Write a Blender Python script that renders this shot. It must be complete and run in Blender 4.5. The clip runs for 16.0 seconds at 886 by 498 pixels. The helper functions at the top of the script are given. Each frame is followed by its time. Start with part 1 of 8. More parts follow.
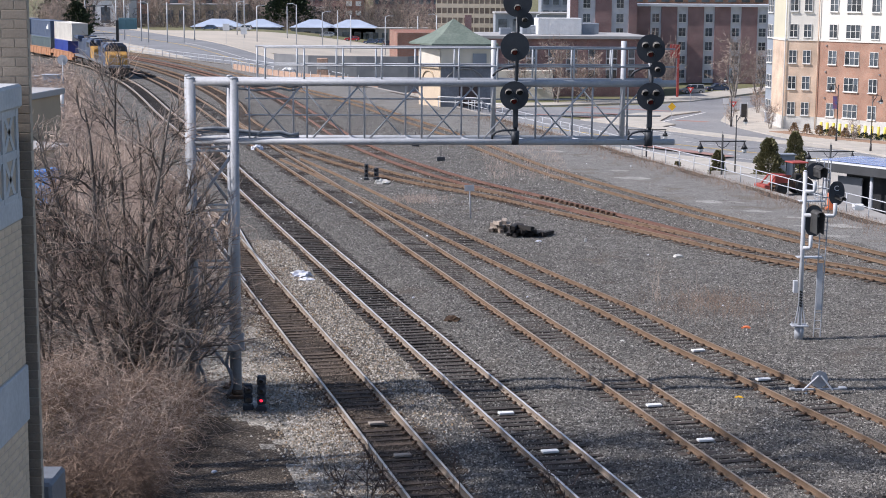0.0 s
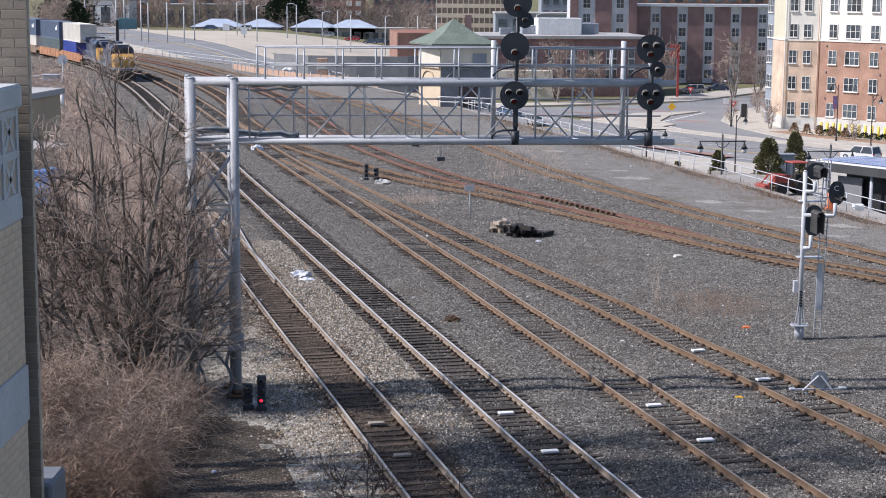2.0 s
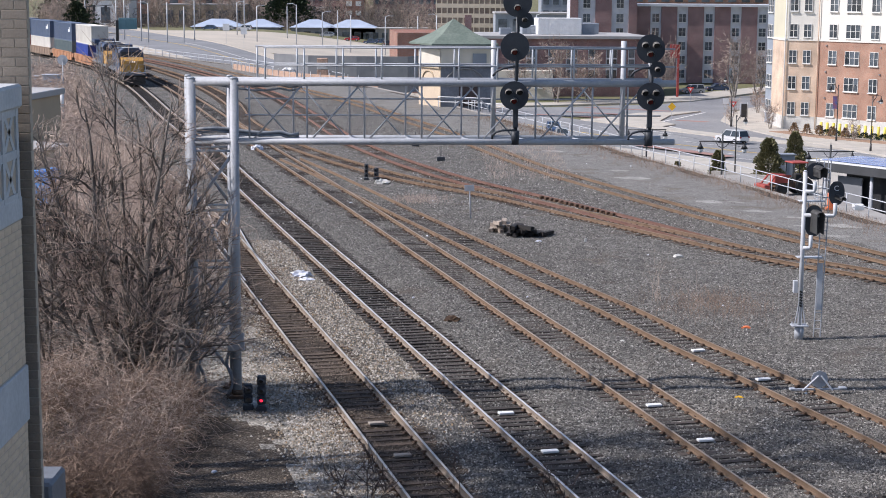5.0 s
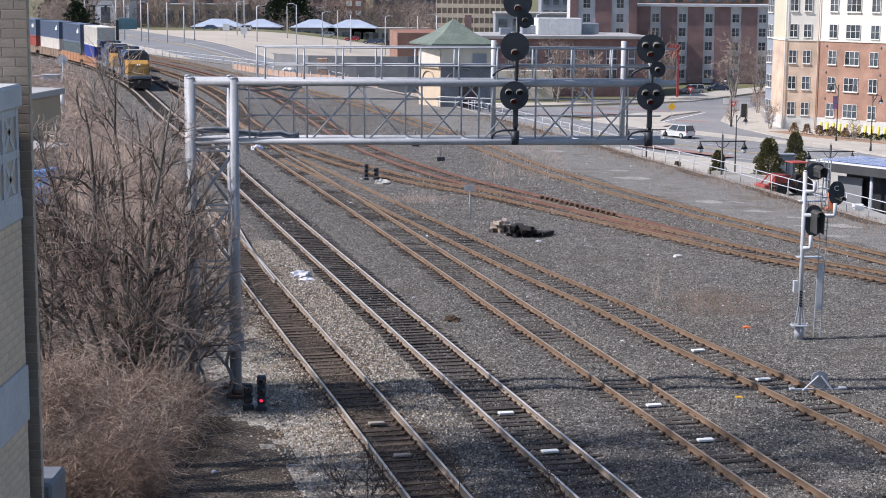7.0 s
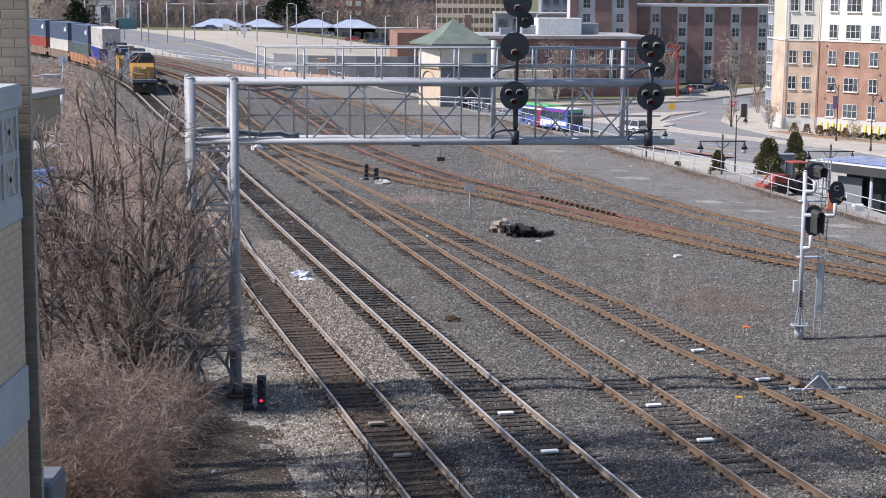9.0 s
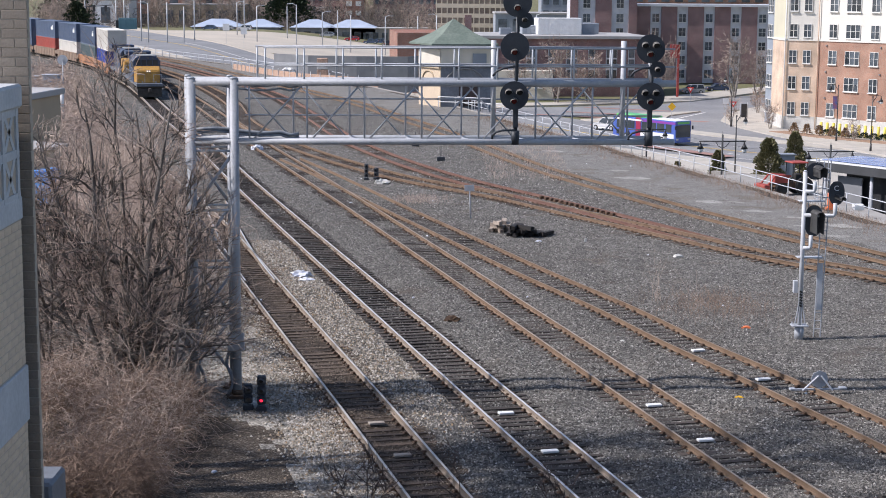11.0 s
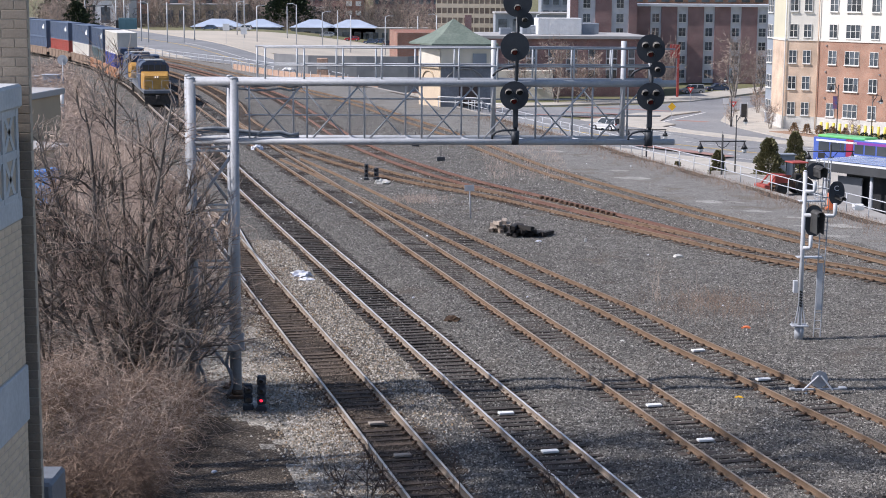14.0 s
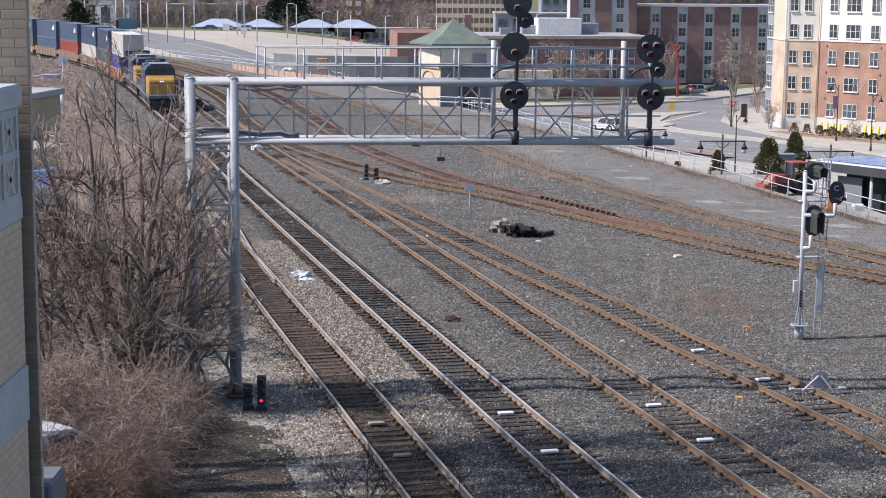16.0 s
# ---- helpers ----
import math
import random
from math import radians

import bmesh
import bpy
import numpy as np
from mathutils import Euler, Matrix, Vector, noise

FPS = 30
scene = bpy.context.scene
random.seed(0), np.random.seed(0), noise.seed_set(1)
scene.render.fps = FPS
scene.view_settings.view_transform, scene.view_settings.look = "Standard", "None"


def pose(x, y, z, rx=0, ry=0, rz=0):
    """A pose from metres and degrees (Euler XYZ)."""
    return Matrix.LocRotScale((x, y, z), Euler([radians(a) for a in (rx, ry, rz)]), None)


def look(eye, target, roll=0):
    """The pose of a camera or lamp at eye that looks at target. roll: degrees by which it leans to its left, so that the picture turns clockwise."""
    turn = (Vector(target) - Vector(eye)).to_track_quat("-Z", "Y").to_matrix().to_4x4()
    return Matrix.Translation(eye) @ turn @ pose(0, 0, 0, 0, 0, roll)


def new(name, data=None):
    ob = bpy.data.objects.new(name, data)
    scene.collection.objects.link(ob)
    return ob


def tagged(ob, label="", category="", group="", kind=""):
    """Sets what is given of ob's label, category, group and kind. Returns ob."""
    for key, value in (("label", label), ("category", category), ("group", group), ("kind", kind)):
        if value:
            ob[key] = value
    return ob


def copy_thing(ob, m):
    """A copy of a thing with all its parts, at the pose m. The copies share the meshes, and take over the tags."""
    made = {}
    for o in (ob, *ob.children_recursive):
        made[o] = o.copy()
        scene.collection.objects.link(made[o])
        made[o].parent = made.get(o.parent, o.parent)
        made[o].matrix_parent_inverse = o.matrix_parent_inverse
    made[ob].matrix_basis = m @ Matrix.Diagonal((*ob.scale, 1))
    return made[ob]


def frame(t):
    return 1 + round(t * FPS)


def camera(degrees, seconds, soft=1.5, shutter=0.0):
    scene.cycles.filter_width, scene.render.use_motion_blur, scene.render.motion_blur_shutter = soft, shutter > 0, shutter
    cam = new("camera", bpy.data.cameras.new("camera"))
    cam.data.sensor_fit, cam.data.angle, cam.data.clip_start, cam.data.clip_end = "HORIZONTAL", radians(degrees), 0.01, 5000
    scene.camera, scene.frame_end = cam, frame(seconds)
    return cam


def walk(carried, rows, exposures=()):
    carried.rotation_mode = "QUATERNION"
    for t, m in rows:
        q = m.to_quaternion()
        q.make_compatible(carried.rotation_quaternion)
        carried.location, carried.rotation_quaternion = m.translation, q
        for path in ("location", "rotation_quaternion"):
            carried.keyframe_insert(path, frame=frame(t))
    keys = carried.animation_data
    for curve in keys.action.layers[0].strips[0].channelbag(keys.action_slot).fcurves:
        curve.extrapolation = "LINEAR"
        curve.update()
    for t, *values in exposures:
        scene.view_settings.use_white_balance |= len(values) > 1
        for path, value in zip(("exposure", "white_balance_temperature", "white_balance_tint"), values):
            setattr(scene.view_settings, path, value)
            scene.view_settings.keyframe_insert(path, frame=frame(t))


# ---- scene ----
# camera: stands still on a parking deck above the railway yard
cam = camera(29.77, 16.0, 0.95)
EYE = (0.0, 0.0, 12.64)
VIEW = look(EYE, (0.0, 100.0, 12.64 - 15.695), 0.4)
walk(cam, [(0.0, VIEW), (16.0, VIEW)], [(0.0, 0.46, 6180, 16), (16.0, 0.46, 6180, 16)])

# daylight: clear spring sky, sun from the left
world = bpy.data.worlds.new("sky")
scene.world = world
world.use_nodes = True
sky = world.node_tree.nodes.new("ShaderNodeTexSky")
sky.sky_type, sky.sun_disc = "NISHITA", False
SUN_DIR = Vector((-0.70, -0.09, 0.69)).normalized()
sky.sun_elevation = math.asin(SUN_DIR.z)
sky.sun_rotation = math.atan2(SUN_DIR.x, SUN_DIR.y)
world.node_tree.links.new(sky.outputs[0], world.node_tree.nodes["Background"].inputs[0])
world.node_tree.nodes["Background"].inputs[1].default_value = 0.095
sun_data = bpy.data.lights.new("sun", "SUN")
sun_data.energy, sun_data.angle, sun_data.color = 3.9, radians(1.0), (1.0, 0.955, 0.89)
sun = new("sun", sun_data)
sun.matrix_world = Matrix.Translation((0, 0, 60)) @ SUN_DIR.to_track_quat("Z", "Y").to_matrix().to_4x4()
# ---- materials ----
def mat(name, c1, c2=None, scale=3.0, rough=0.8, metal=0.0, bump=0.0, fine=0.0, fine_scale=40.0, vary=0.0, spots=None, coat=0.0, stretch=(1, 1, 1), bump_dist=0.02):
    """Base colour mixed by broad noise, darkened by fine grain, varied from piece to piece."""
    m = bpy.data.materials.new(name)
    m.use_nodes = True
    nt = m.node_tree
    bs = nt.nodes["Principled BSDF"]
    bs.inputs["Roughness"].default_value = rough
    bs.inputs["Metallic"].default_value = metal
    bs.inputs["Coat Weight"].default_value = coat
    c2 = c2 or tuple(v * 0.75 for v in c1)
    tc = nt.nodes.new("ShaderNodeTexCoord")
    mp = nt.nodes.new("ShaderNodeMapping")
    mp.inputs["Scale"].default_value = stretch
    nt.links.new(tc.outputs["Object"], mp.inputs[0])
    n1 = nt.nodes.new("ShaderNodeTexNoise")
    n1.inputs["Scale"].default_value, n1.inputs["Detail"].default_value = scale, 6
    nt.links.new(mp.outputs[0], n1.inputs["Vector"])
    ramp = nt.nodes.new("ShaderNodeValToRGB")
    ramp.color_ramp.elements[0].position, ramp.color_ramp.elements[1].position = 0.36, 0.64
    ramp.color_ramp.elements[0].color, ramp.color_ramp.elements[1].color = (*c1, 1), (*c2, 1)
    nt.links.new(n1.outputs["Fac"], ramp.inputs[0])
    col = ramp.outputs[0]
    n2 = nt.nodes.new("ShaderNodeTexNoise")
    n2.inputs["Scale"].default_value, n2.inputs["Detail"].default_value = fine_scale, 3
    nt.links.new(mp.outputs[0], n2.inputs["Vector"])
    if spots:
        r2 = nt.nodes.new("ShaderNodeValToRGB")
        r2.color_ramp.elements[0].position, r2.color_ramp.elements[1].position = 0.56, 0.66
        n3 = nt.nodes.new("ShaderNodeTexNoise")
        n3.inputs["Scale"].default_value, n3.inputs["Detail"].default_value = scale * 2.3, 8
        nt.links.new(mp.outputs[0], n3.inputs["Vector"])
        nt.links.new(n3.outputs["Fac"], r2.inputs[0])
        mx = nt.nodes.new("ShaderNodeMixRGB")
        mx.inputs[2].default_value = (*spots, 1)
        nt.links.new(r2.outputs[0], mx.inputs[0])
        nt.links.new(col, mx.inputs[1])
        col = mx.outputs[0]
    val = None
    if fine:
        mr = nt.nodes.new("ShaderNodeMapRange")
        mr.inputs["From Min"].default_value, mr.inputs["From Max"].default_value = 0.3, 0.7
        mr.inputs["To Min"].default_value, mr.inputs["To Max"].default_value = 1 - fine, 1 + fine
        nt.links.new(n2.outputs["Fac"], mr.inputs[0])
        val = mr.outputs[0]
    if vary:
        oi = nt.nodes.new("ShaderNodeObjectInfo")
        mr = nt.nodes.new("ShaderNodeMapRange")
        mr.inputs["To Min"].default_value, mr.inputs["To Max"].default_value = 1 - vary, 1 + vary
        nt.links.new(oi.outputs["Random"], mr.inputs[0])
        if val:
            ml = nt.nodes.new("ShaderNodeMath")
            ml.operation = "MULTIPLY"
            nt.links.new(val, ml.inputs[0])
            nt.links.new(mr.outputs[0], ml.inputs[1])
            val = ml.outputs[0]
        else:
            val = mr.outputs[0]
    if val:
        hs = nt.nodes.new("ShaderNodeHueSaturation")
        nt.links.new(col, hs.inputs["Color"])
        nt.links.new(val, hs.inputs["Value"])
        col = hs.outputs[0]
    nt.links.new(col, bs.inputs["Base Color"])
    if bump:
        bp = nt.nodes.new("ShaderNodeBump")
        bp.inputs["Strength"].default_value, bp.inputs["Distance"].default_value = bump, bump_dist
        nt.links.new(n2.outputs["Fac"], bp.inputs["Height"])
        nt.links.new(bp.outputs[0], bs.inputs["Normal"])
    return m


def gravel_mat(name, tones, cell=0.06, gap=0.35, stain=(0.13, 0.10, 0.075), stain_at=(0.56, 0.70), broad=0.25, bump=0.9):
    """Crushed stone: every stone has its own tone, dark joints between, broad stains over all."""
    m = bpy.data.materials.new(name)
    m.use_nodes = True
    nt = m.node_tree
    bs = nt.nodes["Principled BSDF"]
    bs.inputs["Roughness"].default_value = 0.95
    bs.inputs["Specular IOR Level"].default_value = 0.25
    tc = nt.nodes.new("ShaderNodeTexCoord")
    vo = nt.nodes.new("ShaderNodeTexVoronoi")
    vo.inputs["Scale"].default_value = 1.0 / cell
    nt.links.new(tc.outputs["Object"], vo.inputs["Vector"])
    sp = nt.nodes.new("ShaderNodeSeparateColor")
    nt.links.new(vo.outputs["Color"], sp.inputs[0])
    ramp = nt.nodes.new("ShaderNodeValToRGB")
    els = ramp.color_ramp.elements
    while len(els) < len(tones):
        els.new(0.5)
    for e, (p, c) in zip(els, tones):
        e.position, e.color = p, (*c, 1)
    nt.links.new(sp.outputs[0], ramp.inputs[0])
    n1 = nt.nodes.new("ShaderNodeTexNoise")
    n1.inputs["Scale"].default_value, n1.inputs["Detail"].default_value = 0.45, 7
    nt.links.new(tc.outputs["Object"], n1.inputs["Vector"])
    st = nt.nodes.new("ShaderNodeMapRange")
    st.inputs["From Min"].default_value, st.inputs["From Max"].default_value = stain_at
    st.inputs["To Max"].default_value = 0.65
    nt.links.new(n1.outputs["Fac"], st.inputs[0])
    mx = nt.nodes.new("ShaderNodeMixRGB")
    mx.inputs[2].default_value = (*stain, 1)
    nt.links.new(st.outputs[0], mx.inputs[0])
    nt.links.new(ramp.outputs[0], mx.inputs[1])
    n2 = nt.nodes.new("ShaderNodeTexNoise")
    n2.inputs["Scale"].default_value, n2.inputs["Detail"].default_value = 1.1, 5
    nt.links.new(tc.outputs["Object"], n2.inputs["Vector"])
    br = nt.nodes.new("ShaderNodeMapRange")
    br.inputs["From Min"].default_value, br.inputs["From Max"].default_value = 0.3, 0.7
    br.inputs["To Min"].default_value, br.inputs["To Max"].default_value = 1 - broad, 1 + broad
    nt.links.new(n2.outputs["Fac"], br.inputs[0])
    jt = nt.nodes.new("ShaderNodeMapRange")
    jt.inputs["From Min"].default_value, jt.inputs["From Max"].default_value = 0.35, 0.75
    jt.inputs["To Min"].default_value, jt.inputs["To Max"].default_value = 1.0, 1.0 - gap
    nt.links.new(vo.outputs["Distance"], jt.inputs[0])
    ml = nt.nodes.new("ShaderNodeMath")
    ml.operation = "MULTIPLY"
    nt.links.new(br.outputs[0], ml.inputs[0])
    nt.links.new(jt.outputs[0], ml.inputs[1])
    hs = nt.nodes.new("ShaderNodeHueSaturation")
    nt.links.new(mx.outputs[0], hs.inputs["Color"])
    nt.links.new(ml.outputs[0], hs.inputs["Value"])
    nt.links.new(hs.outputs[0], bs.inputs["Base Color"])
    bp = nt.nodes.new("ShaderNodeBump")
    bp.invert = True
    bp.inputs["Strength"].default_value, bp.inputs["Distance"].default_value = bump, cell * 0.8
    nt.links.new(vo.outputs["Distance"], bp.inputs["Height"])
    nt.links.new(bp.outputs[0], bs.inputs["Normal"])
    return m


def island_mat(name, stops, rough=0.9):
    """Each loose stone or leaf takes its own tone."""
    m = bpy.data.materials.new(name)
    m.use_nodes = True
    nt = m.node_tree
    bs = nt.nodes["Principled BSDF"]
    bs.inputs["Roughness"].default_value = rough
    g = nt.nodes.new("ShaderNodeNewGeometry")
    ramp = nt.nodes.new("ShaderNodeValToRGB")
    els = ramp.color_ramp.elements
    while len(els) < len(stops):
        els.new(0.5)
    for e, (p, c) in zip(els, stops):
        e.position, e.color = p, (*c, 1)
    nt.links.new(g.outputs["Random Per Island"], ramp.inputs[0])
    nt.links.new(ramp.outputs[0], bs.inputs["Base Color"])
    return m


def brick_mat(name, c1, c2, mortar, size=(0.2, 0.0677), joint=0.01, rough=0.88, vary=0.25, axis="XZ"):
    """Small far bricks: courses in true size on an upright wall."""
    m = bpy.data.materials.new(name)
    m.use_nodes = True
    nt = m.node_tree
    bs = nt.nodes["Principled BSDF"]
    bs.inputs["Roughness"].default_value = rough
    tc = nt.nodes.new("ShaderNodeTexCoord")
    sp = nt.nodes.new("ShaderNodeSeparateXYZ")
    ad = nt.nodes.new("ShaderNodeMath")
    cb = nt.nodes.new("ShaderNodeCombineXYZ")
    nt.links.new(tc.outputs["Object"], sp.inputs[0])
    nt.links.new(sp.outputs["X"], ad.inputs[0])
    nt.links.new(sp.outputs["Y"], ad.inputs[1])
    nt.links.new(ad.outputs[0], cb.inputs["X"])
    nt.links.new(sp.outputs["Z"], cb.inputs["Y"])
    bk = nt.nodes.new("ShaderNodeTexBrick")
    bk.inputs["Color1"].default_value, bk.inputs["Color2"].default_value = (*c1, 1), (*c2, 1)
    bk.inputs["Mortar"].default_value = (*mortar, 1)
    bk.inputs["Scale"].default_value, bk.inputs["Mortar Size"].default_value = 1.0, joint
    bk.inputs["Brick Width"].default_value, bk.inputs["Row Height"].default_value = size
    nt.links.new(cb.outputs[0], bk.inputs["Vector"])
    n1 = nt.nodes.new("ShaderNodeTexNoise")
    n1.inputs["Scale"].default_value, n1.inputs["Detail"].default_value = 0.4, 6
    nt.links.new(tc.outputs["Object"], n1.inputs["Vector"])
    mr = nt.nodes.new("ShaderNodeMapRange")
    mr.inputs["From Min"].default_value, mr.inputs["From Max"].default_value = 0.3, 0.7
    mr.inputs["To Min"].default_value, mr.inputs["To Max"].default_value = 1 - vary, 1 + vary
    nt.links.new(n1.outputs["Fac"], mr.inputs[0])
    hs = nt.nodes.new("ShaderNodeHueSaturation")
    nt.links.new(bk.outputs["Color"], hs.inputs["Color"])
    nt.links.new(mr.outputs[0], hs.inputs["Value"])
    nt.links.new(hs.outputs[0], bs.inputs["Base Color"])
    return m


def glow_mat(name, color, strength):
    m = bpy.data.materials.new(name)
    m.use_nodes = True
    bs = m.node_tree.nodes["Principled BSDF"]
    bs.inputs["Base Color"].default_value = (*color, 1)
    bs.inputs["Emission Color"].default_value = (*color, 1)
    bs.inputs["Emission Strength"].default_value = strength
    return m


M = {}
M["ballast"] = gravel_mat("ballast", [(0.0, (0.055, 0.051, 0.046)), (0.35, (0.125, 0.117, 0.105)), (0.75, (0.205, 0.192, 0.172)), (1.0, (0.36, 0.34, 0.305))], 0.065)
M["path"] = gravel_mat("gravel_path", [(0.0, (0.20, 0.183, 0.155)), (0.4, (0.33, 0.305, 0.262)), (0.8, (0.45, 0.42, 0.367)), (1.0, (0.60, 0.56, 0.50))], 0.05, 0.3, (0.23, 0.185, 0.135))
M["paved"] = gravel_mat("old_asphalt", [(0.0, (0.13, 0.123, 0.112)), (0.5, (0.205, 0.196, 0.18)), (1.0, (0.30, 0.287, 0.265))], 0.045, 0.15, (0.15, 0.125, 0.10), (0.52, 0.66), 0.12, 0.35)
M["patch"] = mat("worn_concrete", (0.34, 0.325, 0.295), (0.25, 0.238, 0.215), 1.6, 0.92, bump=0.4, fine=0.4, fine_scale=14)
# dark soil; at the near left its tone also stands in for shade
M["soil"] = gravel_mat("soil_with_shade", [(0.0, (0.04, 0.031, 0.024)), (0.5, (0.095, 0.076, 0.06)), (0.85, (0.15, 0.125, 0.10)), (1.0, (0.28, 0.25, 0.21))], 0.05, 0.3, (0.06, 0.046, 0.034), (0.5, 0.66))
M["grass"] = mat("dormant_grass", (0.17, 0.15, 0.075), (0.12, 0.125, 0.05), 0.15, 0.97, bump=0.5, fine=0.3, fine_scale=6)
M["asphalt"] = mat("street_asphalt", (0.20, 0.20, 0.205), (0.25, 0.25, 0.25), 0.12, 0.9, fine=0.15, fine_scale=3)
M["concrete"] = mat("concrete", (0.48, 0.44, 0.38), (0.40, 0.37, 0.32), 0.5, 0.85, bump=0.15, fine=0.1, fine_scale=8)
M["concrete_wall"] = mat("retaining_concrete", (0.36, 0.34, 0.31), (0.28, 0.26, 0.235), 0.5, 0.88, bump=0.2, fine=0.15, fine_scale=6)
M["lot"] = mat("parking_concrete", (0.50, 0.44, 0.36), (0.43, 0.385, 0.32), 0.06, 0.9, fine=0.08, fine_scale=2)
M["brickpave"] = mat("red_paving", (0.34, 0.20, 0.17), (0.27, 0.16, 0.14), 0.8, 0.9, fine=0.15, fine_scale=8)
M["mulch"] = mat("mulch", (0.36, 0.24, 0.16), (0.25, 0.16, 0.11), 2, 0.95, fine=0.3, fine_scale=15)
M["line_white"] = mat("white_road_paint", (0.72, 0.71, 0.68), (0.6, 0.59, 0.56), 2, 0.8, fine=0.1, fine_scale=20)
M["line_yellow"] = mat("yellow_road_paint", (0.62, 0.44, 0.16), (0.55, 0.40, 0.17), 2, 0.8)
M["tie"] = mat("creosoted_tie", (0.040, 0.032, 0.027), (0.075, 0.06, 0.05), 5, 0.9, bump=0.5, fine=0.35, fine_scale=30, vary=0.5, stretch=(1, 8, 8))
M["tie_brown"] = mat("weathered_tie", (0.07, 0.049, 0.036), (0.12, 0.089, 0.066), 5, 0.92, bump=0.5, fine=0.35, fine_scale=30, vary=0.4, stretch=(1, 8, 8))
M["rust"] = mat("rail_rust", (0.165, 0.108, 0.068), (0.225, 0.153, 0.10), 1.2, 0.8, 0.1, bump=0.2, fine=0.15, fine_scale=25)
M["rust_red"] = mat("red_rust", (0.17, 0.09, 0.068), (0.215, 0.125, 0.095), 1.2, 0.85, 0.1, fine=0.15, fine_scale=25)
M["rust_grey"] = mat("worn_rail_side", (0.25, 0.20, 0.155), (0.31, 0.255, 0.20), 1.0, 0.7, 0.2, fine=0.15, fine_scale=25)
M["rust_dark"] = mat("dark_rust", (0.085, 0.052, 0.035), (0.14, 0.085, 0.05), 6, 0.85, 0.1, fine=0.3, fine_scale=30)
M["railtop"] = mat("polished_rail_head", (0.68, 0.67, 0.66), (0.58, 0.56, 0.545), 1.5, 0.38, 0.35, fine=0.08, fine_scale=30)
M["railtop_rusty"] = mat("rusty_rail_head", (0.285, 0.21, 0.145), (0.225, 0.155, 0.102), 1.5, 0.6, 0.3, fine=0.15, fine_scale=30)
M["railtop_grey"] = mat("dull_rail_head", (0.58, 0.54, 0.49), (0.50, 0.45, 0.39), 1.5, 0.45, 0.3, fine=0.1, fine_scale=30)
M["railtop_brown"] = mat("brown_worn_rail_head", (0.40, 0.325, 0.25), (0.32, 0.24, 0.175), 1.5, 0.5, 0.3, fine=0.12, fine_scale=30)
M["galv"] = mat("galvanised_steel", (0.42, 0.435, 0.465), (0.345, 0.36, 0.39), 2.0, 0.55, 0.0, fine=0.08, fine_scale=14)
M["galv_bright"] = mat("bright_galvanised_steel", (0.55, 0.565, 0.59), (0.47, 0.485, 0.51), 2.0, 0.55, 0.0, fine=0.06, fine_scale=14)
M["black"] = mat("black_signal_paint", (0.022, 0.027, 0.037), (0.03, 0.036, 0.047), 4, 0.55, fine=0.1, fine_scale=20)
M["blacksatin"] = mat("black_iron", (0.02, 0.021, 0.023), (0.03, 0.03, 0.032), 4, 0.5)
M["hoodinside"] = mat("grey_hood", (0.10, 0.10, 0.10), (0.13, 0.13, 0.13), 6, 0.6)
M["bark"] = mat("grey_brown_bark", (0.13, 0.112, 0.098), (0.37, 0.33, 0.29), 1.3, 0.9, bump=0.4, fine=0.35, fine_scale=30)
M["twig"] = mat("reddish_twigs", (0.27, 0.20, 0.163), (0.52, 0.415, 0.345), 0.9, 0.85, fine=0.35, fine_scale=9)
M["twig_pale"] = mat("pale_dry_vines", (0.42, 0.35, 0.29), (0.27, 0.215, 0.18), 0.9, 0.9, fine=0.3, fine_scale=9)
M["white"] = mat("white_paint", (0.78, 0.78, 0.77), (0.70, 0.70, 0.69), 1.2, 0.6, fine=0.05, fine_scale=8)
M["plastic_white"] = mat("white_plastic_bag", (0.75, 0.76, 0.80), (0.62, 0.64, 0.72), 5, 0.5)
M["yellow_sign"] = mat("amber_sign", (0.85, 0.48, 0.02), (0.8, 0.45, 0.02), 2, 0.5)
M["bollard_yellow"] = mat("yellow_bollard_paint", (0.80, 0.66, 0.12), (0.75, 0.6, 0.1), 2, 0.6)
M["red_sign"] = mat("red_sign", (0.6, 0.04, 0.03), (0.55, 0.04, 0.03), 2, 0.5)
M["orange_plastic"] = mat("orange_plastic", (0.85, 0.22, 0.08), (0.8, 0.2, 0.07), 2, 0.5)
M["glass"] = mat("window_glass", (0.035, 0.045, 0.055), (0.06, 0.07, 0.08), 0.3, 0.08)
M["rubber"] = mat("rubber", (0.02, 0.02, 0.02), (0.035, 0.033, 0.03), 5, 0.85)
M["bed_brown"] = gravel_mat("brown_ballast", [(0.0, (0.035, 0.026, 0.019)), (0.4, (0.085, 0.064, 0.047)), (0.8, (0.145, 0.112, 0.083)), (1.0, (0.25, 0.20, 0.155))], 0.055, 0.4, (0.045, 0.034, 0.026), (0.48, 0.62))
M["bed_dark"] = gravel_mat("oily_ballast", [(0.0, (0.025, 0.022, 0.02)), (0.4, (0.055, 0.05, 0.045)), (0.8, (0.10, 0.092, 0.083)), (1.0, (0.20, 0.185, 0.165))], 0.055, 0.4, (0.035, 0.031, 0.028))
# ---- mesh helpers ----
def link_mesh(name, bm, material, parent=None, label=""):
    me = bpy.data.meshes.new(name)
    bm.to_mesh(me)
    bm.free()
    for m in (material if isinstance(material, (list, tuple)) else [material]):
        me.materials.append(m)
    ob = new(name, me)
    if parent:
        ob.parent = parent
    if label:
        ob["label"] = label
    return ob


def part(name, bm, material, parent, label=""):
    return link_mesh(name, bm, material, parent, label)


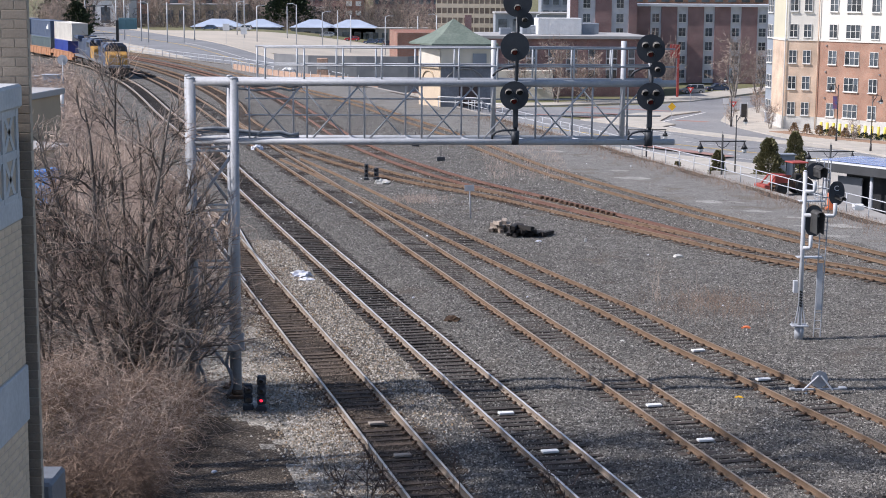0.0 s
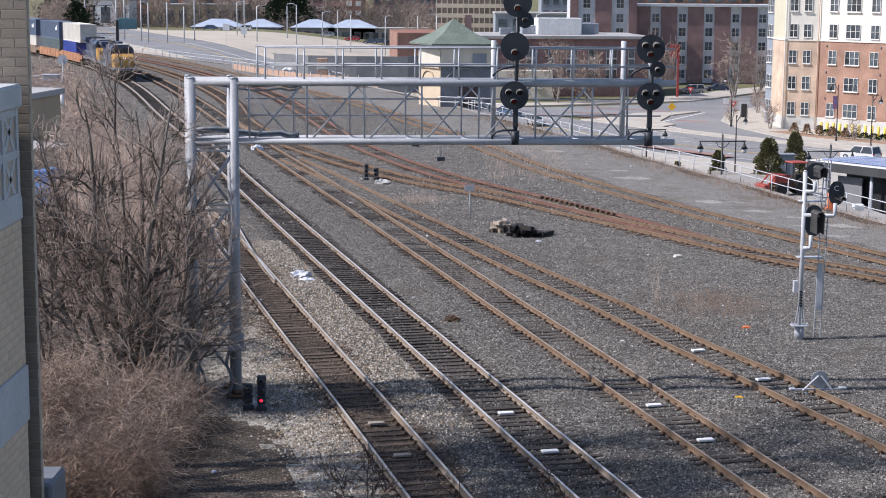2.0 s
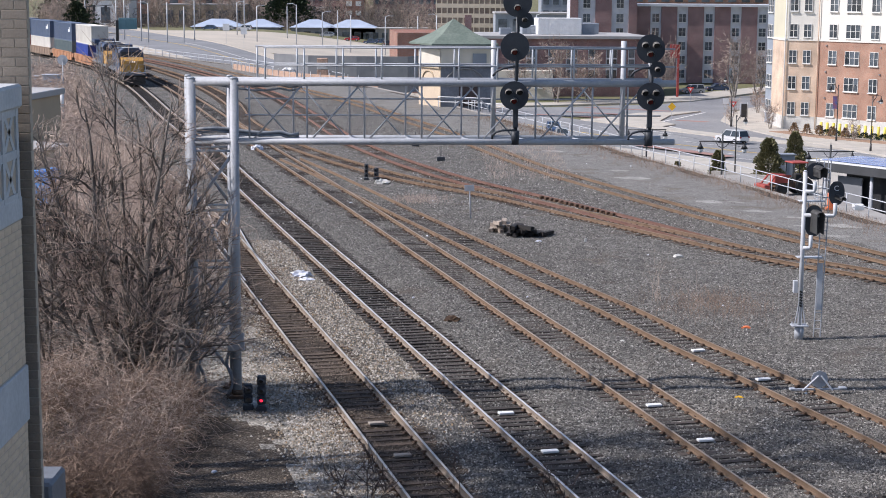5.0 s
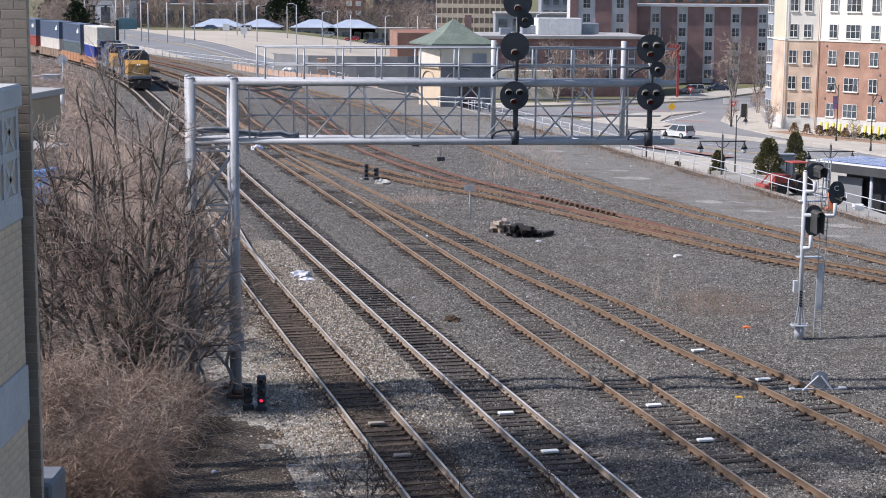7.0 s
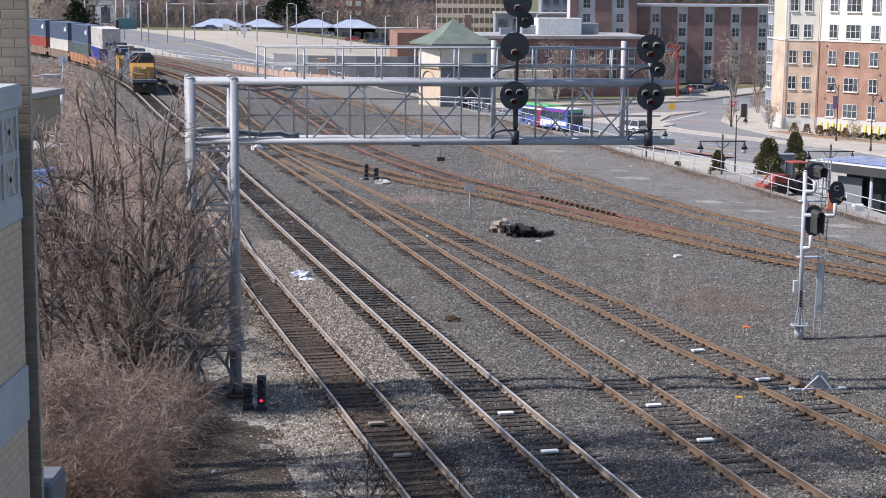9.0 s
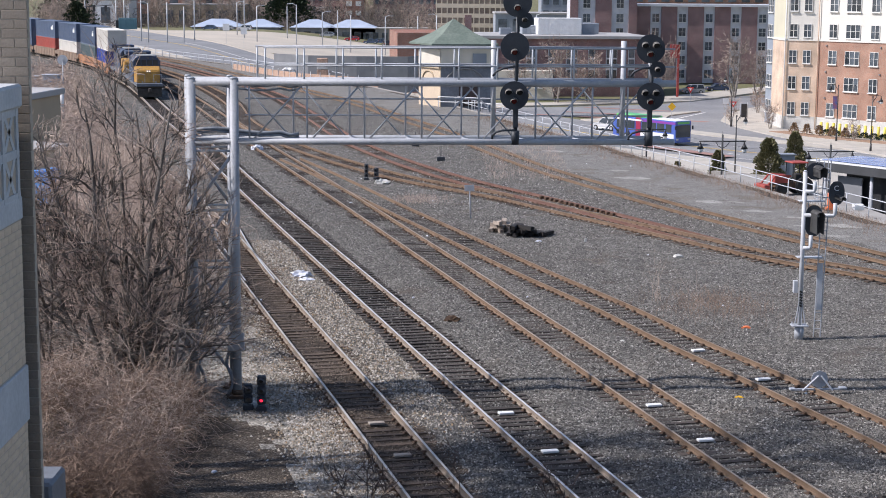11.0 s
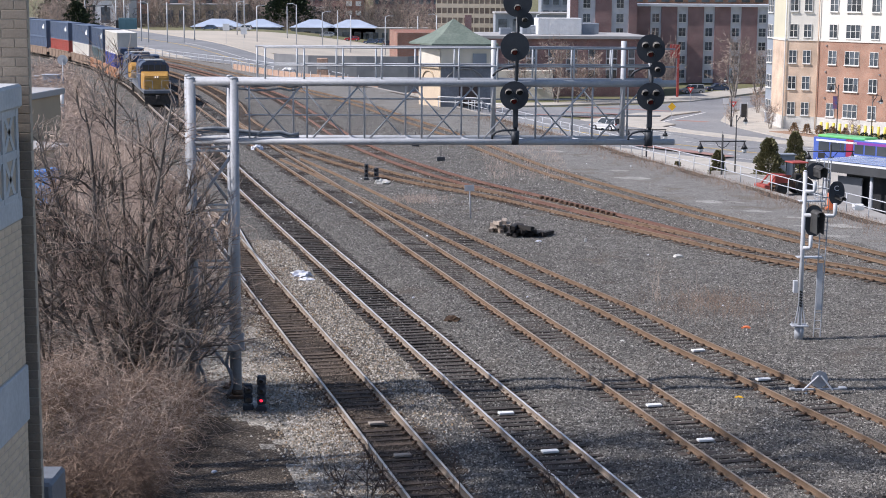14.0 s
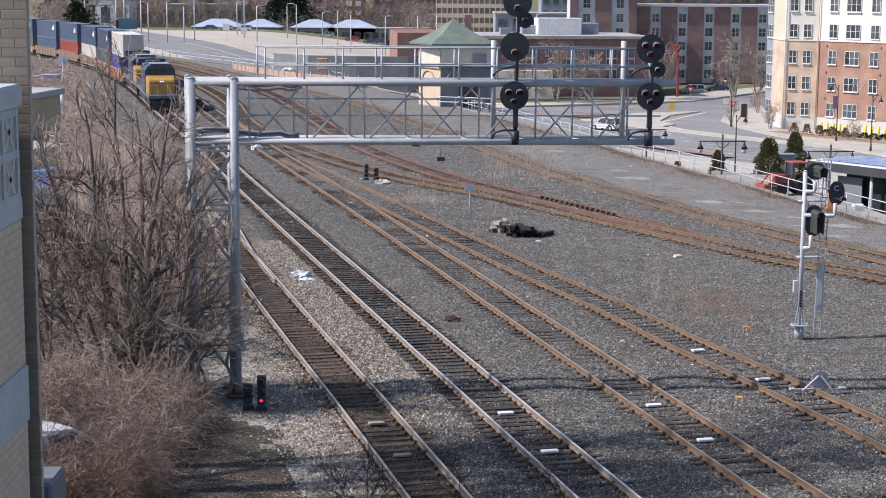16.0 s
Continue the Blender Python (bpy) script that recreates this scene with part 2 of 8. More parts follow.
def shared(name, mesh, parent, m):
    """A piece of its own on a shared mesh."""
    ob = new(name, mesh)
    ob.parent = parent
    ob.matrix_basis = m
    return ob


def thing(name, m, label, category, group="", kind=""):
    ob = new(name)
    ob.empty_display_size = 0.3
    ob.matrix_basis = m
    return tagged(ob, label, category, group, kind)


def box(bm, c, s, rot=None, mi=0, bevel=0.0):
    """A box of size s about c."""
    m = Matrix.Translation(c) @ (rot or Matrix()) @ Matrix.Diagonal((s[0], s[1], s[2], 1))
    r = bmesh.ops.create_cube(bm, size=1.0, matrix=m)
    if bevel:
        es = list({e for v in r["verts"] for e in v.link_edges})
        r2 = bmesh.ops.bevel(bm, geom=es, offset=bevel, segments=1, affect="EDGES", profile=0.5)
        for f in r2["faces"]:
            f.material_index = mi
    if mi:
        for v in r["verts"]:
            if v.is_valid:
                for f in v.link_faces:
                    f.material_index = mi
    return bm


def tube(bm, a, b, r0, r1=None, n=8, caps=True, mi=0):
    a, b = Vector(a), Vector(b)
    d = b - a
    m = Matrix.Translation((a + b) / 2) @ d.to_track_quat("Z", "Y").to_matrix().to_4x4()
    r = bmesh.ops.create_cone(bm, cap_ends=caps, segments=n, radius1=r0, radius2=r0 if r1 is None else r1, depth=d.length, matrix=m)
    for v in r["verts"]:
        for f in v.link_faces:
            f.material_index = mi
            f.smooth = n > 6 and len(f.verts) == 4
    return bm


def pipe(bm, pts, r, n=7, mi=0):
    """One bent pipe swept through its points."""
    pts = [Vector(p) for p in pts]
    rings, u = [], None
    for i, p in enumerate(pts):
        d = (pts[min(i + 1, len(pts) - 1)] - pts[max(i - 1, 0)]).normalized()
        u = d.orthogonal().normalized() if u is None else (u - d * u.dot(d)).normalized()
        w = d.cross(u)
        rings.append([bm.verts.new(p + (u * math.cos(2 * math.pi * j / n) + w * math.sin(2 * math.pi * j / n)) * r) for j in range(n)])
    fs = [bm.faces.new(rings[0][::-1]), bm.faces.new(rings[-1])]
    for a, b in zip(rings, rings[1:]):
        for j in range(n):
            f = bm.faces.new((a[j], a[(j + 1) % n], b[(j + 1) % n], b[j]))
            f.smooth = True
            fs.append(f)
    for f in fs:
        f.material_index = mi
    return bm


def ball(bm, c, r, s=(1, 1, 1), u=12, v=8, mi=0):
    m = Matrix.Translation(c) @ Matrix.Diagonal((s[0], s[1], s[2], 1))
    q = bmesh.ops.create_uvsphere(bm, u_segments=u, v_segments=v, radius=r, matrix=m)
    for w in q["verts"]:
        for f in w.link_faces:
            f.smooth = True
            f.material_index = mi
    return bm


def prism(bm, outline, z0, z1, mi=0, m=None):
    """An upright prism over an outline (anticlockwise)."""
    m = m or Matrix()
    lo = [bm.verts.new(m @ Vector((x, y, z0))) for x, y in outline]
    hi = [bm.verts.new(m @ Vector((x, y, z1))) for x, y in outline]
    fs = [bm.faces.new(hi), bm.faces.new(lo[::-1])]
    n = len(outline)
    fs += [bm.faces.new((lo[i], lo[(i + 1) % n], hi[(i + 1) % n], hi[i])) for i in range(n)]
    for f in fs:
        f.material_index = mi
    return bm


def extrude_profile(bm, profile, x0, x1, mi=0, m=None):
    """A profile in the YZ plane drawn out along X."""
    m = m or Matrix()
    lo = [bm.verts.new(m @ Vector((x0, y, z))) for y, z in profile]
    hi = [bm.verts.new(m @ Vector((x1, y, z))) for y, z in profile]
    n = len(profile)
    fs = [bm.faces.new(lo[::-1]), bm.faces.new(hi)]
    fs += [bm.faces.new((lo[i], lo[(i + 1) % n], hi[(i + 1) % n], hi[i])) for i in range(n)]
    for f in fs:
        f.material_index = mi
    bmesh.ops.recalc_face_normals(bm, faces=fs)
    return bm


def B():
    return bmesh.new()


def from_arrays(name, verts, faces, material, parent=None, label=""):
    me = bpy.data.meshes.new(name)
    me.from_pydata(verts, [], faces)
    me.materials.append(material)
    ob = new(name, me)
    if parent:
        ob.parent = parent
    if label:
        ob["label"] = label
    return ob


def smooth(a, b, x):
    t = min(1.0, max(0.0, (x - a) / (b - a)))
    return t * t * (3 - 2 * t)


class Line:
    """A smooth plan line x(y) through a few stations, with its running length."""

    def __init__(self, stations):
        ys, xs = np.array([s[1] for s in stations], float), np.array([s[0] for s in stations], float)
        o = np.argsort(ys)
        ys, xs = ys[o], xs[o]
        g = np.gradient(xs, ys)
        self.y = np.arange(ys[0], ys[-1], 0.5)
        i = np.clip(np.searchsorted(ys, self.y) - 1, 0, len(ys) - 2)
        h = ys[i + 1] - ys[i]
        t = (self.y - ys[i]) / h
        self.x = ((2 * t**3 - 3 * t**2 + 1) * xs[i] + (t**3 - 2 * t**2 + t) * h * g[i]
                  + (-2 * t**3 + 3 * t**2) * xs[i + 1] + (t**3 - t**2) * h * g[i + 1])
        self.s = np.concatenate([[0], np.cumsum(np.hypot(np.diff(self.x), np.diff(self.y)))])

    def at(self, y):
        return float(np.interp(y, self.y, self.x))

    def s_of_y(self, y):
        return float(np.interp(y, self.y, self.s))

    def by_s(self, s):
        """Place and heading (radians, of the line away from the camera) at length s."""
        y = float(np.interp(s, self.s, self.y))
        x = self.at(y)
        dx = (self.at(y + 1.0) - self.at(y - 1.0)) / 2.0
        return x, y, math.atan2(1.0, dx)
# ---- tracks in plan ----
MAIN = [(4.19, 40.56), (0.72, 54.1), (-7.71, 87.1), (-11.0, 100.1), (-20.1, 137.0), (-29.4, 173.2), (-33.4, 189.5), (-37.5, 205.6), (-41.6, 220.6), (-46.1, 235.5), (-54.2, 260.8), (-65.2, 288.0), (-94, 346), (-152, 455)]
T2 = Line([(6.9, 30)] + MAIN)
T1 = Line([(2.6, 30), (-0.08, 40.6), (-2.62, 50.7), (-5.05, 60.1), (-7.97, 71.6), (-12.2, 88), (-18, 108), (-27, 137), (-40, 175), (-56, 215), (-78, 260)])
T3 = Line([(11.7, 30), (8.99, 40.7), (3.24, 64.0), (-2.31, 86.3), (-7.34, 106.1), (-15.4, 137), (-27.4, 185), (-36.0, 217.6), (-44.4, 245.5), (-61.8, 291.8), (-90, 352)])
T4 = Line([(14.6, 41), (12.9, 46.7), (10.52, 54.4), (8.88, 59.25), (6.99, 65.7), (4.1, 74.3), (1.2, 83.55), (-3.3, 97.84), (-8.2, 114), (-12.1, 126)])
T5 = Line([(22.6, 69), (20, 73.9), (16.6, 78.4), (12.3, 86), (7.0, 95.8), (4.0, 101.6), (-2.3, 111.2), (-6.5, 120), (-10.9, 131), (-18, 155), (-23.6, 185), (-31.7, 217.6), (-40, 245.5), (-57.2, 291.8), (-85, 352)])
T6 = Line([(14.0, 83), (11.2, 89.6), (5.7, 101.5), (2.4, 108.2), (-2.2, 119.9), (-6.2, 133), (-13, 165), (-20.5, 200), (-31.4, 235), (-48.6, 282), (-75, 340)])
T7 = Line([(26, 68), (21.3, 79), (18.2, 86.5), (14.6, 95), (12.2, 102), (7.5, 116.6), (3.2, 134.7), (0.9, 145), (-4.6, 165.9), (-8.7, 181.7), (-15, 200.6), (-26.6, 233), (-43.2, 280), (-68.5, 336)])
GAUGE = 1.53
EDGE = Line([(28.8, 76), (24.78, 92.5), (22.5, 100.8), (19.7, 112.6), (16.6, 123.6), (14.2, 133.6), (9.4, 152), (4.6, 170), (-2, 195), (-11, 222), (-24, 255), (-47, 300), (-75, 352), (-140, 460)])


def street_z(x, y):
    """Height of the street level, which falls away to the right of the embankment."""
    return -0.8 - 5.7 * smooth(-62, 8, x)


GROUND_Z = -0.23


MOUNDS = ((T1, T2, 0.10), (T2, T3, 0.16), (T3, T4, 0.15))


def deck_z(x, y):
    """Yard surface: nearly flat, gently uneven, higher along the edges of the ballast beds."""
    n = noise.noise(Vector((x * 0.35, y * 0.35, 0))) * 0.035 + noise.noise(Vector((x * 1.4, y * 1.4, 3))) * 0.02
    for line, k in ((T1, 0.008), (T3, 0.02), (T4, 0.024), (T5, 0.015), (T7, 0.022), (T6, 0.012)):
        if line.y[0] < y < line.y[-1]:
            d = x - line.at(y)
            if abs(d) < 4:
                n += k * math.exp(-(d / 1.5) ** 4)
    if y < 120:
        for a, b, k in MOUNDS:
            if a.y[0] < y < min(a.y[-1], b.y[-1]) and b.y[0] < y:
                xa, xb = a.at(y) + 1.25, b.at(y) - 1.25
                if xa < x < xb:
                    u = (x - xa) / (xb - xa)
                    n += k * min(1.0, (xb - xa) / 1.6) * math.sin(math.pi * u) ** 0.7 * (1.0 - smooth(95, 120, y)) * (0.8 + 0.5 * noise.noise(Vector((x * 0.5, y * 0.3, 9))))
    return GROUND_Z + n


def grid_mesh(name, xs, ys, zf, mf, materials):
    """A sheet over a plan grid; mf picks the material of each cell, None leaves it out."""
    nx = len(xs)
    verts = [(x, y, zf(x, y)) for y in ys for x in xs]
    faces, mi = [], []
    for j in range(len(ys) - 1):
        for i in range(nx - 1):
            k = mf((xs[i] + xs[i + 1]) / 2, (ys[j] + ys[j + 1]) / 2)
            if k is not None:
                a = j * nx + i
                faces.append((a, a + 1, a + nx + 1, a + nx))
                mi.append(k)
    me = bpy.data.meshes.new(name)
    me.from_pydata(verts, [], faces)
    for m in materials:
        me.materials.append(m)
    me.polygons.foreach_set("material_index", mi)
    me.polygons.foreach_set("use_smooth", [True] * len(faces))
    return new(name, me)


def build_ground():
    # street level: one sheet to the horizon
    xs = list(np.linspace(-2500, -140, 9)) + list(np.linspace(-130, 120, 64)) + list(np.linspace(140, 2500, 9))
    ys = list(np.linspace(-300, 0, 4)) + list(np.linspace(20, 560, 68)) + list(np.linspace(620, 4500, 10))

    def pick(x, y):
        return 0

    g = grid_mesh("ground", xs, ys, lambda x, y: street_z(x, y) - 0.12, pick, [M["grass"]])
    tagged(g, "flat dormant grass and bare earth round the streets", "ground", kind="structure")
    # the yard on its embankment: a sheet whose right side follows the railing
    nu = 120
    ys = list(np.arange(-20, 36, 8.0)) + list(np.arange(36, 110, 0.5)) + list(np.arange(110, 200, 1.5)) + list(np.arange(200, 452, 8.0))
    verts, faces, mi = [], [], []
    for y in ys:
        e = EDGE.at(y) if y > 76 else 28.8 + (76 - y) * 0.25
        left = -60.0 - max(0, y - 120) * 0.55
        us = np.concatenate([[left], np.linspace(max(left + 1, e - 52), e, nu)])
        for u in us:
            verts.append((u, y, deck_z(u, y)))
    w = nu + 1
    for j in range(len(ys) - 1):
        for i in range(w - 1):
            a = j * w + i
            faces.append((a, a + 1, a + w + 1, a + w))
            c = (Vector(verts[a]) + Vector(verts[a + w + 1])) / 2
            k = 0
            n = noise.noise(Vector((c.x * 0.25, c.y * 0.12, 7)))
            e = EDGE.at(c.y) if c.y > 76 else 28.8 + (76 - c.y) * 0.25
            if c.x > T7.at(max(c.y, 68.5)) + 1.7 + n * 1.2 and c.y > 60:
                k = 1 if c.x < e - 0.9 - n * 2.2 else 2
            if c.x < T1.at(c.y) - 1.6 + n * 0.8 and c.y < 90:
                # below y 50 soil spreads over the path, partly as painted brush shade
                k = 3 if c.x > T1.at(c.y) - 5.6 + 2.4 * (1.0 - smooth(46.5, 50.5, c.y)) + n * 2.0 + 1.3 * noise.noise(Vector((c.x * 1.3, c.y * 1.3, 4))) else 2
            if abs(c.x - T1.at(c.y)) < 1.3 + n * 0.9 and c.y < 130:
                k = 4
            elif abs(c.x - T2.at(c.y)) < 1.35 and c.y < 240:
                k = 5
            mi.append(k)
    # the sheet's right side turns down into the retaining wall's back
    me = bpy.data.meshes.new("railway_yard")
    me.from_pydata(verts, [], faces)
    for m in ("ballast", "paved", "soil", "path", "bed_brown", "bed_dark"):
        me.materials.append(M[m])
    me.polygons.foreach_set("material_index", mi)
    me.polygons.foreach_set("use_smooth", [True] * len(faces))
    tagged(new("yard_ground", me), "grey crushed-stone ballast yard with worn asphalt and soil", "ground", kind="structure")
    # retaining wall below the railing
    bm = B()
    ys = list(np.arange(30, 452, 4.0))
    prev = None
    for y in ys:
        e = (EDGE.at(y) if y > 76 else 28.8 + (76 - y) * 0.25) + 0.02
        z0, z1 = street_z(e, y) - 0.5, GROUND_Z + 0.06
        z0 = min(z0, z1 - 0.2)
        row = [bm.verts.new(p) for p in ((e - 0.25, y, z1 - 0.8), (e - 0.25, y, z1), (e + 0.12, y, z1), (e + 0.12, y, z1 - 0.25), (e + 0.04, y, z1 - 0.25), (e + 0.10, y, z0))]
        if prev:
            for i in range(5):
                bm.faces.new((prev[i], row[i], row[i + 1], prev[i + 1]))
        prev = row
    w = link_mesh("retaining_wall", bm, M["concrete_wall"])
    tagged(w, "long grey concrete retaining wall along the yard", "wall", kind="structure")
    # worn pale concrete patches left in the old asphalt
    rnd = random.Random(5)
    for px, py, half in ((13.0, 113.8, 1.35), (12.5, 118.8, 0.85), (16.2, 101.4, 1.1), (17.9, 101.3, 0.55), (18.4, 97.1, 0.85), (20.2, 94.5, 0.85), (22.0, 91.2, 1.15), (19.8, 91.1, 0.45), (20.9, 87.3, 0.75), (8.8, 132.7, 1.0)):
        bm = B()
        mid = bm.verts.new((px, py, deck_z(px, py) + 0.016))
        rim = []
        for i in range(18):
            a = i / 18 * 2 * math.pi
            k = rnd.uniform(0.55, 1.1)
            x, y = px + half * k * math.cos(a), py + half * 0.75 * k * math.sin(a) - 0.25 * half * math.cos(a)
            rim.append(bm.verts.new((x, y, deck_z(x, y) + 0.012)))
        for i in range(18):
            bm.faces.new((mid, rim[i], rim[(i + 1) % 18]))
        tagged(link_mesh("pavement_patch", bm, M["patch"]), "worn pale concrete patch in old asphalt", "pavement", kind="structure")


build_ground()


# ---- rails and ties ----
RAIL = [(-0.07, -0.172), (0.07, -0.172), (0.07, -0.160), (0.012, -0.145), (0.012, -0.045), (0.036, -0.035), (0.036, -0.004), (0.028, 0.0), (-0.028, 0.0), (-0.036, -0.004), (-0.036, -0.035), (-0.012, -0.045), (-0.012, -0.145), (-0.07, -0.160)]


def rail_mesh(name, line, y0, y1, off, side, top, parent, step=1.0, label=""):
    """A rail swept along a plan line, off to one side of it."""
    verts, faces, mi = [], [], []
    s0, s1 = line.s_of_y(y0), line.s_of_y(y1)
    n = max(2, int((s1 - s0) / step))
    k = len(RAIL)
    for i in range(n + 1):
        x, y, a = line.by_s(s0 + (s1 - s0) * i / n)
        nx, ny = math.sin(a), -math.cos(a)
        o = off(y) if callable(off) else off
        for px, pz in RAIL:
            verts.append((x + nx * (o + px), y + ny * (o + px), pz))
    for i in range(n):
        for j in range(k):
            a, b = i * k + j, i * k + (j + 1) % k
            faces.append((a, a + k, b + k, b))
            mi.append(1 if j in (6, 7, 8) else 0)
    faces += [tuple(range(k)), tuple(n * k + j for j in reversed(range(k)))]
    mi += [0, 0]
    me = bpy.data.meshes.new(name)
    me.from_pydata(verts, [], faces)
    me.materials.append(M[side])
    me.materials.append(M[top])
    me.polygons.foreach_set("material_index", mi)
    me.update()
    ob = new(name, me)
    ob.parent = parent
    if label:
        ob["label"] = label
    return ob


def tie_mesh(length, wood, seed):
    """One sleeper with its two tie plates and spike heads."""
    rnd = random.Random(seed)
    bm = B()
    w, h = 0.23 + rnd.uniform(-0.02, 0.02), 0.17
    box(bm, (0, 0, -0.172 - h / 2 - 0.012), (length, w, h))
    for v in bm.verts:
        v.co += Vector((rnd.uniform(-0.05, 0.05), rnd.uniform(-0.012, 0.012), rnd.uniform(-0.008, 0.008)))
    for sx in (-1, 1):
        box(bm, (sx * GAUGE / 2, 0, -0.172), (0.34, 0.19, 0.022), mi=1)
        for ex in (-0.105, 0.105):
            box(bm, (sx * GAUGE / 2 + ex, ex * 0.5, -0.14), (0.07, 0.11, 0.065), mi=1)
    me = bpy.data.meshes.new("tie")
    bm.to_mesh(me)
    bm.free()
    me.materials.append(M[wood])
    me.materials.append(M["rust_dark"])
    return me


def build_track(name, line, y0, y1, label, wood="tie", side="rust", top="railtop_rusty", pitch=0.52, near_to=150.0, spread=0.08, gap=0.0, sink=0.0, skip=None, rails=True):
    t = thing(name, Matrix(), label, "railway track", "railway tracks", "structure")
    if rails:
        for o in (-GAUGE / 2, GAUGE / 2):
            rail_mesh("rail", line, y0, y1, o, side, top, t)
    meshes = [tie_mesh(2.59, wood, hash(name) % 7 + i) for i in range(4)]
    rnd = random.Random(len(name) * 31 + int(y0))
    s, s1 = line.s_of_y(y0), line.s_of_y(min(y1, near_to))
    k = 0
    while s < s1:
        x, y, a = line.by_s(s)
        if not (rnd.random() < gap) and not (skip and skip(y)):
            off = rnd.gauss(0, spread * 0.6)
            m = Matrix.Translation((x + off, y, -sink + rnd.uniform(-0.02, 0.006))) @ Matrix.Rotation(a - math.pi / 2 + rnd.gauss(0, 0.012), 4, "Z")
            shared("tie", meshes[k % 4], t, m)
        k += 1
        s += pitch * rnd.uniform(0.93, 1.07)
    # the far run of ties, joined
    verts, faces = [], []
    s1 = line.s_of_y(y1)
    while s < s1:
        x, y, a = line.by_s(s)
        ca, sa = math.cos(a), math.sin(a)
        b = len(verts)
        for l in (-1.3, 1.3):
            for d in (-0.12, 0.12):
                for z in (-0.34, -0.184):
                    verts.append((x + sa * l + ca * d, y - ca * l + sa * d, z - sink))
        faces += [(b + q[0], b + q[1], b + q[2], b + q[3]) for q in ((0, 2, 3, 1), (4, 5, 7, 6), (0, 1, 5, 4), (2, 6, 7, 3), (1, 3, 7, 5))]
        s += pitch * 1.15
    if faces:
        f = from_arrays("far_ties", verts, faces, M[wood], t)
        f["kind"] = "stuff"
    return t


build_track("track_1", T1, 32, 250, "main track with worn steel rails on brown ties", "tie_brown", "rust_grey", "railtop_grey", 0.53, sink=0.012)
build_track("track_2", T2, 32, 440, "main track with bright rail heads on dark ties", "tie", "rust_grey", "railtop", 0.52)
build_track("track_3", T3, 32, 340, "side track with rusty brown rails on dark ties", "tie", "rust", "railtop_brown", 0.53)
build_track("track_4", T4, 42, 124, "rusty siding that branches off through a turnout", "tie", "rust", "railtop_rusty", 0.54, skip=lambda y: y > 99)
build_track("track_5", T5, 70, 340, "yard track with brown rusty rails", "tie_brown", "rust", "railtop_rusty", 0.56, near_to=135)
build_track("track_6", T6, 84, 330, "yard track with reddish rusty rails", "tie_brown", "rust_red", "rust_red", 0.56, near_to=138, sink=0.01)
build_track("track_7", T7, 69, 330, "overgrown yard track with rusty rails in gravel", "tie_brown", "rust", "railtop_rusty", 0.56, near_to=140, gap=0.12, sink=0.03, skip=lambda y: 103 < y < 112)
# ---- signal gantry over the tracks ----
def signal_head(parent, c, r, lenses, small=False):
    """A round black signal face with hooded lenses; it faces the camera."""
    bm = B()
    tube(bm, (c[0], c[1], c[2]), (c[0], c[1] + 0.03, c[2]), r, r, 28)
    tube(bm, (c[0], c[1] + 0.03, c[2]), (c[0], c[1] + 0.10, c[2]), r * 0.98, r * 0.80, 28)
    tube(bm, (c[0], c[1] + 0.10, c[2]), (c[0], c[1] + 0.34, c[2]), r * 0.62, r * 0.55, 16)
    face = part("signal_face", bm, M["black"], parent)
    for lx, lz, red in lenses:
        x, z, q = c[0] + lx, c[2] + lz, 0.105 if not small else 0.085
        bm = B()
        tube(bm, (x, c[1] - 0.004, z), (x, c[1] - 0.03, z), q * 0.8, q * 0.7, 14)
        part("lens", bm, M["lens_red"] if red else M["lens_dark"], face)
        bm = B()
        n = 12
        rim = []
        for i in range(n + 1):
            a = radians(-20 + 220 * i / n)
            for d, rr in ((0.0, q * 1.12), (-0.26 + 0.10 * abs(math.cos(a)), q)):
                rim.append(bm.verts.new((x + rr * math.cos(a), c[1] + d, z + rr * math.sin(a) + d * 0.12)))
        for i in range(n):
            a = 2 * i
            bm.faces.new((rim[a], rim[a + 1], rim[a + 3], rim[a + 2]))
        bmesh.ops.solidify(bm, geom=bm.faces[:], thickness=0.008)
        part("hood", bm, M["hood"], face)


M["lens_red"] = mat("dark_red_lens", (0.16, 0.012, 0.01), (0.10, 0.01, 0.01), 9, 0.15)
M["lens_dark"] = mat("dark_lens", (0.02, 0.02, 0.022), (0.03, 0.03, 0.03), 9, 0.12)
# pale grey: the sunlight in the visors is put into this colour
M["hood"] = mat("sunlit_hood", (0.27, 0.26, 0.245), (0.36, 0.345, 0.32), 8, 0.6)

GX0, GX1, GY, ZT, ZB = -7.78, 7.22, 51.3, 9.72, 7.90
BACK = Vector((-0.28, 1.25, 0))


def gpoint(x, z, back=False, y=0.0):
    p = Vector((x, GY + 0.055 * (x - GX0) + y, z))
    return p + BACK if back else p


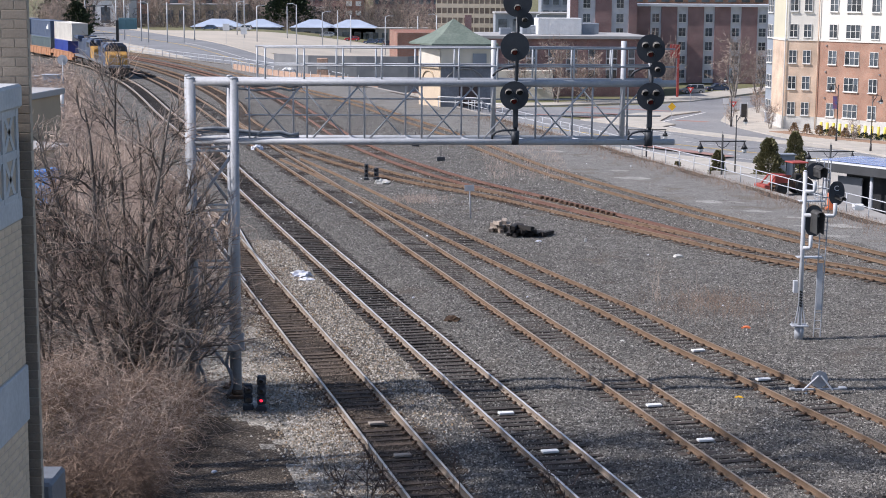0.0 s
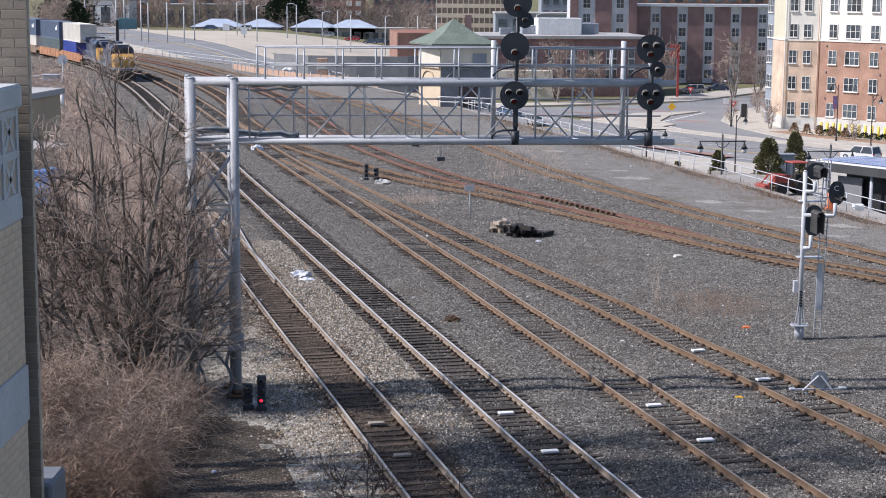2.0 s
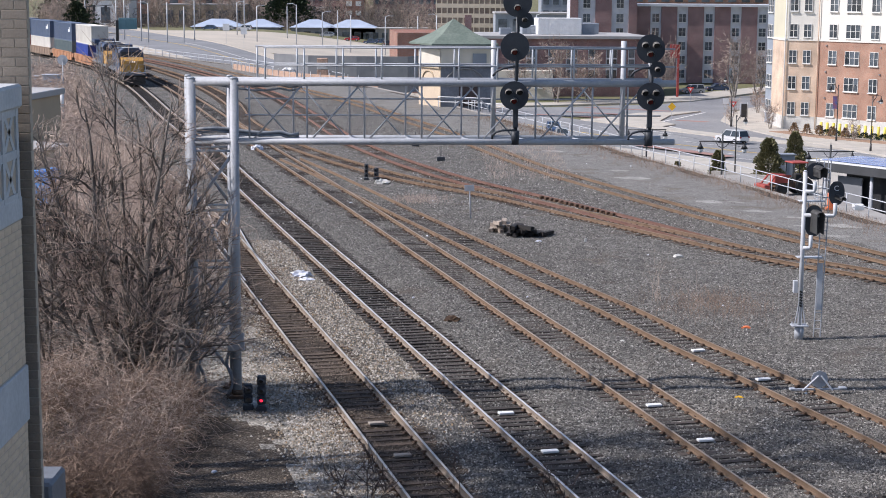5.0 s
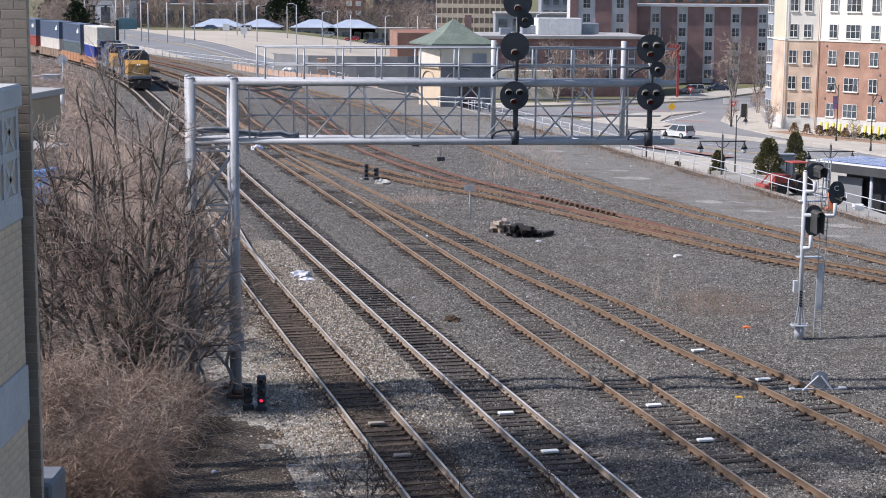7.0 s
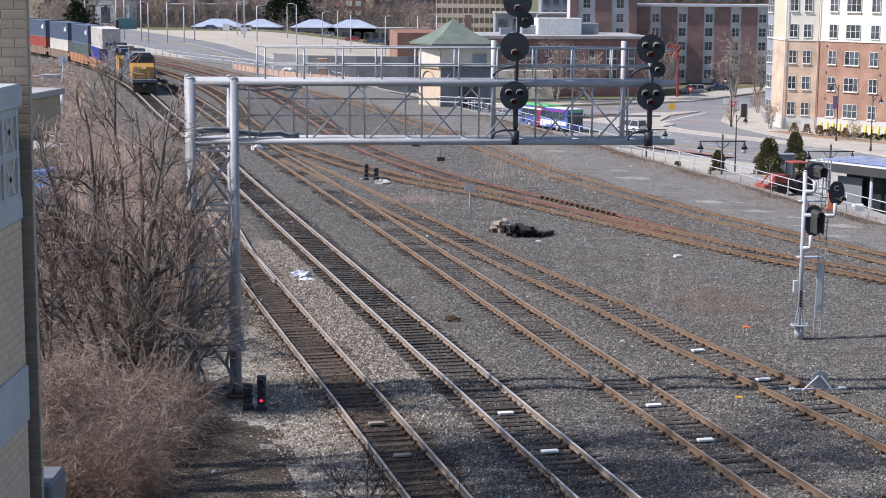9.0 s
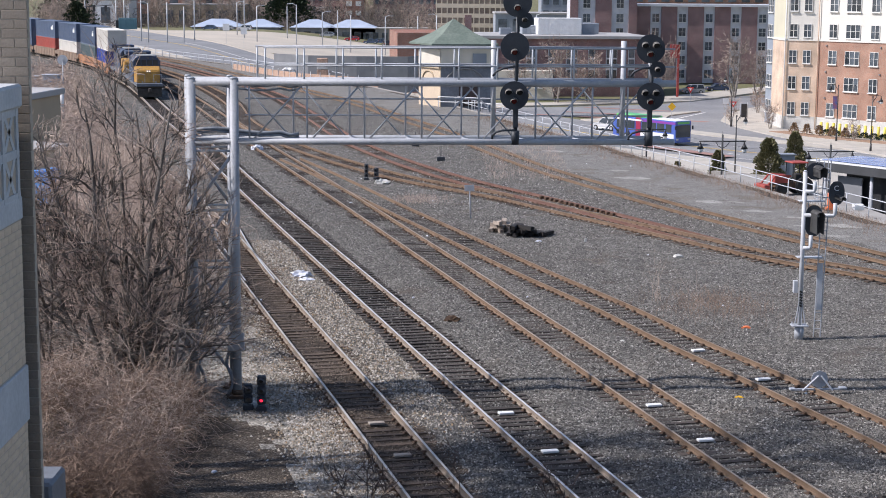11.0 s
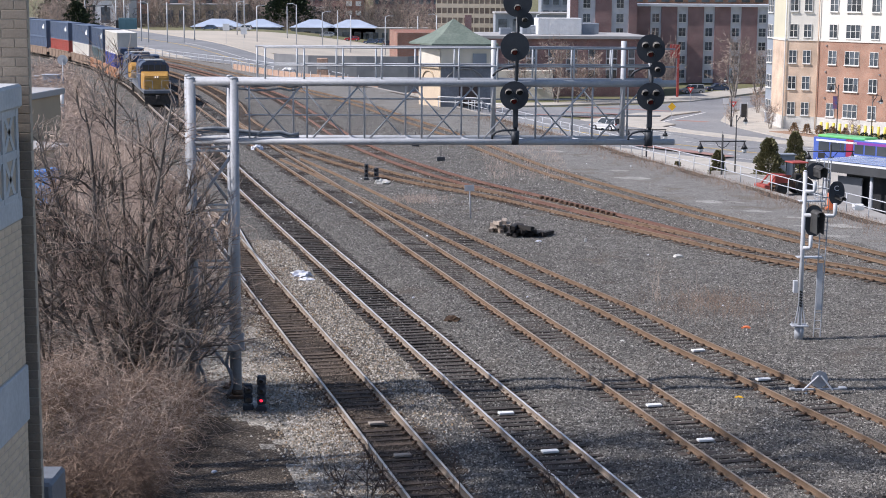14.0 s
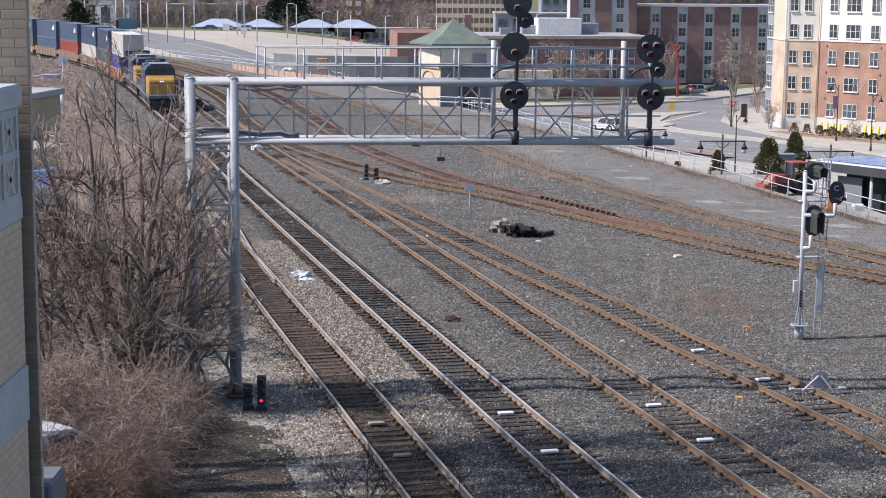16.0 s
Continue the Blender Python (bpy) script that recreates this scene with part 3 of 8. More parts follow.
def build_gantry():
    g = thing("signal_gantry", Matrix(), "grey tubular steel signal gantry standing beside the tracks", "signal gantry")
    # posts with caps and bases
    for x in (-7.78, -6.47):
        for back in (False, True):
            r = 0.145 if not back else 0.11
            bm = B()
            p = gpoint(x, 0, back)
            tube(bm, p + Vector((0, 0, -0.3)), p + Vector((0, 0, ZT + 0.10)), r, r, 20)
            tube(bm, p + Vector((0, 0, ZT + 0.10)), p + Vector((0, 0, ZT + 0.16)), r * 1.04, r * 0.7, 20)
            q = part("post", bm, M["galv"], g)
            bm = B()
            box(bm, p + Vector((0, 0, -0.16)), (0.6, 0.6, 0.1), bevel=0.01)
            tube(bm, p + Vector((0, 0, -0.12)), p + Vector((0, 0, 0.05)), r * 1.25, r * 1.2, 16)
            part("base_plate", bm, M["rust_dark"], q)
    # braces of the tower
    zs = [0.35, 2.15, 3.95, 5.75, 7.6]
    for i, (a, b) in enumerate(zip(zs, zs[1:])):
        for back in (False, True):
            bm = B()
            x0, x1 = (-7.78, -6.47) if (i + back) % 2 else (-6.47, -7.78)
            tube(bm, gpoint(x0, a, back), gpoint(x1, b, back), 0.05, n=8)
            part("diagonal_brace", bm, M["galv"], g)
            bm = B()
            tube(bm, gpoint(-7.78, b, back), gpoint(-6.47, b, back), 0.04, n=8)
            part("cross_bar", bm, M["galv_bright"], g)
        for x in (-7.78, -6.47):
            bm = B()
            tube(bm, gpoint(x, a, i % 2 == 0), gpoint(x, b, i % 2 == 1), 0.045, n=8)
            part("diagonal_brace", bm, M["galv"], g)
    # two square boxes on the front posts
    for x in (-7.78, -6.47):
        p = gpoint(x, 1.62, False, -0.2)
        bm = B()
        box(bm, p, (0.52, 0.16, 0.56), bevel=0.012)
        part("cable_box", bm, M["galv"], g, "grey steel cable box")
    # chords
    for back in (False, True):
        for z, r in ((ZT, 0.11), (ZB, 0.10)):
            bm = B()
            tube(bm, gpoint(GX0, z, back), gpoint(GX1, z, back), r * (0.9 if back else 1), n=16)
            part("chord", bm, M["galv"], g)
    # uprights and diagonals of both trusses
    xs = [-6.0 + 1.77 * i for i in range(8)]
    for back in (False, True):
        o = -0.25 if back else 0.0
        for i, x in enumerate(xs):
            if x + o < GX1:
                bm = B()
                tube(bm, gpoint(x + o, ZB, back), gpoint(x + o, ZT, back), 0.030, n=8)
                part("upright", bm, M["galv"], g)
            if i + 1 < len(xs):
                a, b = (x + 0.12, xs[i + 1] - 0.12)
                bm = B()
                if back:
                    tube(bm, gpoint(a + o, ZT - 0.05, True), gpoint(b + o, ZB + 0.05, True), 0.025, n=7)
                else:
                    tube(bm, gpoint(a, ZB + 0.05), gpoint(b, ZT - 0.05), 0.029, n=7)
                part("diagonal", bm, M["galv"], g)
    # floor joists between the trusses, and the walkway's mesh
    for x in xs:
        bm = B()
        tube(bm, gpoint(x, ZB), gpoint(x - 0.25, ZB, True), 0.035, n=7)
        part("joist", bm, M["galv"], g)
        bm = B()
        tube(bm, gpoint(x, ZT), gpoint(x - 0.25, ZT, True), 0.03, n=7)
        part("joist", bm, M["galv"], g)
    for z in (8.62, 9.14):
        bm = B()
        tube(bm, gpoint(-6.0, z, True), gpoint(GX1, z, True), 0.024, n=6)
        part("walkway_rail", bm, M["galv"], g)
    # handrails on top, front and back
    for back in (False, True):
        o = -0.1 if back else 0.0
        for z in (10.24, 10.79):
            bm = B()
            tube(bm, gpoint(-5.55 + o, z, back), gpoint(GX1 - 0.05, z, back), 0.027, n=8)
            part("handrail", bm, M["galv"], g)
        x = -5.5 + o
        while x < GX1:
            bm = B()
            tube(bm, gpoint(x, ZT, back), gpoint(x, 10.79, back), 0.030, n=8)
            part("handrail_post", bm, M["galv_bright"], g)
            x += 1.19 if not back else 1.24
    # pale masts behind the signals
    for x in (1.84, 5.98):
        bm = B()
        tube(bm, gpoint(x, ZB, True), gpoint(x, 11.0, True), 0.085, n=14)
        part("back_mast", bm, M["galv_bright"], g)
    # cables sagging from tower to truss
    for z, sag, r in ((9.72, 0.10, 0.05), (8.22, 0.06, 0.055), (8.12, 0.05, 0.04), (9.62, 0.16, 0.03)):
        bm = B()
        pts = [gpoint(-7.7 + 3.2 * u, z + 0.12 * math.sin(u * 6) * (1 - u) - sag * math.sin(math.pi * u) - (0.12 if u > 0.9 else 0), False, 0.35) for u in np.linspace(0, 1, 12)]
        pipe(bm, pts, r, 8)
        part("cable", bm, M["cable"], g, "sagging grey cable")
    for x in (-7.55, -6.7):
        bm = B()
        pipe(bm, [gpoint(x, z, False, -0.05) + Vector((0.1 * math.sin(z * 5), 0, 0)) for z in np.linspace(-0.1, 1.4, 9)], 0.05, 8)
        part("conduit", bm, M["cable"], g)
    # the signals
    heads = thing("overhead_signal", Matrix(), "black round-faced railway signal on a dark bracket mast", "railway signal", "gantry signals")
    tri = [(-0.17, 0.10, False), (0.17, 0.10, False), (0.0, -0.17, True)]
    y = 51.62
    signal_head(heads, (2.17, y, 9.35), 0.445, tri)
    signal_head(heads, (2.17, y, 10.85), 0.445, [(0, -0.17, True)])
    signal_head(heads, (2.24, y, 12.20), 0.445, [(0, -0.17, True)])
    signal_head(heads, (2.47, y + 0.05, 11.67), 0.25, [(0.0, 0.0, False)], True)
    bm = B()
    tube(bm, (2.22, y + 0.2, 7.85), (2.26, y + 0.2, 12.6), 0.06, n=10)
    tube(bm, (2.22, y + 0.2, 7.82), (2.22, y + 0.2, 8.25), 0.13, n=12)
    box(bm, (2.36, y + 0.2, 11.67), (0.45, 0.06, 0.06))
    box(bm, (2.22, y + 0.16, 8.7), (0.16, 0.12, 0.7), bevel=0.02)
    part("mast", bm, M["black"], heads)
    bm = B()
    pipe(bm, [(1.5, y, 8.0), (1.5, y, 8.12), (1.62, y, 8.22), (1.8, y, 8.27), (2.22, y, 8.28)], 0.035, 8)
    part("bracket", bm, M["black"], heads)
    bm = B()
    pipe(bm, [(1.5, y, 9.95), (1.62, y, 10.1), (1.85, y, 10.2), (2.2, y, 10.25)], 0.035, 8)
    part("bracket", bm, M["black"], heads)
    h2 = thing("overhead_signal", Matrix(), "black round-faced railway signal near the gantry's free end", "railway signal", "gantry signals")
    signal_head(h2, (6.41, y + 0.2, 9.34), 0.435, tri)
    signal_head(h2, (6.38, y + 0.2, 10.81), 0.445, tri)
    signal_head(h2, (6.61, y + 0.25, 10.17), 0.25, [(0.0, 0.0, False)], True)
    bm = B()
    tube(bm, (6.42, y + 0.4, 7.85), (6.47, y + 0.4, 11.0), 0.06, n=10)
    tube(bm, (6.40, y + 0.4, 7.78), (6.40, y + 0.4, 8.25), 0.13, n=12)
    box(bm, (6.6, y + 0.4, 10.2), (0.4, 0.06, 0.06))
    box(bm, (6.41, y + 0.36, 8.7), (0.16, 0.12, 0.7), bevel=0.02)
    part("mast", bm, M["black"], h2)
    bm = B()
    pipe(bm, [(5.72, y, 8.0), (5.74, y, 8.12), (5.86, y, 8.22), (6.05, y, 8.27), (6.42, y, 8.28)], 0.035, 8)
    part("bracket", bm, M["black"], h2)
    bm = B()
    pipe(bm, [(5.75, y, 9.95), (5.85, y, 10.1), (6.05, y, 10.2), (6.42, y, 10.25)], 0.035, 8)
    part("bracket", bm, M["black"], h2)


M["cable"] = mat("grey_cable_sheath", (0.20, 0.22, 0.25), (0.28, 0.30, 0.33), 5, 0.6)
build_gantry()


# ---- mast signal beside the siding ----
def oval_face(parent, c, rx, rz, hood, label=""):
    bm = B()
    n = 30
    rim = [(rx * math.copysign(abs(math.cos(a)) ** 0.8, math.cos(a)), rz * math.copysign(abs(math.sin(a)) ** 0.95, math.sin(a))) for a in [2 * math.pi * i / n for i in range(n)]]
    f0 = [bm.verts.new((c[0] + x, c[1], c[2] + z)) for x, z in rim]
    f1 = [bm.verts.new((c[0] + x * 0.97, c[1] + 0.06, c[2] + z * 0.97)) for x, z in rim]
    bm.faces.new(f0)
    bm.faces.new(f1[::-1])
    for i in range(n):
        bm.faces.new((f0[i], f1[i], f1[(i + 1) % n], f0[(i + 1) % n]))
    bmesh.ops.recalc_face_normals(bm, faces=bm.faces[:])
    box(bm, (c[0], c[1] + 0.2, c[2]), (rx * 1.1, 0.28, rz * 1.2), bevel=0.03)
    face = part("signal_face", bm, M["black"], parent, label)
    x0, z0, w, h = hood
    # deep hood, swung to one side
    bm = B()
    for z1, z2 in ((z0, z0 + h),):
        prof = [(-w * 0.40, z1), (-w * 0.46, z2 - w * 0.25), (-w * 0.2, z2), (w * 0.2, z2), (w * 0.46, z2 - w * 0.25), (w * 0.40, z1)]
        a = [bm.verts.new((c[0] + x0 + x, c[1] - 0.01, c[2] + z)) for x, z in prof]
        b = [bm.verts.new((c[0] + x0 + 0.16 + x * 0.9, c[1] - 0.42, c[2] + z - 0.06)) for x, z in prof]
        for i in range(5):
            bm.faces.new((a[i], b[i], b[i + 1], a[i + 1]))
        bmesh.ops.solidify(bm, geom=bm.faces[:], thickness=0.012)
    part("hood", bm, M["hoodinside"], face)
    return face


def build_mast_signal():
    x, y = 13.29, 60.9
    s = thing("mast_signal", pose(x, y, 0), "silver-grey railway mast signal with black oval heads and a ladder", "railway signal")
    bm = B()
    tube(bm, (0, 0, -0.25), (0, 0, 0.27), 0.17, n=18)
    part("foundation", bm, M["galv"], s, "grey pipe foundation")
    bm = B()
    box(bm, (0, 0, 0.30), (0.62, 0.45, 0.05), bevel=0.01)
    for dx in (-0.24, 0.24):
        for dy in (-0.16, 0.16):
            tube(bm, (dx, dy, 0.27), (dx, dy, 0.40), 0.022, n=6)
    for dx in (-0.2, -0.07, 0.07, 0.2):
        tube(bm, (dx, -0.1, 0.32), (dx * 0.3, -0.05, 1.15), 0.022, n=6)
    part("base_casting", bm, M["galv"], s)
    bm = B()
    tube(bm, (0, 0, 0.3), (0, 0, 6.05), 0.085, 0.08, n=16)
    tube(bm, (0, 0, 6.05), (0, 0, 6.1), 0.09, 0.05, n=16)
    part("mast", bm, M["galv_bright"], s)
    bm = B()
    box(bm, (-0.18, 0.1, 1.75), (0.17, 0.2, 0.46), bevel=0.015)
    part("junction_box", bm, M["galv_bright"], s)
    bm = B()
    for i in range(6):
        box(bm, (0.0, -0.09, 1.05 + i * 0.105), (0.11, 0.01, 0.07), rot=Matrix.Rotation(0.5, 4, "Y"))
    part("number_bars", bm, M["blacksatin"], s, "dark illegible markings")
    # ladder and cage behind
    for dx in (0.62, 0.87):
        bm = B()
        tube(bm, (dx, 0.35, -0.2), (dx + 0.14, 0.35, 6.4), 0.022, n=6)
        part("ladder_rail", bm, M["galv"], s)
    for i in range(20):
        bm = B()
        z = 0.1 + 0.31 * i
        tube(bm, (0.62 + 0.022 * z, 0.35, z), (0.87 + 0.022 * z, 0.35, z), 0.014, n=6)
        part("rung", bm, M["galv"], s)
    bm = B()
    box(bm, (0.77, 0.33, 1.7), (0.2, 0.02, 1.75))
    part("ladder_guard", bm, M["galv_bright"], s, "pale sheet-metal ladder guard")
    for z in (2.85, 4.95):
        bm = B()
        box(bm, (0.30, 0.15, z), (0.95, 0.4, 0.04), bevel=0.008)
        tube(bm, (0.6, 0.0, z), (0.6, 0.0, z + 0.35), 0.018, n=6)
        tube(bm, (0.15, 0.0, z), (0.15, 0.0, z - 0.3), 0.018, n=6)
        part("platform", bm, M["galv_bright"], s)
    bm = B()
    for z in (5.0, 5.35, 5.7, 6.1, 6.4):
        tube(bm, (0.55, 0.3, z), (0.55, 0.75, z), 0.014, n=6)
        tube(bm, (0.55, 0.75, z), (1.0, 0.75, z), 0.014, n=6)
        tube(bm, (1.0, 0.75, z), (1.0, 0.3, z), 0.014, n=6)
    for a in ((0.55, 0.75), (1.0, 0.75), (0.55, 0.3)):
        tube(bm, (a[0], a[1], 4.9), (a[0], a[1], 6.5), 0.016, n=6)
    part("safety_cage", bm, M["galv"], s)
    # arms with elbow up to each head
    for (x0, z0, x1, z1) in ((0.0, 5.33, 0.35, 5.6), (0.0, 3.23, 0.28, 3.6), (0.0, 4.45, 1.13, 4.8)):
        bm = B()
        pipe(bm, [(x0, -0.05, z0), (x1 - 0.05, -0.05, z0 - 0.02), (x1, -0.05, z0 + 0.05), (x1, -0.05, z1 + 0.1)], 0.075, 12)
        part("bracket_arm", bm, M["galv_bright"], s)
    oval_face(s, (0.37, -0.05, 6.07), 0.34, 0.31, (0.05, -0.17, 0.34, 0.40))
    oval_face(s, (0.36, -0.05, 4.24), 0.335, 0.58, (0.02, -0.40, 0.36, 0.82))
    f = oval_face(s, (1.17, -0.05, 5.27), 0.29, 0.44, (0.02, -0.20, 0.22, 0.16), "black oval head with a white letter C")
    cu = bpy.data.curves.new("letter", "FONT")
    cu.body, cu.size, cu.extrude, cu.align_x = "C", 0.27, 0.004, "CENTER"
    cu.materials.append(M["white"])
    c = new("letter", cu)
    c.parent = f
    c.matrix_basis = Matrix.Translation((1.15, -0.062, 5.36)) @ Matrix.Rotation(math.pi / 2, 4, "X")


build_mast_signal()
# ---- freight train on the second track ----
M["loco_orange"] = mat("locomotive_yellow_orange", (0.50, 0.275, 0.06), (0.40, 0.215, 0.05), 1.2, 0.5, fine=0.15, fine_scale=10, spots=(0.30, 0.18, 0.075))
M["loco_blue"] = mat("locomotive_dark_blue", (0.035, 0.058, 0.115), (0.05, 0.072, 0.125), 1.5, 0.5, fine=0.1, fine_scale=10, spots=(0.10, 0.10, 0.10))
M["loco_slate"] = mat("locomotive_slate", (0.12, 0.135, 0.16), (0.16, 0.17, 0.19), 1.5, 0.55, fine=0.1, fine_scale=10)
M["loco_grey"] = mat("locomotive_grey", (0.34, 0.35, 0.35), (0.26, 0.27, 0.27), 1.2, 0.6, fine=0.1, fine_scale=10)
M["undercarriage"] = mat("grimy_undercarriage", (0.04, 0.036, 0.033), (0.07, 0.06, 0.052), 3, 0.8, fine=0.2, fine_scale=12)
M["container_navy"] = mat("navy_container_paint", (0.09, 0.125, 0.20), (0.11, 0.145, 0.215), 0.8, 0.6, fine=0.06, fine_scale=10, spots=(0.10, 0.125, 0.17))
M["container_white"] = mat("white_container_paint", (0.72, 0.69, 0.63), (0.62, 0.59, 0.54), 0.6, 0.6, fine=0.06, fine_scale=10)
M["container_blue"] = mat("royal_blue_container_paint", (0.05, 0.09, 0.42), (0.06, 0.10, 0.36), 0.6, 0.55)
M["container_red"] = mat("red_container_paint", (0.40, 0.085, 0.065), (0.33, 0.075, 0.06), 0.6, 0.6)
M["container_teal"] = mat("grey_green_container_paint", (0.10, 0.14, 0.155), (0.13, 0.165, 0.17), 0.6, 0.6)
M["well_orange"] = mat("rusty_orange_well_car", (0.50, 0.24, 0.12), (0.40, 0.20, 0.11), 0.7, 0.75, spots=(0.30, 0.19, 0.13))
M["well_brown"] = mat("brown_well_car", (0.30, 0.21, 0.15), (0.22, 0.16, 0.12), 0.7, 0.75)


def wheelset(parent, x, z=0.5, r=0.5):
    for y in (-0.75, 0.75):
        bm = B()
        tube(bm, (x, y - 0.07, z), (x, y + 0.07, z), r, n=18)
        part("wheel", bm, M["undercarriage"], parent)


def locomotive(lead):
    """Wide-cab diesel, nose towards +X, origin on the rail heads at its middle; 22.3 m over couplers."""
    e = thing("locomotive", Matrix(), "six-axle diesel locomotive in dark blue with orange-yellow nose on the track", "locomotive", "locomotives of the train")
    L = 22.3
    bm = B()
    box(bm, (0, 0, 1.45), (L - 1.6, 2.95, 0.35), bevel=0.03)
    part("frame_deck", bm, M["loco_slate"], e, "grimy slate frame and walkways")
    bm = B()
    box(bm, (0.4, 0, 0.85), (5.6, 2.7, 0.95), bevel=0.18)
    part("fuel_tank", bm, M["undercarriage"], e)
    for tx in (-7.0, 7.0):
        bm = B()
        for y in (-1.15, 1.15):
            box(bm, (tx, y, 0.72), (4.6, 0.2, 0.45), bevel=0.06)
            for dx in (-1.75, 0, 1.75):
                box(bm, (tx + dx, y * 1.06, 0.6), (0.45, 0.16, 0.4), bevel=0.05)
        tk = part("truck", bm, M["undercarriage"], e)
        for dx in (-1.75, 0, 1.75):
            wheelset(tk, tx + dx)
    # engine hood with roof steps and doors
    bm = B()
    box(bm, (-3.6, 0, 2.95), (12.8, 1.85, 2.65), bevel=0.12)
    part("engine_hood", bm, M["loco_blue"], e)
    for i in range(9):
        for sy in (-1, 1):
            bm = B()
            box(bm, (-9.3 + i * 1.35, sy * 0.935, 2.9), (1.15, 0.03, 2.1), bevel=0.008)
            part("hood_door", bm, M["loco_orange"] if i == 5 else M["loco_blue"], e)
    bm = B()
    extrude_profile(bm, [(-0.93, 3.7), (-1.5, 4.15), (-1.5, 4.62), (1.5, 4.62), (1.5, 4.15), (0.93, 3.7)], -10.2, -6.2)
    part("radiator_housing", bm, M["loco_blue"], e)
    bm = B()
    for fx in (-9.4, -8.2, -7.0):
        tube(bm, (fx, 0, 4.6), (fx, 0, 4.68), 0.5, n=16)
    box(bm, (-3.5, 0, 4.42), (2.8, 1.5, 0.3), bevel=0.05)
    tube(bm, (-1.2, 0, 4.2), (-1.2, 0, 4.62), 0.3, n=12)
    part("roof_vents", bm, M["undercarriage"], e)
    bm = B()
    box(bm, (1.6, 0, 3.2), (2.8, 2.9, 2.6), bevel=0.1)
    part("equipment_cab", bm, M["loco_blue"], e)
    # cab
    bm = B()
    extrude_profile(bm, [(-1.55, 1.6), (-1.55, 3.95), (-1.30, 4.35), (-0.6, 4.62), (0.6, 4.62), (1.30, 4.35), (1.55, 3.95), (1.55, 1.6)], 3.2, 6.6)
    part("cab", bm, M["loco_blue"], e)
    # nose with sloped top
    bm = B()
    w = 1.5
    pts = [(6.6, 1.6), (9.1, 1.6), (9.1, 3.0), (8.7, 3.25), (6.6, 3.45)]
    a = [bm.verts.new((x, -w + (0.22 if x > 8 else 0), z)) for x, z in pts]
    b = [bm.verts.new((x, w - (0.22 if x > 8 else 0), z)) for x, z in pts]
    bm.faces.new(a)
    bm.faces.new(b[::-1])
    for i in range(5):
        bm.faces.new((a[i], b[i], b[(i + 1) % 5], a[(i + 1) % 5]))
    bmesh.ops.recalc_face_normals(bm, faces=bm.faces[:])
    bmesh.ops.bevel(bm, geom=bm.edges[:], offset=0.08, segments=2, affect="EDGES")
    part("nose", bm, M["loco_orange"], e, "orange-yellow nose")
    for y in (-0.98, -0.33, 0.33, 0.98):
        bm = B()
        box(bm, (6.62, y, 3.85), (0.05, 0.56, 0.62), bevel=0.02)
        part("windscreen", bm, M["glass"], e)
    for sy in (-1, 1):
        for dx in (3.9, 5.3):
            bm = B()
            box(bm, (dx, sy * 1.56, 3.55), (1.0, 0.04, 0.75), bevel=0.01)
            part("side_window", bm, M["glass"], e)
    bm = B()
    box(bm, (9.12, 0.0, 2.95), (0.06, 0.5, 0.24), bevel=0.03)
    lamp = part("headlight_housing", bm, M["loco_grey"], e)
    for y in (-0.12, 0.12):
        bm = B()
        tube(bm, (9.15, y, 2.95), (9.19, y, 2.95), 0.07, n=12)
        part("headlight", bm, M["headlight"] if lead else M["hood"], lamp)
    for y in (-0.75, 0.75):
        bm = B()
        tube(bm, (9.7, y, 1.75), (9.76, y, 1.75), 0.10, n=12)
        part("ditch_light", bm, M["hood"], e)
    bm = B()
    box(bm, (9.11, 0.62, 2.2), (0.05, 0.5, 1.05), bevel=0.01)
    part("nose_door", bm, M["loco_orange"], e)
    # front platform, plough, rails
    bm = B()
    box(bm, (9.55, 0, 1.3), (0.9, 2.9, 0.6), bevel=0.04)
    extrude_profile(bm, [(-1.35, 0.1), (-1.35, 1.0), (1.35, 1.0), (1.35, 0.1)], 10.0, 10.25)
    box(bm, (10.5, 0, 0.9), (0.9, 0.35, 0.4), bevel=0.05)
    part("plough", bm, M["undercarriage"], e, "black snow plough and coupler")
    bm = B()
    for y in (-1.4, -0.5, 0.5, 1.4):
        tube(bm, (9.95, y, 1.5), (9.95, y, 2.6), 0.025, n=6)
    for y0, y1 in ((-1.4, -0.5), (0.5, 1.4)):
        tube(bm, (9.95, y0, 2.6), (9.95, y1, 2.6), 0.025, n=6)
    for sy in (-1.45, 1.45):
        tube(bm, (-10.0, sy, 2.55), (3.0, sy, 2.55), 0.022, n=6)
        for i in range(10):
            tube(bm, (-10.0 + i * 1.44, sy, 1.5), (-10.0 + i * 1.44, sy, 2.55), 0.02, n=6)
    part("handrail", bm, M["loco_grey"], e)
    # grey cab roof
    bm = B()
    box(bm, (4.9, 0, 4.63), (3.4, 2.0, 0.08), bevel=0.03)
    part("cab_roof", bm, M["loco_grey"], e)
    return e


M["headlight"] = glow_mat("lit_headlight", (1.0, 0.72, 0.5), 0.9)


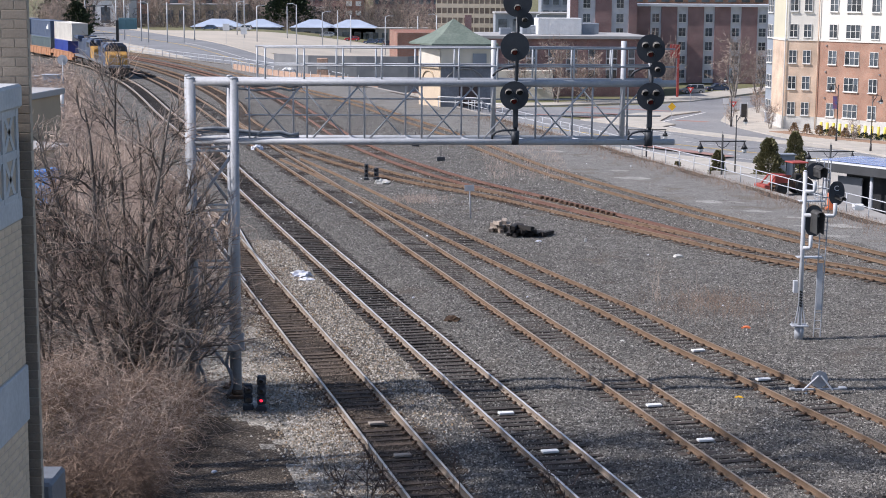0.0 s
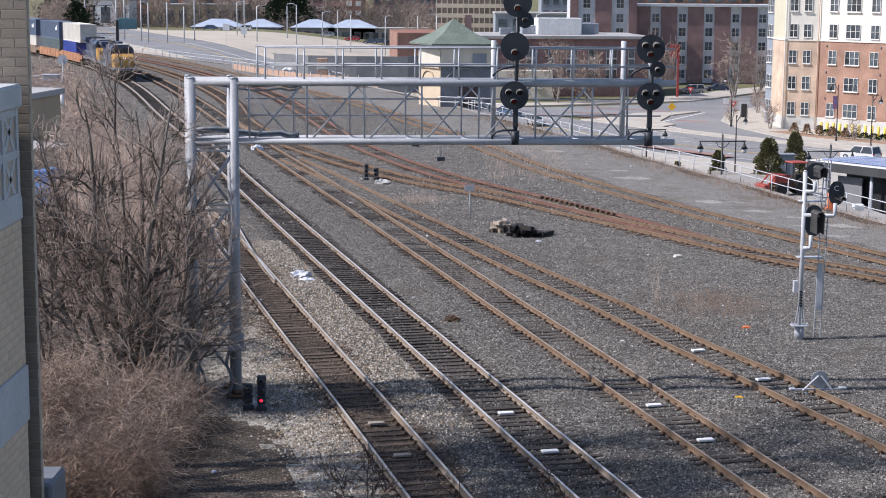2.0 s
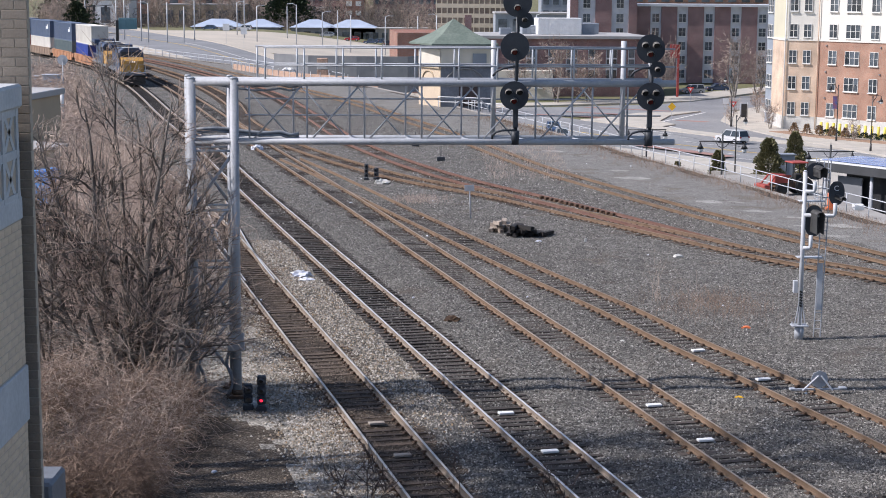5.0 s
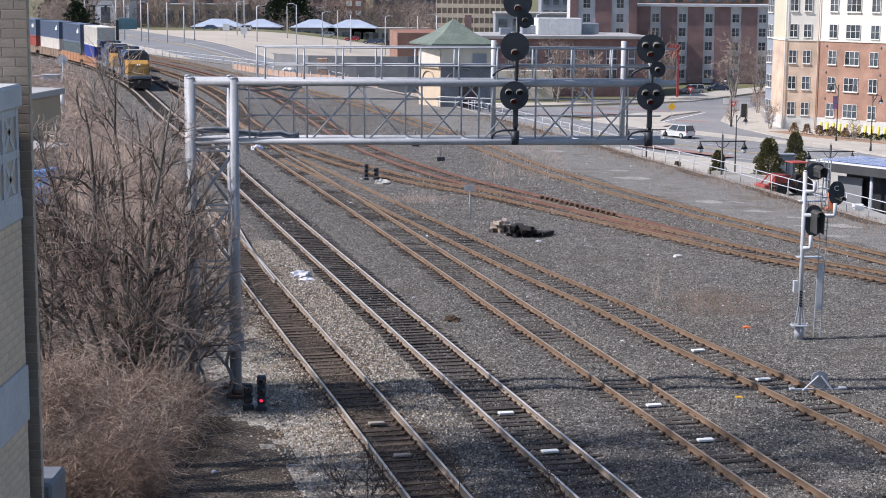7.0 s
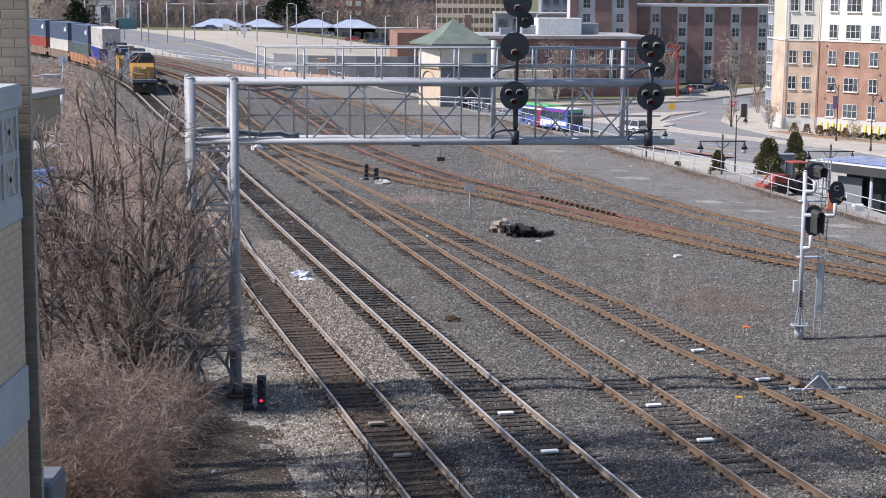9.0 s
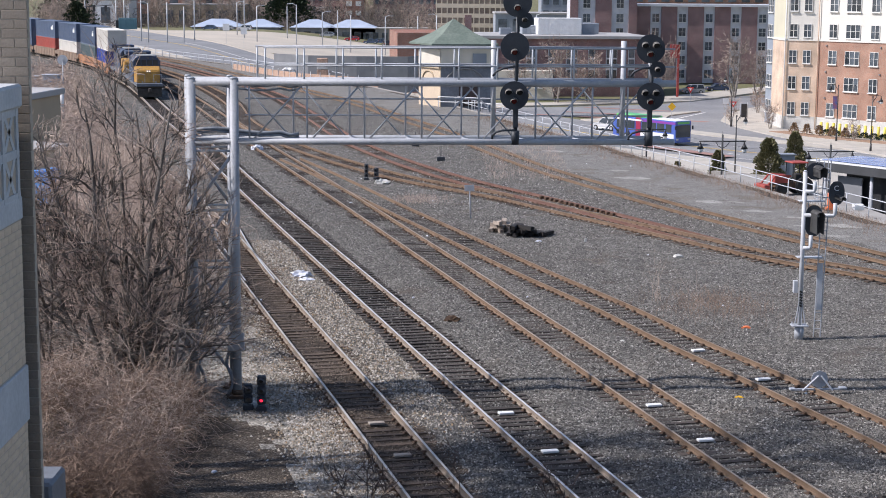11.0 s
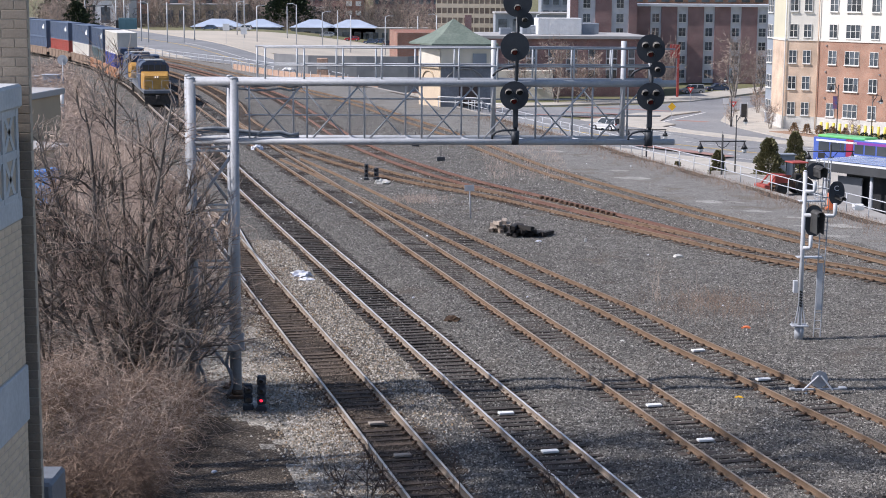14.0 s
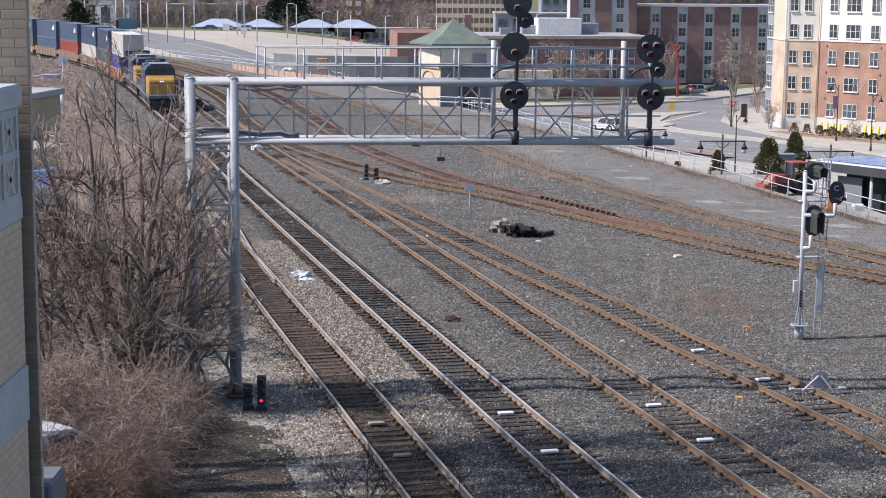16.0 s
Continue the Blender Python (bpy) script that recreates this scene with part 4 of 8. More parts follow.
def container(parent, x0, length, z, col, height=2.9, ribs=26, mark=None):
    """A corrugated box between x0 and x0 + length."""
    bm = B()
    box(bm, (x0 + length / 2, 0, z + height / 2), (length - 0.16, 2.44, height - 0.1))
    b = part("container", bm, M[col], parent, mark or "")
    bm = B()
    for sx in (x0 + 0.09, x0 + length - 0.09):
        for sy in (-1.24, 1.24):
            box(bm, (sx, sy, z + height / 2), (0.18, 0.12, height))
    for zz in (z + 0.07, z + height - 0.06):
        for sy in (-1.25, 1.25):
            box(bm, (x0 + length / 2, sy, zz), (length, 0.1, 0.13))
        for sx in (x0 + 0.05, x0 + length - 0.05):
            box(bm, (sx, 0, zz), (0.1, 2.5, 0.13))
    part("corner_frame", bm, M[col], b)
    bm = B()
    for i in range(ribs):
        x = x0 + 0.4 + (length - 0.8) * i / (ribs - 1)
        for sy in (-1.235, 1.235):
            box(bm, (x, sy, z + height / 2), (length / ribs * 0.45, 0.05, height - 0.28))
    for i in range(7):
        box(bm, (x0 + length - 0.06, -1.0 + i * 0.333, z + height / 2), (0.06, 0.13, height - 0.28))
    part("ribs", bm, M[col], b)
    return b


def well_car(top, bottom, body, name_mark=None):
    """Double-stack well car, about 20 m, front towards +X."""
    e = thing("container_well_car", Matrix(), "double-stack well car with two corrugated containers in the train", "freight car", "well cars of the train")
    L = 19.6
    bm = B()
    for sy in (-1.42, 1.42):
        extrude_profile(bm, [(sy - 0.07, 0.45), (sy + 0.07, 0.45), (sy + 0.07, 1.75), (sy - 0.07, 1.75)], -8.6, 8.6)
        for i in range(13):
            box(bm, (-8.3 + i * 1.38, sy * 1.05, 1.1), (0.12, 0.1, 1.25))
        box(bm, (0, sy * 1.05, 1.72), (17.3, 0.16, 0.12))
    box(bm, (0, 0, 0.5), (17.0, 2.8, 0.12))
    for sx in (-1, 1):
        extrude_profile(bm, [(-1.45, 0.95), (-1.45, 1.55), (1.45, 1.55), (1.45, 0.95)], min(sx * 8.2, sx * 9.7), max(sx * 8.2, sx * 9.7))
    part("well_body", bm, M[body], e)
    for tx in (-9.2, 9.2):
        bm = B()
        for y in (-1.0, 1.0):
            box(bm, (tx, y, 0.55), (2.3, 0.18, 0.35), bevel=0.05)
        tk = part("truck", bm, M["undercarriage"], e)
        for dx in (-0.88, 0.88):
            wheelset(tk, tx + dx, 0.46, 0.46)
    container(e, -8.08, 16.16 if bottom != "container_blue" else 12.2, 0.6, bottom)
    container(e, -8.08, 16.16, 3.52, top)
    if name_mark:
        bm = B()
        for sy in (-1.275, 1.275):
            box(bm, (5.6, sy, 5.2), (1.5, 0.012, 0.5))
            box(bm, (6.0, sy, 5.6), (0.6, 0.012, 0.3))
        part("pale_marking", bm, M["white"], e, "pale marking bars")
    return e


TRAIN = []


def build_train():
    """Vehicles with the distance of their middle behind the leading coupler."""
    TRAIN.append((locomotive(True), 11.15))
    TRAIN.append((locomotive(False), 33.5))
    cars = [("container_white", "container_blue", "well_orange", False), ("container_navy", "container_teal", "well_orange", True),
            ("container_navy", "container_white", "well_brown", True), ("container_navy", "container_red", "well_brown", True),
            ("container_navy", "container_navy", "well_brown", True), ("container_navy", "container_teal", "well_orange", True),
            ("container_navy", "container_white", "well_brown", True), ("container_red", "container_navy", "well_brown", False)]
    for i, c in enumerate(cars):
        TRAIN.append((well_car(*c), 44.7 + 9.9 + i * 19.9))


build_train()
# ---- streets below the embankment ----
def strip(name, pts, width, lift, material, label, category="road", thick=0.0, kind="structure", step=3.0):
    """A band of paving along a plan line, lying on the street level."""
    ctrl = [Vector((x, y)) for x, y in pts]
    fine = []
    for i in range(len(ctrl) - 1):
        p0, p1, p2, p3 = ctrl[max(0, i - 1)], ctrl[i], ctrl[i + 1], ctrl[min(len(ctrl) - 1, i + 2)]
        n = max(2, int((p2 - p1).length / step))
        for k in range(n):
            t = k / n
            fine.append(0.5 * ((2 * p1) + (p2 - p0) * t + (2 * p0 - 5 * p1 + 4 * p2 - p3) * t * t + (3 * p1 - p0 - 3 * p2 + p3) * t ** 3))
    fine.append(ctrl[-1])
    w = width if callable(width) else (lambda u: width)
    bm = B()
    prev = None
    nx = 8 if width is not None and not callable(width) and width > 10 else 2
    for i, p in enumerate(fine):
        d = (fine[min(i + 1, len(fine) - 1)] - fine[max(i - 1, 0)]).normalized()
        nrm = Vector((d.y, -d.x))
        h = w(i / (len(fine) - 1)) / 2
        row = []
        for k in range(nx):
            q = p + nrm * h * (2 * k / (nx - 1) - 1)
            row.append(bm.verts.new((q.x, q.y, street_z(q.x, q.y) + lift)))
        if thick:
            a, b = row[0].co.copy(), row[-1].co.copy()
            row = [bm.verts.new(a - Vector((0, 0, thick)))] + row + [bm.verts.new(b - Vector((0, 0, thick)))]
        if prev:
            for k in range(len(row) - 1):
                bm.faces.new((prev[k], row[k], row[k + 1], prev[k + 1]))
        prev = row
    bmesh.ops.recalc_face_normals(bm, faces=bm.faces[:])
    if sum(f.normal.z for f in bm.faces) < 0:
        bmesh.ops.reverse_faces(bm, faces=bm.faces[:])
    ob = link_mesh(name, bm, M[material])
    return tagged(ob, label, category, kind=kind)


def slab(name, outline, z0, z1, material, label, category="pavement", bevel=0.0):
    bm = B()
    prism(bm, outline, z0, z1)
    if bevel:
        bmesh.ops.bevel(bm, geom=bm.edges[:], offset=bevel, segments=1, affect="EDGES")
    return tagged(link_mesh(name, bm, M[material]), label, category, kind="structure")


AVENUE = [(90, 152), (64, 172), (44, 190), (31, 205), (20, 222), (10, 240), (-2, 262), (-18, 290), (-36, 322), (-69, 410), (-114, 530), (-180, 700)]
SIDE = [(95, 345), (62, 300), (44, 277), (31, 269), (16, 263), (-4, 262)]
strip("road_avenue", AVENUE, 24.0, -0.04, "asphalt", "wide grey asphalt avenue with lane markings")
strip("road_side", SIDE, 17.0, -0.025, "asphalt", "grey asphalt side street beyond the junction")
strip("road_slip", [(43, 268), (36.5, 252), (34.5, 240), (37, 226), (44, 205)], 14.0, -0.01, "asphalt", "curved slip road at the junction")
S = -6.5


def off_line(pts, d):
    out = []
    for i, p in enumerate(pts):
        a, b = Vector(pts[max(0, i - 1)]), Vector(pts[min(len(pts) - 1, i + 1)])
        t = (b - a).normalized()
        out.append((p[0] + t.y * d, p[1] - t.x * d))
    return out


for d in (-0.18, 0.18):
    strip("centre_line", off_line(AVENUE, d), 0.2, -0.015, "line_yellow", "worn yellow double centre line", "road marking")
for i, d in enumerate((-3.6, 3.6, -7.2, 7.2)):
    ln = off_line(AVENUE[:6], d)
    tot = len(ln) - 1
    for k in range(22):
        u = k / 22 * tot
        a, f = int(u), u - int(u)
        p, q = Vector(ln[a]), Vector(ln[a + 1])
        s = p.lerp(q, f)
        dr = (q - p).normalized()
        e = s + dr * 2.6
        strip("lane_dash", [tuple(s), tuple(e)], 0.22, -0.012, "line_white", "white lane dash", "road marking")
strip("edge_line", off_line(AVENUE[:5], 9.6), 0.36, -0.012, "line_white", "white edge line", "road marking")
strip("edge_line", [(41, 262), (35.2, 250), (31.5, 241), (33.5, 229), (42, 209)], 0.36, 0.0, "line_white", "curved white edge line", "road marking")
strip("edge_line", [(14, 244), (-10, 282), (-30, 318), (-62, 400)], 0.36, 0.0, "line_white", "white edge line", "road marking")
strip("crosswalk_band", [(34.4, 246), (38.6, 243.5)], 1.6, 0.004, "brickpave", "red brick crosswalk band", "road marking")
for y0, x0 in ((256, 14), (262, 19), (272, 23)):
    strip("crosswalk_band", [(x0, y0), (x0 + 13, y0 - 7.5)], 1.5, 0.006, "brickpave", "red brick crosswalk band", "road marking")
# raised pavements with stone kerbs
slab("pavement_1", [(51.5, 193.4), (75, 170), (90, 165), (90, 290), (62, 290), (53.5, 278), (48, 267.5), (43.2, 256), (40.7, 245), (41.0, 233.5), (43.6, 220.5), (46.9, 208.6)], S - 0.4, S + 0.16, "concrete", "pale concrete pavement in front of the apartment block", bevel=0.03)
slab("pavement_2", [(22.5, 246.3), (24.4, 239), (30.8, 233.6), (33.0, 237.2), (31.4, 243), (34.4, 254), (40.5, 263), (30, 258.5)], S - 0.4, S + 0.16, "concrete", "tan concrete traffic island", bevel=0.03)
slab("pavement_3", [(10, 271.5), (24, 277.5), (43, 288), (62, 318), (80, 340), (75, 348), (56, 322), (36, 294), (18, 281), (2, 277)], S - 0.4, S + 0.16, "concrete", "concrete pavement by the brick blocks", bevel=0.03)
strip("pavement_4", off_line(AVENUE[1:6], 13.2), 3.2, 0.12, "concrete", "pale concrete pavement below the embankment", "pavement", thick=0.3)
strip("pavement_5", off_line(AVENUE[6:], 14.0), 5.0, 0.1, "lot", "pale concrete pavement beside the avenue", "pavement", thick=0.3)
strip("pavement_6", off_line(AVENUE[7:], -14.5), 6.0, 0.1, "lot", "pale concrete pavement beside the avenue", "pavement", thick=0.3)
slab("plaza", [(EDGE.at(y) + 0.1, y) for y in (80, 95, 110, 125, 140, 155, 170, 185, 200)] + [(19, 205), (29, 191), (42, 175), (62, 156), (82, 140), (82, 80)], S - 0.3, S + 0.1, "concrete", "pale concrete plaza below the embankment")
slab("terrace", [(EDGE.at(y) + 0.14, y) for y in (97, 105, 113, 121)] + [(22.6, 121.5), (24.6, 113), (26.0, 105), (27.2, 97)], S, -0.75, "concrete_wall", "low concrete terrace outside the railing")
strip("red_plaza", [(24, 205), (28.5, 198), (33, 191)], 1.9, 0.16, "brickpave", "red brick paving by the kerb", "pavement")
strip("parking_lot", [(-112, 452), (-50, 446), (6, 440)], 128, -0.09, "lot", "pale empty concrete parking lot", "parking lot")
strip("planting_bed", [(45.2, 226), (49.5, 217.5), (56.5, 208.5)], 2.6, 0.22, "mulch", "mulched planting bed with dry shrubs", "planting bed", thick=0.2)
strip("verge", [(4, 283), (18, 289), (36, 302), (54, 330)], 13, 0.02, "grass", "sloping strip of dull grass", "lawn")


# ---- buildings ----
M["brick_dark"] = brick_mat("dark_red_brick", (0.265, 0.137, 0.130), (0.205, 0.11, 0.108), (0.27, 0.22, 0.21))
M["brick_red"] = brick_mat("red_brick", (0.30, 0.13, 0.085), (0.25, 0.11, 0.075), (0.32, 0.25, 0.21))
M["brick_salmon"] = brick_mat("salmon_brick", (0.35, 0.175, 0.115), (0.31, 0.155, 0.105), (0.38, 0.29, 0.23))
M["brick_tan"] = brick_mat("tan_brick", (0.60, 0.43, 0.31), (0.55, 0.39, 0.28), (0.6, 0.5, 0.4))
M["siding"] = mat("cream_siding", (0.74, 0.71, 0.64), (0.68, 0.65, 0.585), 0.3, 0.7, fine=0.03, fine_scale=4)
M["siding_yellow"] = mat("pale_yellow_siding", (0.60, 0.56, 0.42), (0.55, 0.515, 0.39), 0.3, 0.7)
M["panel_grey"] = mat("blue_grey_panels", (0.30, 0.33, 0.37), (0.25, 0.28, 0.32), 0.5, 0.6)
M["stone_white"] = mat("whitish_block_base", (0.60, 0.585, 0.55), (0.52, 0.505, 0.47), 1.0, 0.8, fine=0.06, fine_scale=8)
M["stone_grey"] = mat("grey_stone", (0.20, 0.21, 0.235), (0.155, 0.165, 0.19), 0.8, 0.85, fine=0.12, fine_scale=5)
M["frame_white"] = mat("white_window_frame", (0.72, 0.71, 0.68), (0.68, 0.67, 0.64), 1.0, 0.5)
M["frame_grey"] = mat("grey_window_panel", (0.62, 0.63, 0.66), (0.54, 0.55, 0.58), 1.0, 0.6)
M["roof_green"] = mat("green_shingles", (0.13, 0.165, 0.135), (0.165, 0.20, 0.165), 0.8, 0.8, bump=0.3, fine=0.12, fine_scale=4)
M["stucco"] = mat("cream_stucco", (0.62, 0.50, 0.36), (0.55, 0.445, 0.33), 0.6, 0.85, fine=0.06, fine_scale=8)
M["stucco_white"] = mat("white_stucco", (0.68, 0.63, 0.54), (0.6, 0.56, 0.48), 0.6, 0.85)
M["tan_wall"] = mat("tan_wall", (0.46, 0.37, 0.26), (0.40, 0.32, 0.23), 0.3, 0.85)
M["office_cream"] = mat("cream_office_wall", (0.66, 0.57, 0.45), (0.60, 0.52, 0.41), 0.3, 0.85)
M["far_blue"] = mat("pale_blue_roof", (0.42, 0.48, 0.58), (0.35, 0.41, 0.51), 0.3, 0.7)
M["far_wall"] = mat("grey_house_wall", (0.20, 0.20, 0.21), (0.26, 0.255, 0.25), 0.2, 0.8)
M["tarp_grey"] = mat("grey_fence_cloth", (0.19, 0.195, 0.205), (0.24, 0.245, 0.25), 0.6, 0.85)
M["orange_fence"] = mat("faded_orange_mesh", (0.50, 0.33, 0.24), (0.42, 0.29, 0.22), 0.7, 0.85, fine=0.25, fine_scale=6)
M["roof_flat"] = mat("flat_roofing", (0.42, 0.41, 0.40), (0.34, 0.33, 0.32), 0.3, 0.85)


def window_meshes(w, h, panes, frame_m, glass_m, depth=0.09):
    """Meshes of one window: frame with bars, and its glass. Local: X across, Z up from the sill, facing -Y."""
    bm = B()
    f = 0.055
    xs, zs = [-w / 2], [0.0, f, h * 0.5, h * 0.5 + f * 0.8, h - f, h]
    for i in range(panes):
        a, b = -w / 2 + w * i / panes, -w / 2 + w * (i + 1) / panes
        xs += [a + f * (1 if i == 0 else 0.65), b - f * (1 if i == panes - 1 else 0.65)]
    xs.append(w / 2)
    vs = [[bm.verts.new((x, -depth / 2, z)) for z in zs] for x in xs]
    for i in range(len(xs) - 1):
        for j in range(len(zs) - 1):
            if i % 2 == 0 or j % 2 == 0:
                bm.faces.new((vs[i][j], vs[i + 1][j], vs[i + 1][j + 1], vs[i][j + 1]))
    q = bmesh.ops.extrude_face_region(bm, geom=bm.faces[:])
    for v in q["geom"]:
        if isinstance(v, bmesh.types.BMVert):
            v.co.y += depth
    bmesh.ops.recalc_face_normals(bm, faces=bm.faces[:])
    fr = bpy.data.meshes.new("window_frame")
    bm.to_mesh(fr)
    bm.free()
    fr.materials.append(frame_m)
    gl = []
    for i in range(panes):
        bm = B()
        x = w * (i + 0.5) / panes - w / 2
        box(bm, (x, 0.02, h / 2), (w / panes - f, 0.012, h - 2 * f))
        g = bpy.data.meshes.new("pane")
        bm.to_mesh(g)
        bm.free()
        g.materials.append(glass_m)
        gl.append(g)
    bm = B()
    box(bm, (0, -0.05, -0.06), (w + 0.12, depth + 0.16, 0.12))
    si = bpy.data.meshes.new("window_sill")
    bm.to_mesh(si)
    bm.free()
    si.materials.append(frame_m)
    return fr, gl, si


def add_window(parent, m, kit):
    fr, gl, si = kit
    w = shared("window", fr, parent, m)
    for g in gl:
        shared("pane", g, w, Matrix())
    shared("window_sill", si, w, Matrix())
    return w


def wall_frame(a, b):
    """Pose of an upright wall from plan point a to b: X runs along it, Y into it, Z up from 0."""
    d = Vector((b[0] - a[0], b[1] - a[1], 0))
    return Matrix.Translation((a[0], a[1], 0)) @ Matrix.Rotation(math.atan2(d.y, d.x), 4, "Z"), d.length


def wall_panel(name, parent, a, b, z0, z1, material, thick=0.35, proud=0.0, label=""):
    m, L = wall_frame(a, b)
    bm = B()
    box(bm, (L / 2, thick / 2 - proud, (z0 + z1) / 2), (L, thick, z1 - z0))
    ob = part(name, bm, M[material], parent, label)
    ob.matrix_basis = m
    return ob


GLASS_DAY = mat("day_window_glass", (0.05, 0.06, 0.07), (0.12, 0.14, 0.16), 0.5, 0.1, vary=0.5)


def apartment_block():
    b = thing("apartment_building", Matrix(), "five-storey apartment block, cream siding above tan and salmon brick", "building")
    P0, P1, P2, P3 = (46.7, 238.5), (46.95, 231.0), (51.1, 229.3), (69.8, 207.5)
    # walls: base, brick storeys, siding above
    segs = [(P0, P1, "brick_tan", "siding_yellow"), (P1, P2, "brick_tan", "siding"), (P2, P3, "brick_salmon", "siding")]
    for i, (a, c, low, up) in enumerate(segs):
        wall_panel("base_wall", b, a, c, S - 0.5, S + 1.9, "stone_white", proud=0.06)
        wall_panel("brick_wall", b, a, c, S + 1.9, 5.85, low)
        wall_panel("upper_wall", b, a, c, 5.85, 13.6, up, proud=-0.05)
        wall_panel("string_course", b, a, c, 5.75, 6.0, "siding", proud=0.12)
    wall_panel("bay", b, (46.45, 241.6), (46.8, 238.6), S, 13.0, "panel_grey")
    wall_panel("side_wall", b, (60, 262), (46.45, 241.6), S - 0.5, 13.6, "brick_tan")
    bm = B()
    prism(bm, [P0, P1, P2, P3, (86, 240), (60, 262)], 13.6, 14.2)
    part("roof", bm, M["roof_flat"], b)
    bm = B()
    prism(bm, [(P0[0] + 0.6, P0[1] + 1), (P1[0] + 0.5, P1[1] + 0.5), (P2[0] + 0.4, P2[1] + 0.5), (P3[0] + 0.2, P3[1] + 0.8), (85, 240), (60, 261)], S, 13.5)
    part("interior_core", bm, M["far_wall"], b)
    # corner boards and a rainwater pipe
    for p, c in ((P1, "frame_white"), (P2, "brick_tan")):
        bm = B()
        tube(bm, (p[0] - 0.1, p[1] - 0.2, S), (p[0] - 0.1, p[1] - 0.2, 13.4), 0.07, n=8)
        part("rain_pipe", bm, M[c], b)
    two = window_meshes(1.08, 1.8, 2, M["frame_white"], GLASS_DAY)
    wide = window_meshes(1.35, 1.85, 2, M["frame_white"], GLASS_DAY)
    three = window_meshes(2.3, 1.85, 3, M["frame_white"], GLASS_DAY)
    for k in range(5):
        z = -4.42 + 3.55 * k
        for a, c, spots in ((P1, P2, ((1.05, two), (2.95, two))), (P2, P3, ((2.4, wide), (5.6, three), (9.1, wide), (12.9, three), (16.6, wide), (20.4, three), (24.2, wide)))):
            m, L = wall_frame(a, c)
            for x, kit in spots:
                if x < L - 1:
                    add_window(b, m @ Matrix.Translation((x, -0.03, z)), kit)
        m, L = wall_frame((46.45, 241.6), (46.8, 238.6))
        add_window(b, m @ Matrix.Translation((L / 2, -0.03, z - 0.3)), three)
        m, L = wall_frame(P0, P1)
        if k < 3:
            bm = B()
            box(bm, (0, 0, 0), (0.2, 0.2, 0.2), bevel=0.02)
            v = part("wall_vent", bm, M["far_wall"], b)
            v.matrix_basis = wall_frame(P2, P3)[0] @ Matrix.Translation((1.4, -0.08, z + 2.5))
            v2 = shared("wall_vent", v.data, b, wall_frame(P2, P3)[0] @ Matrix.Translation((10.1, -0.08, z + 2.5)))


apartment_block()


def brick_block():
    b = thing("brick_apartment_block", Matrix(), "long dark-red brick block with grey window bays", "building")
    # stepped fronts, each with brick piers and recessed grey bays
    fronts = [((25.2, 338), (38.6, 338), 12.0), ((35.1, 345), (68, 345), 9.1), ((68, 352), (92, 352), 9.1)]
    kit = window_meshes(1.5, 1.75, 2, M["frame_white"], GLASS_DAY)
    for a, c, top in fronts:
        m, L = wall_frame(a, c)
        n = max(2, round(L / 5.6))
        w = L / n
        core = B()
        box(core, (L / 2, 5.3, (top + S) / 2), (L - 0.2, 10, top - S))
        o = part("core_wall", core, M["frame_grey"], b)
        o.matrix_basis = m
        for i in range(n + 1):
            x0, x1 = max(0, i * w - 1.62), min(L, i * w + 1.62)
            bm = B()
            box(bm, ((x0 + x1) / 2, 0.2, (top + S) / 2), (x1 - x0, 0.6, top - S))
            o = part("brick_pier", bm, M["brick_dark"], b)
            o.matrix_basis = m
        for i in range(n):
            xc = (i + 0.5) * w
            for k in range(int((top - S) / 2.85)):
                z = S + 1.0 + 2.85 * k
                for dx in (-0.55,) if w < 4 else (0,):
                    add_window(b, m @ Matrix.Translation((xc, 0.27, z)), kit)
        bm = B()
        box(bm, (L / 2, 5.0, top + 0.25), (L + 0.6, 11.2, 0.5))
        o = part("roof", bm, M["frame_grey"], b)
        o.matrix_basis = m


brick_block()


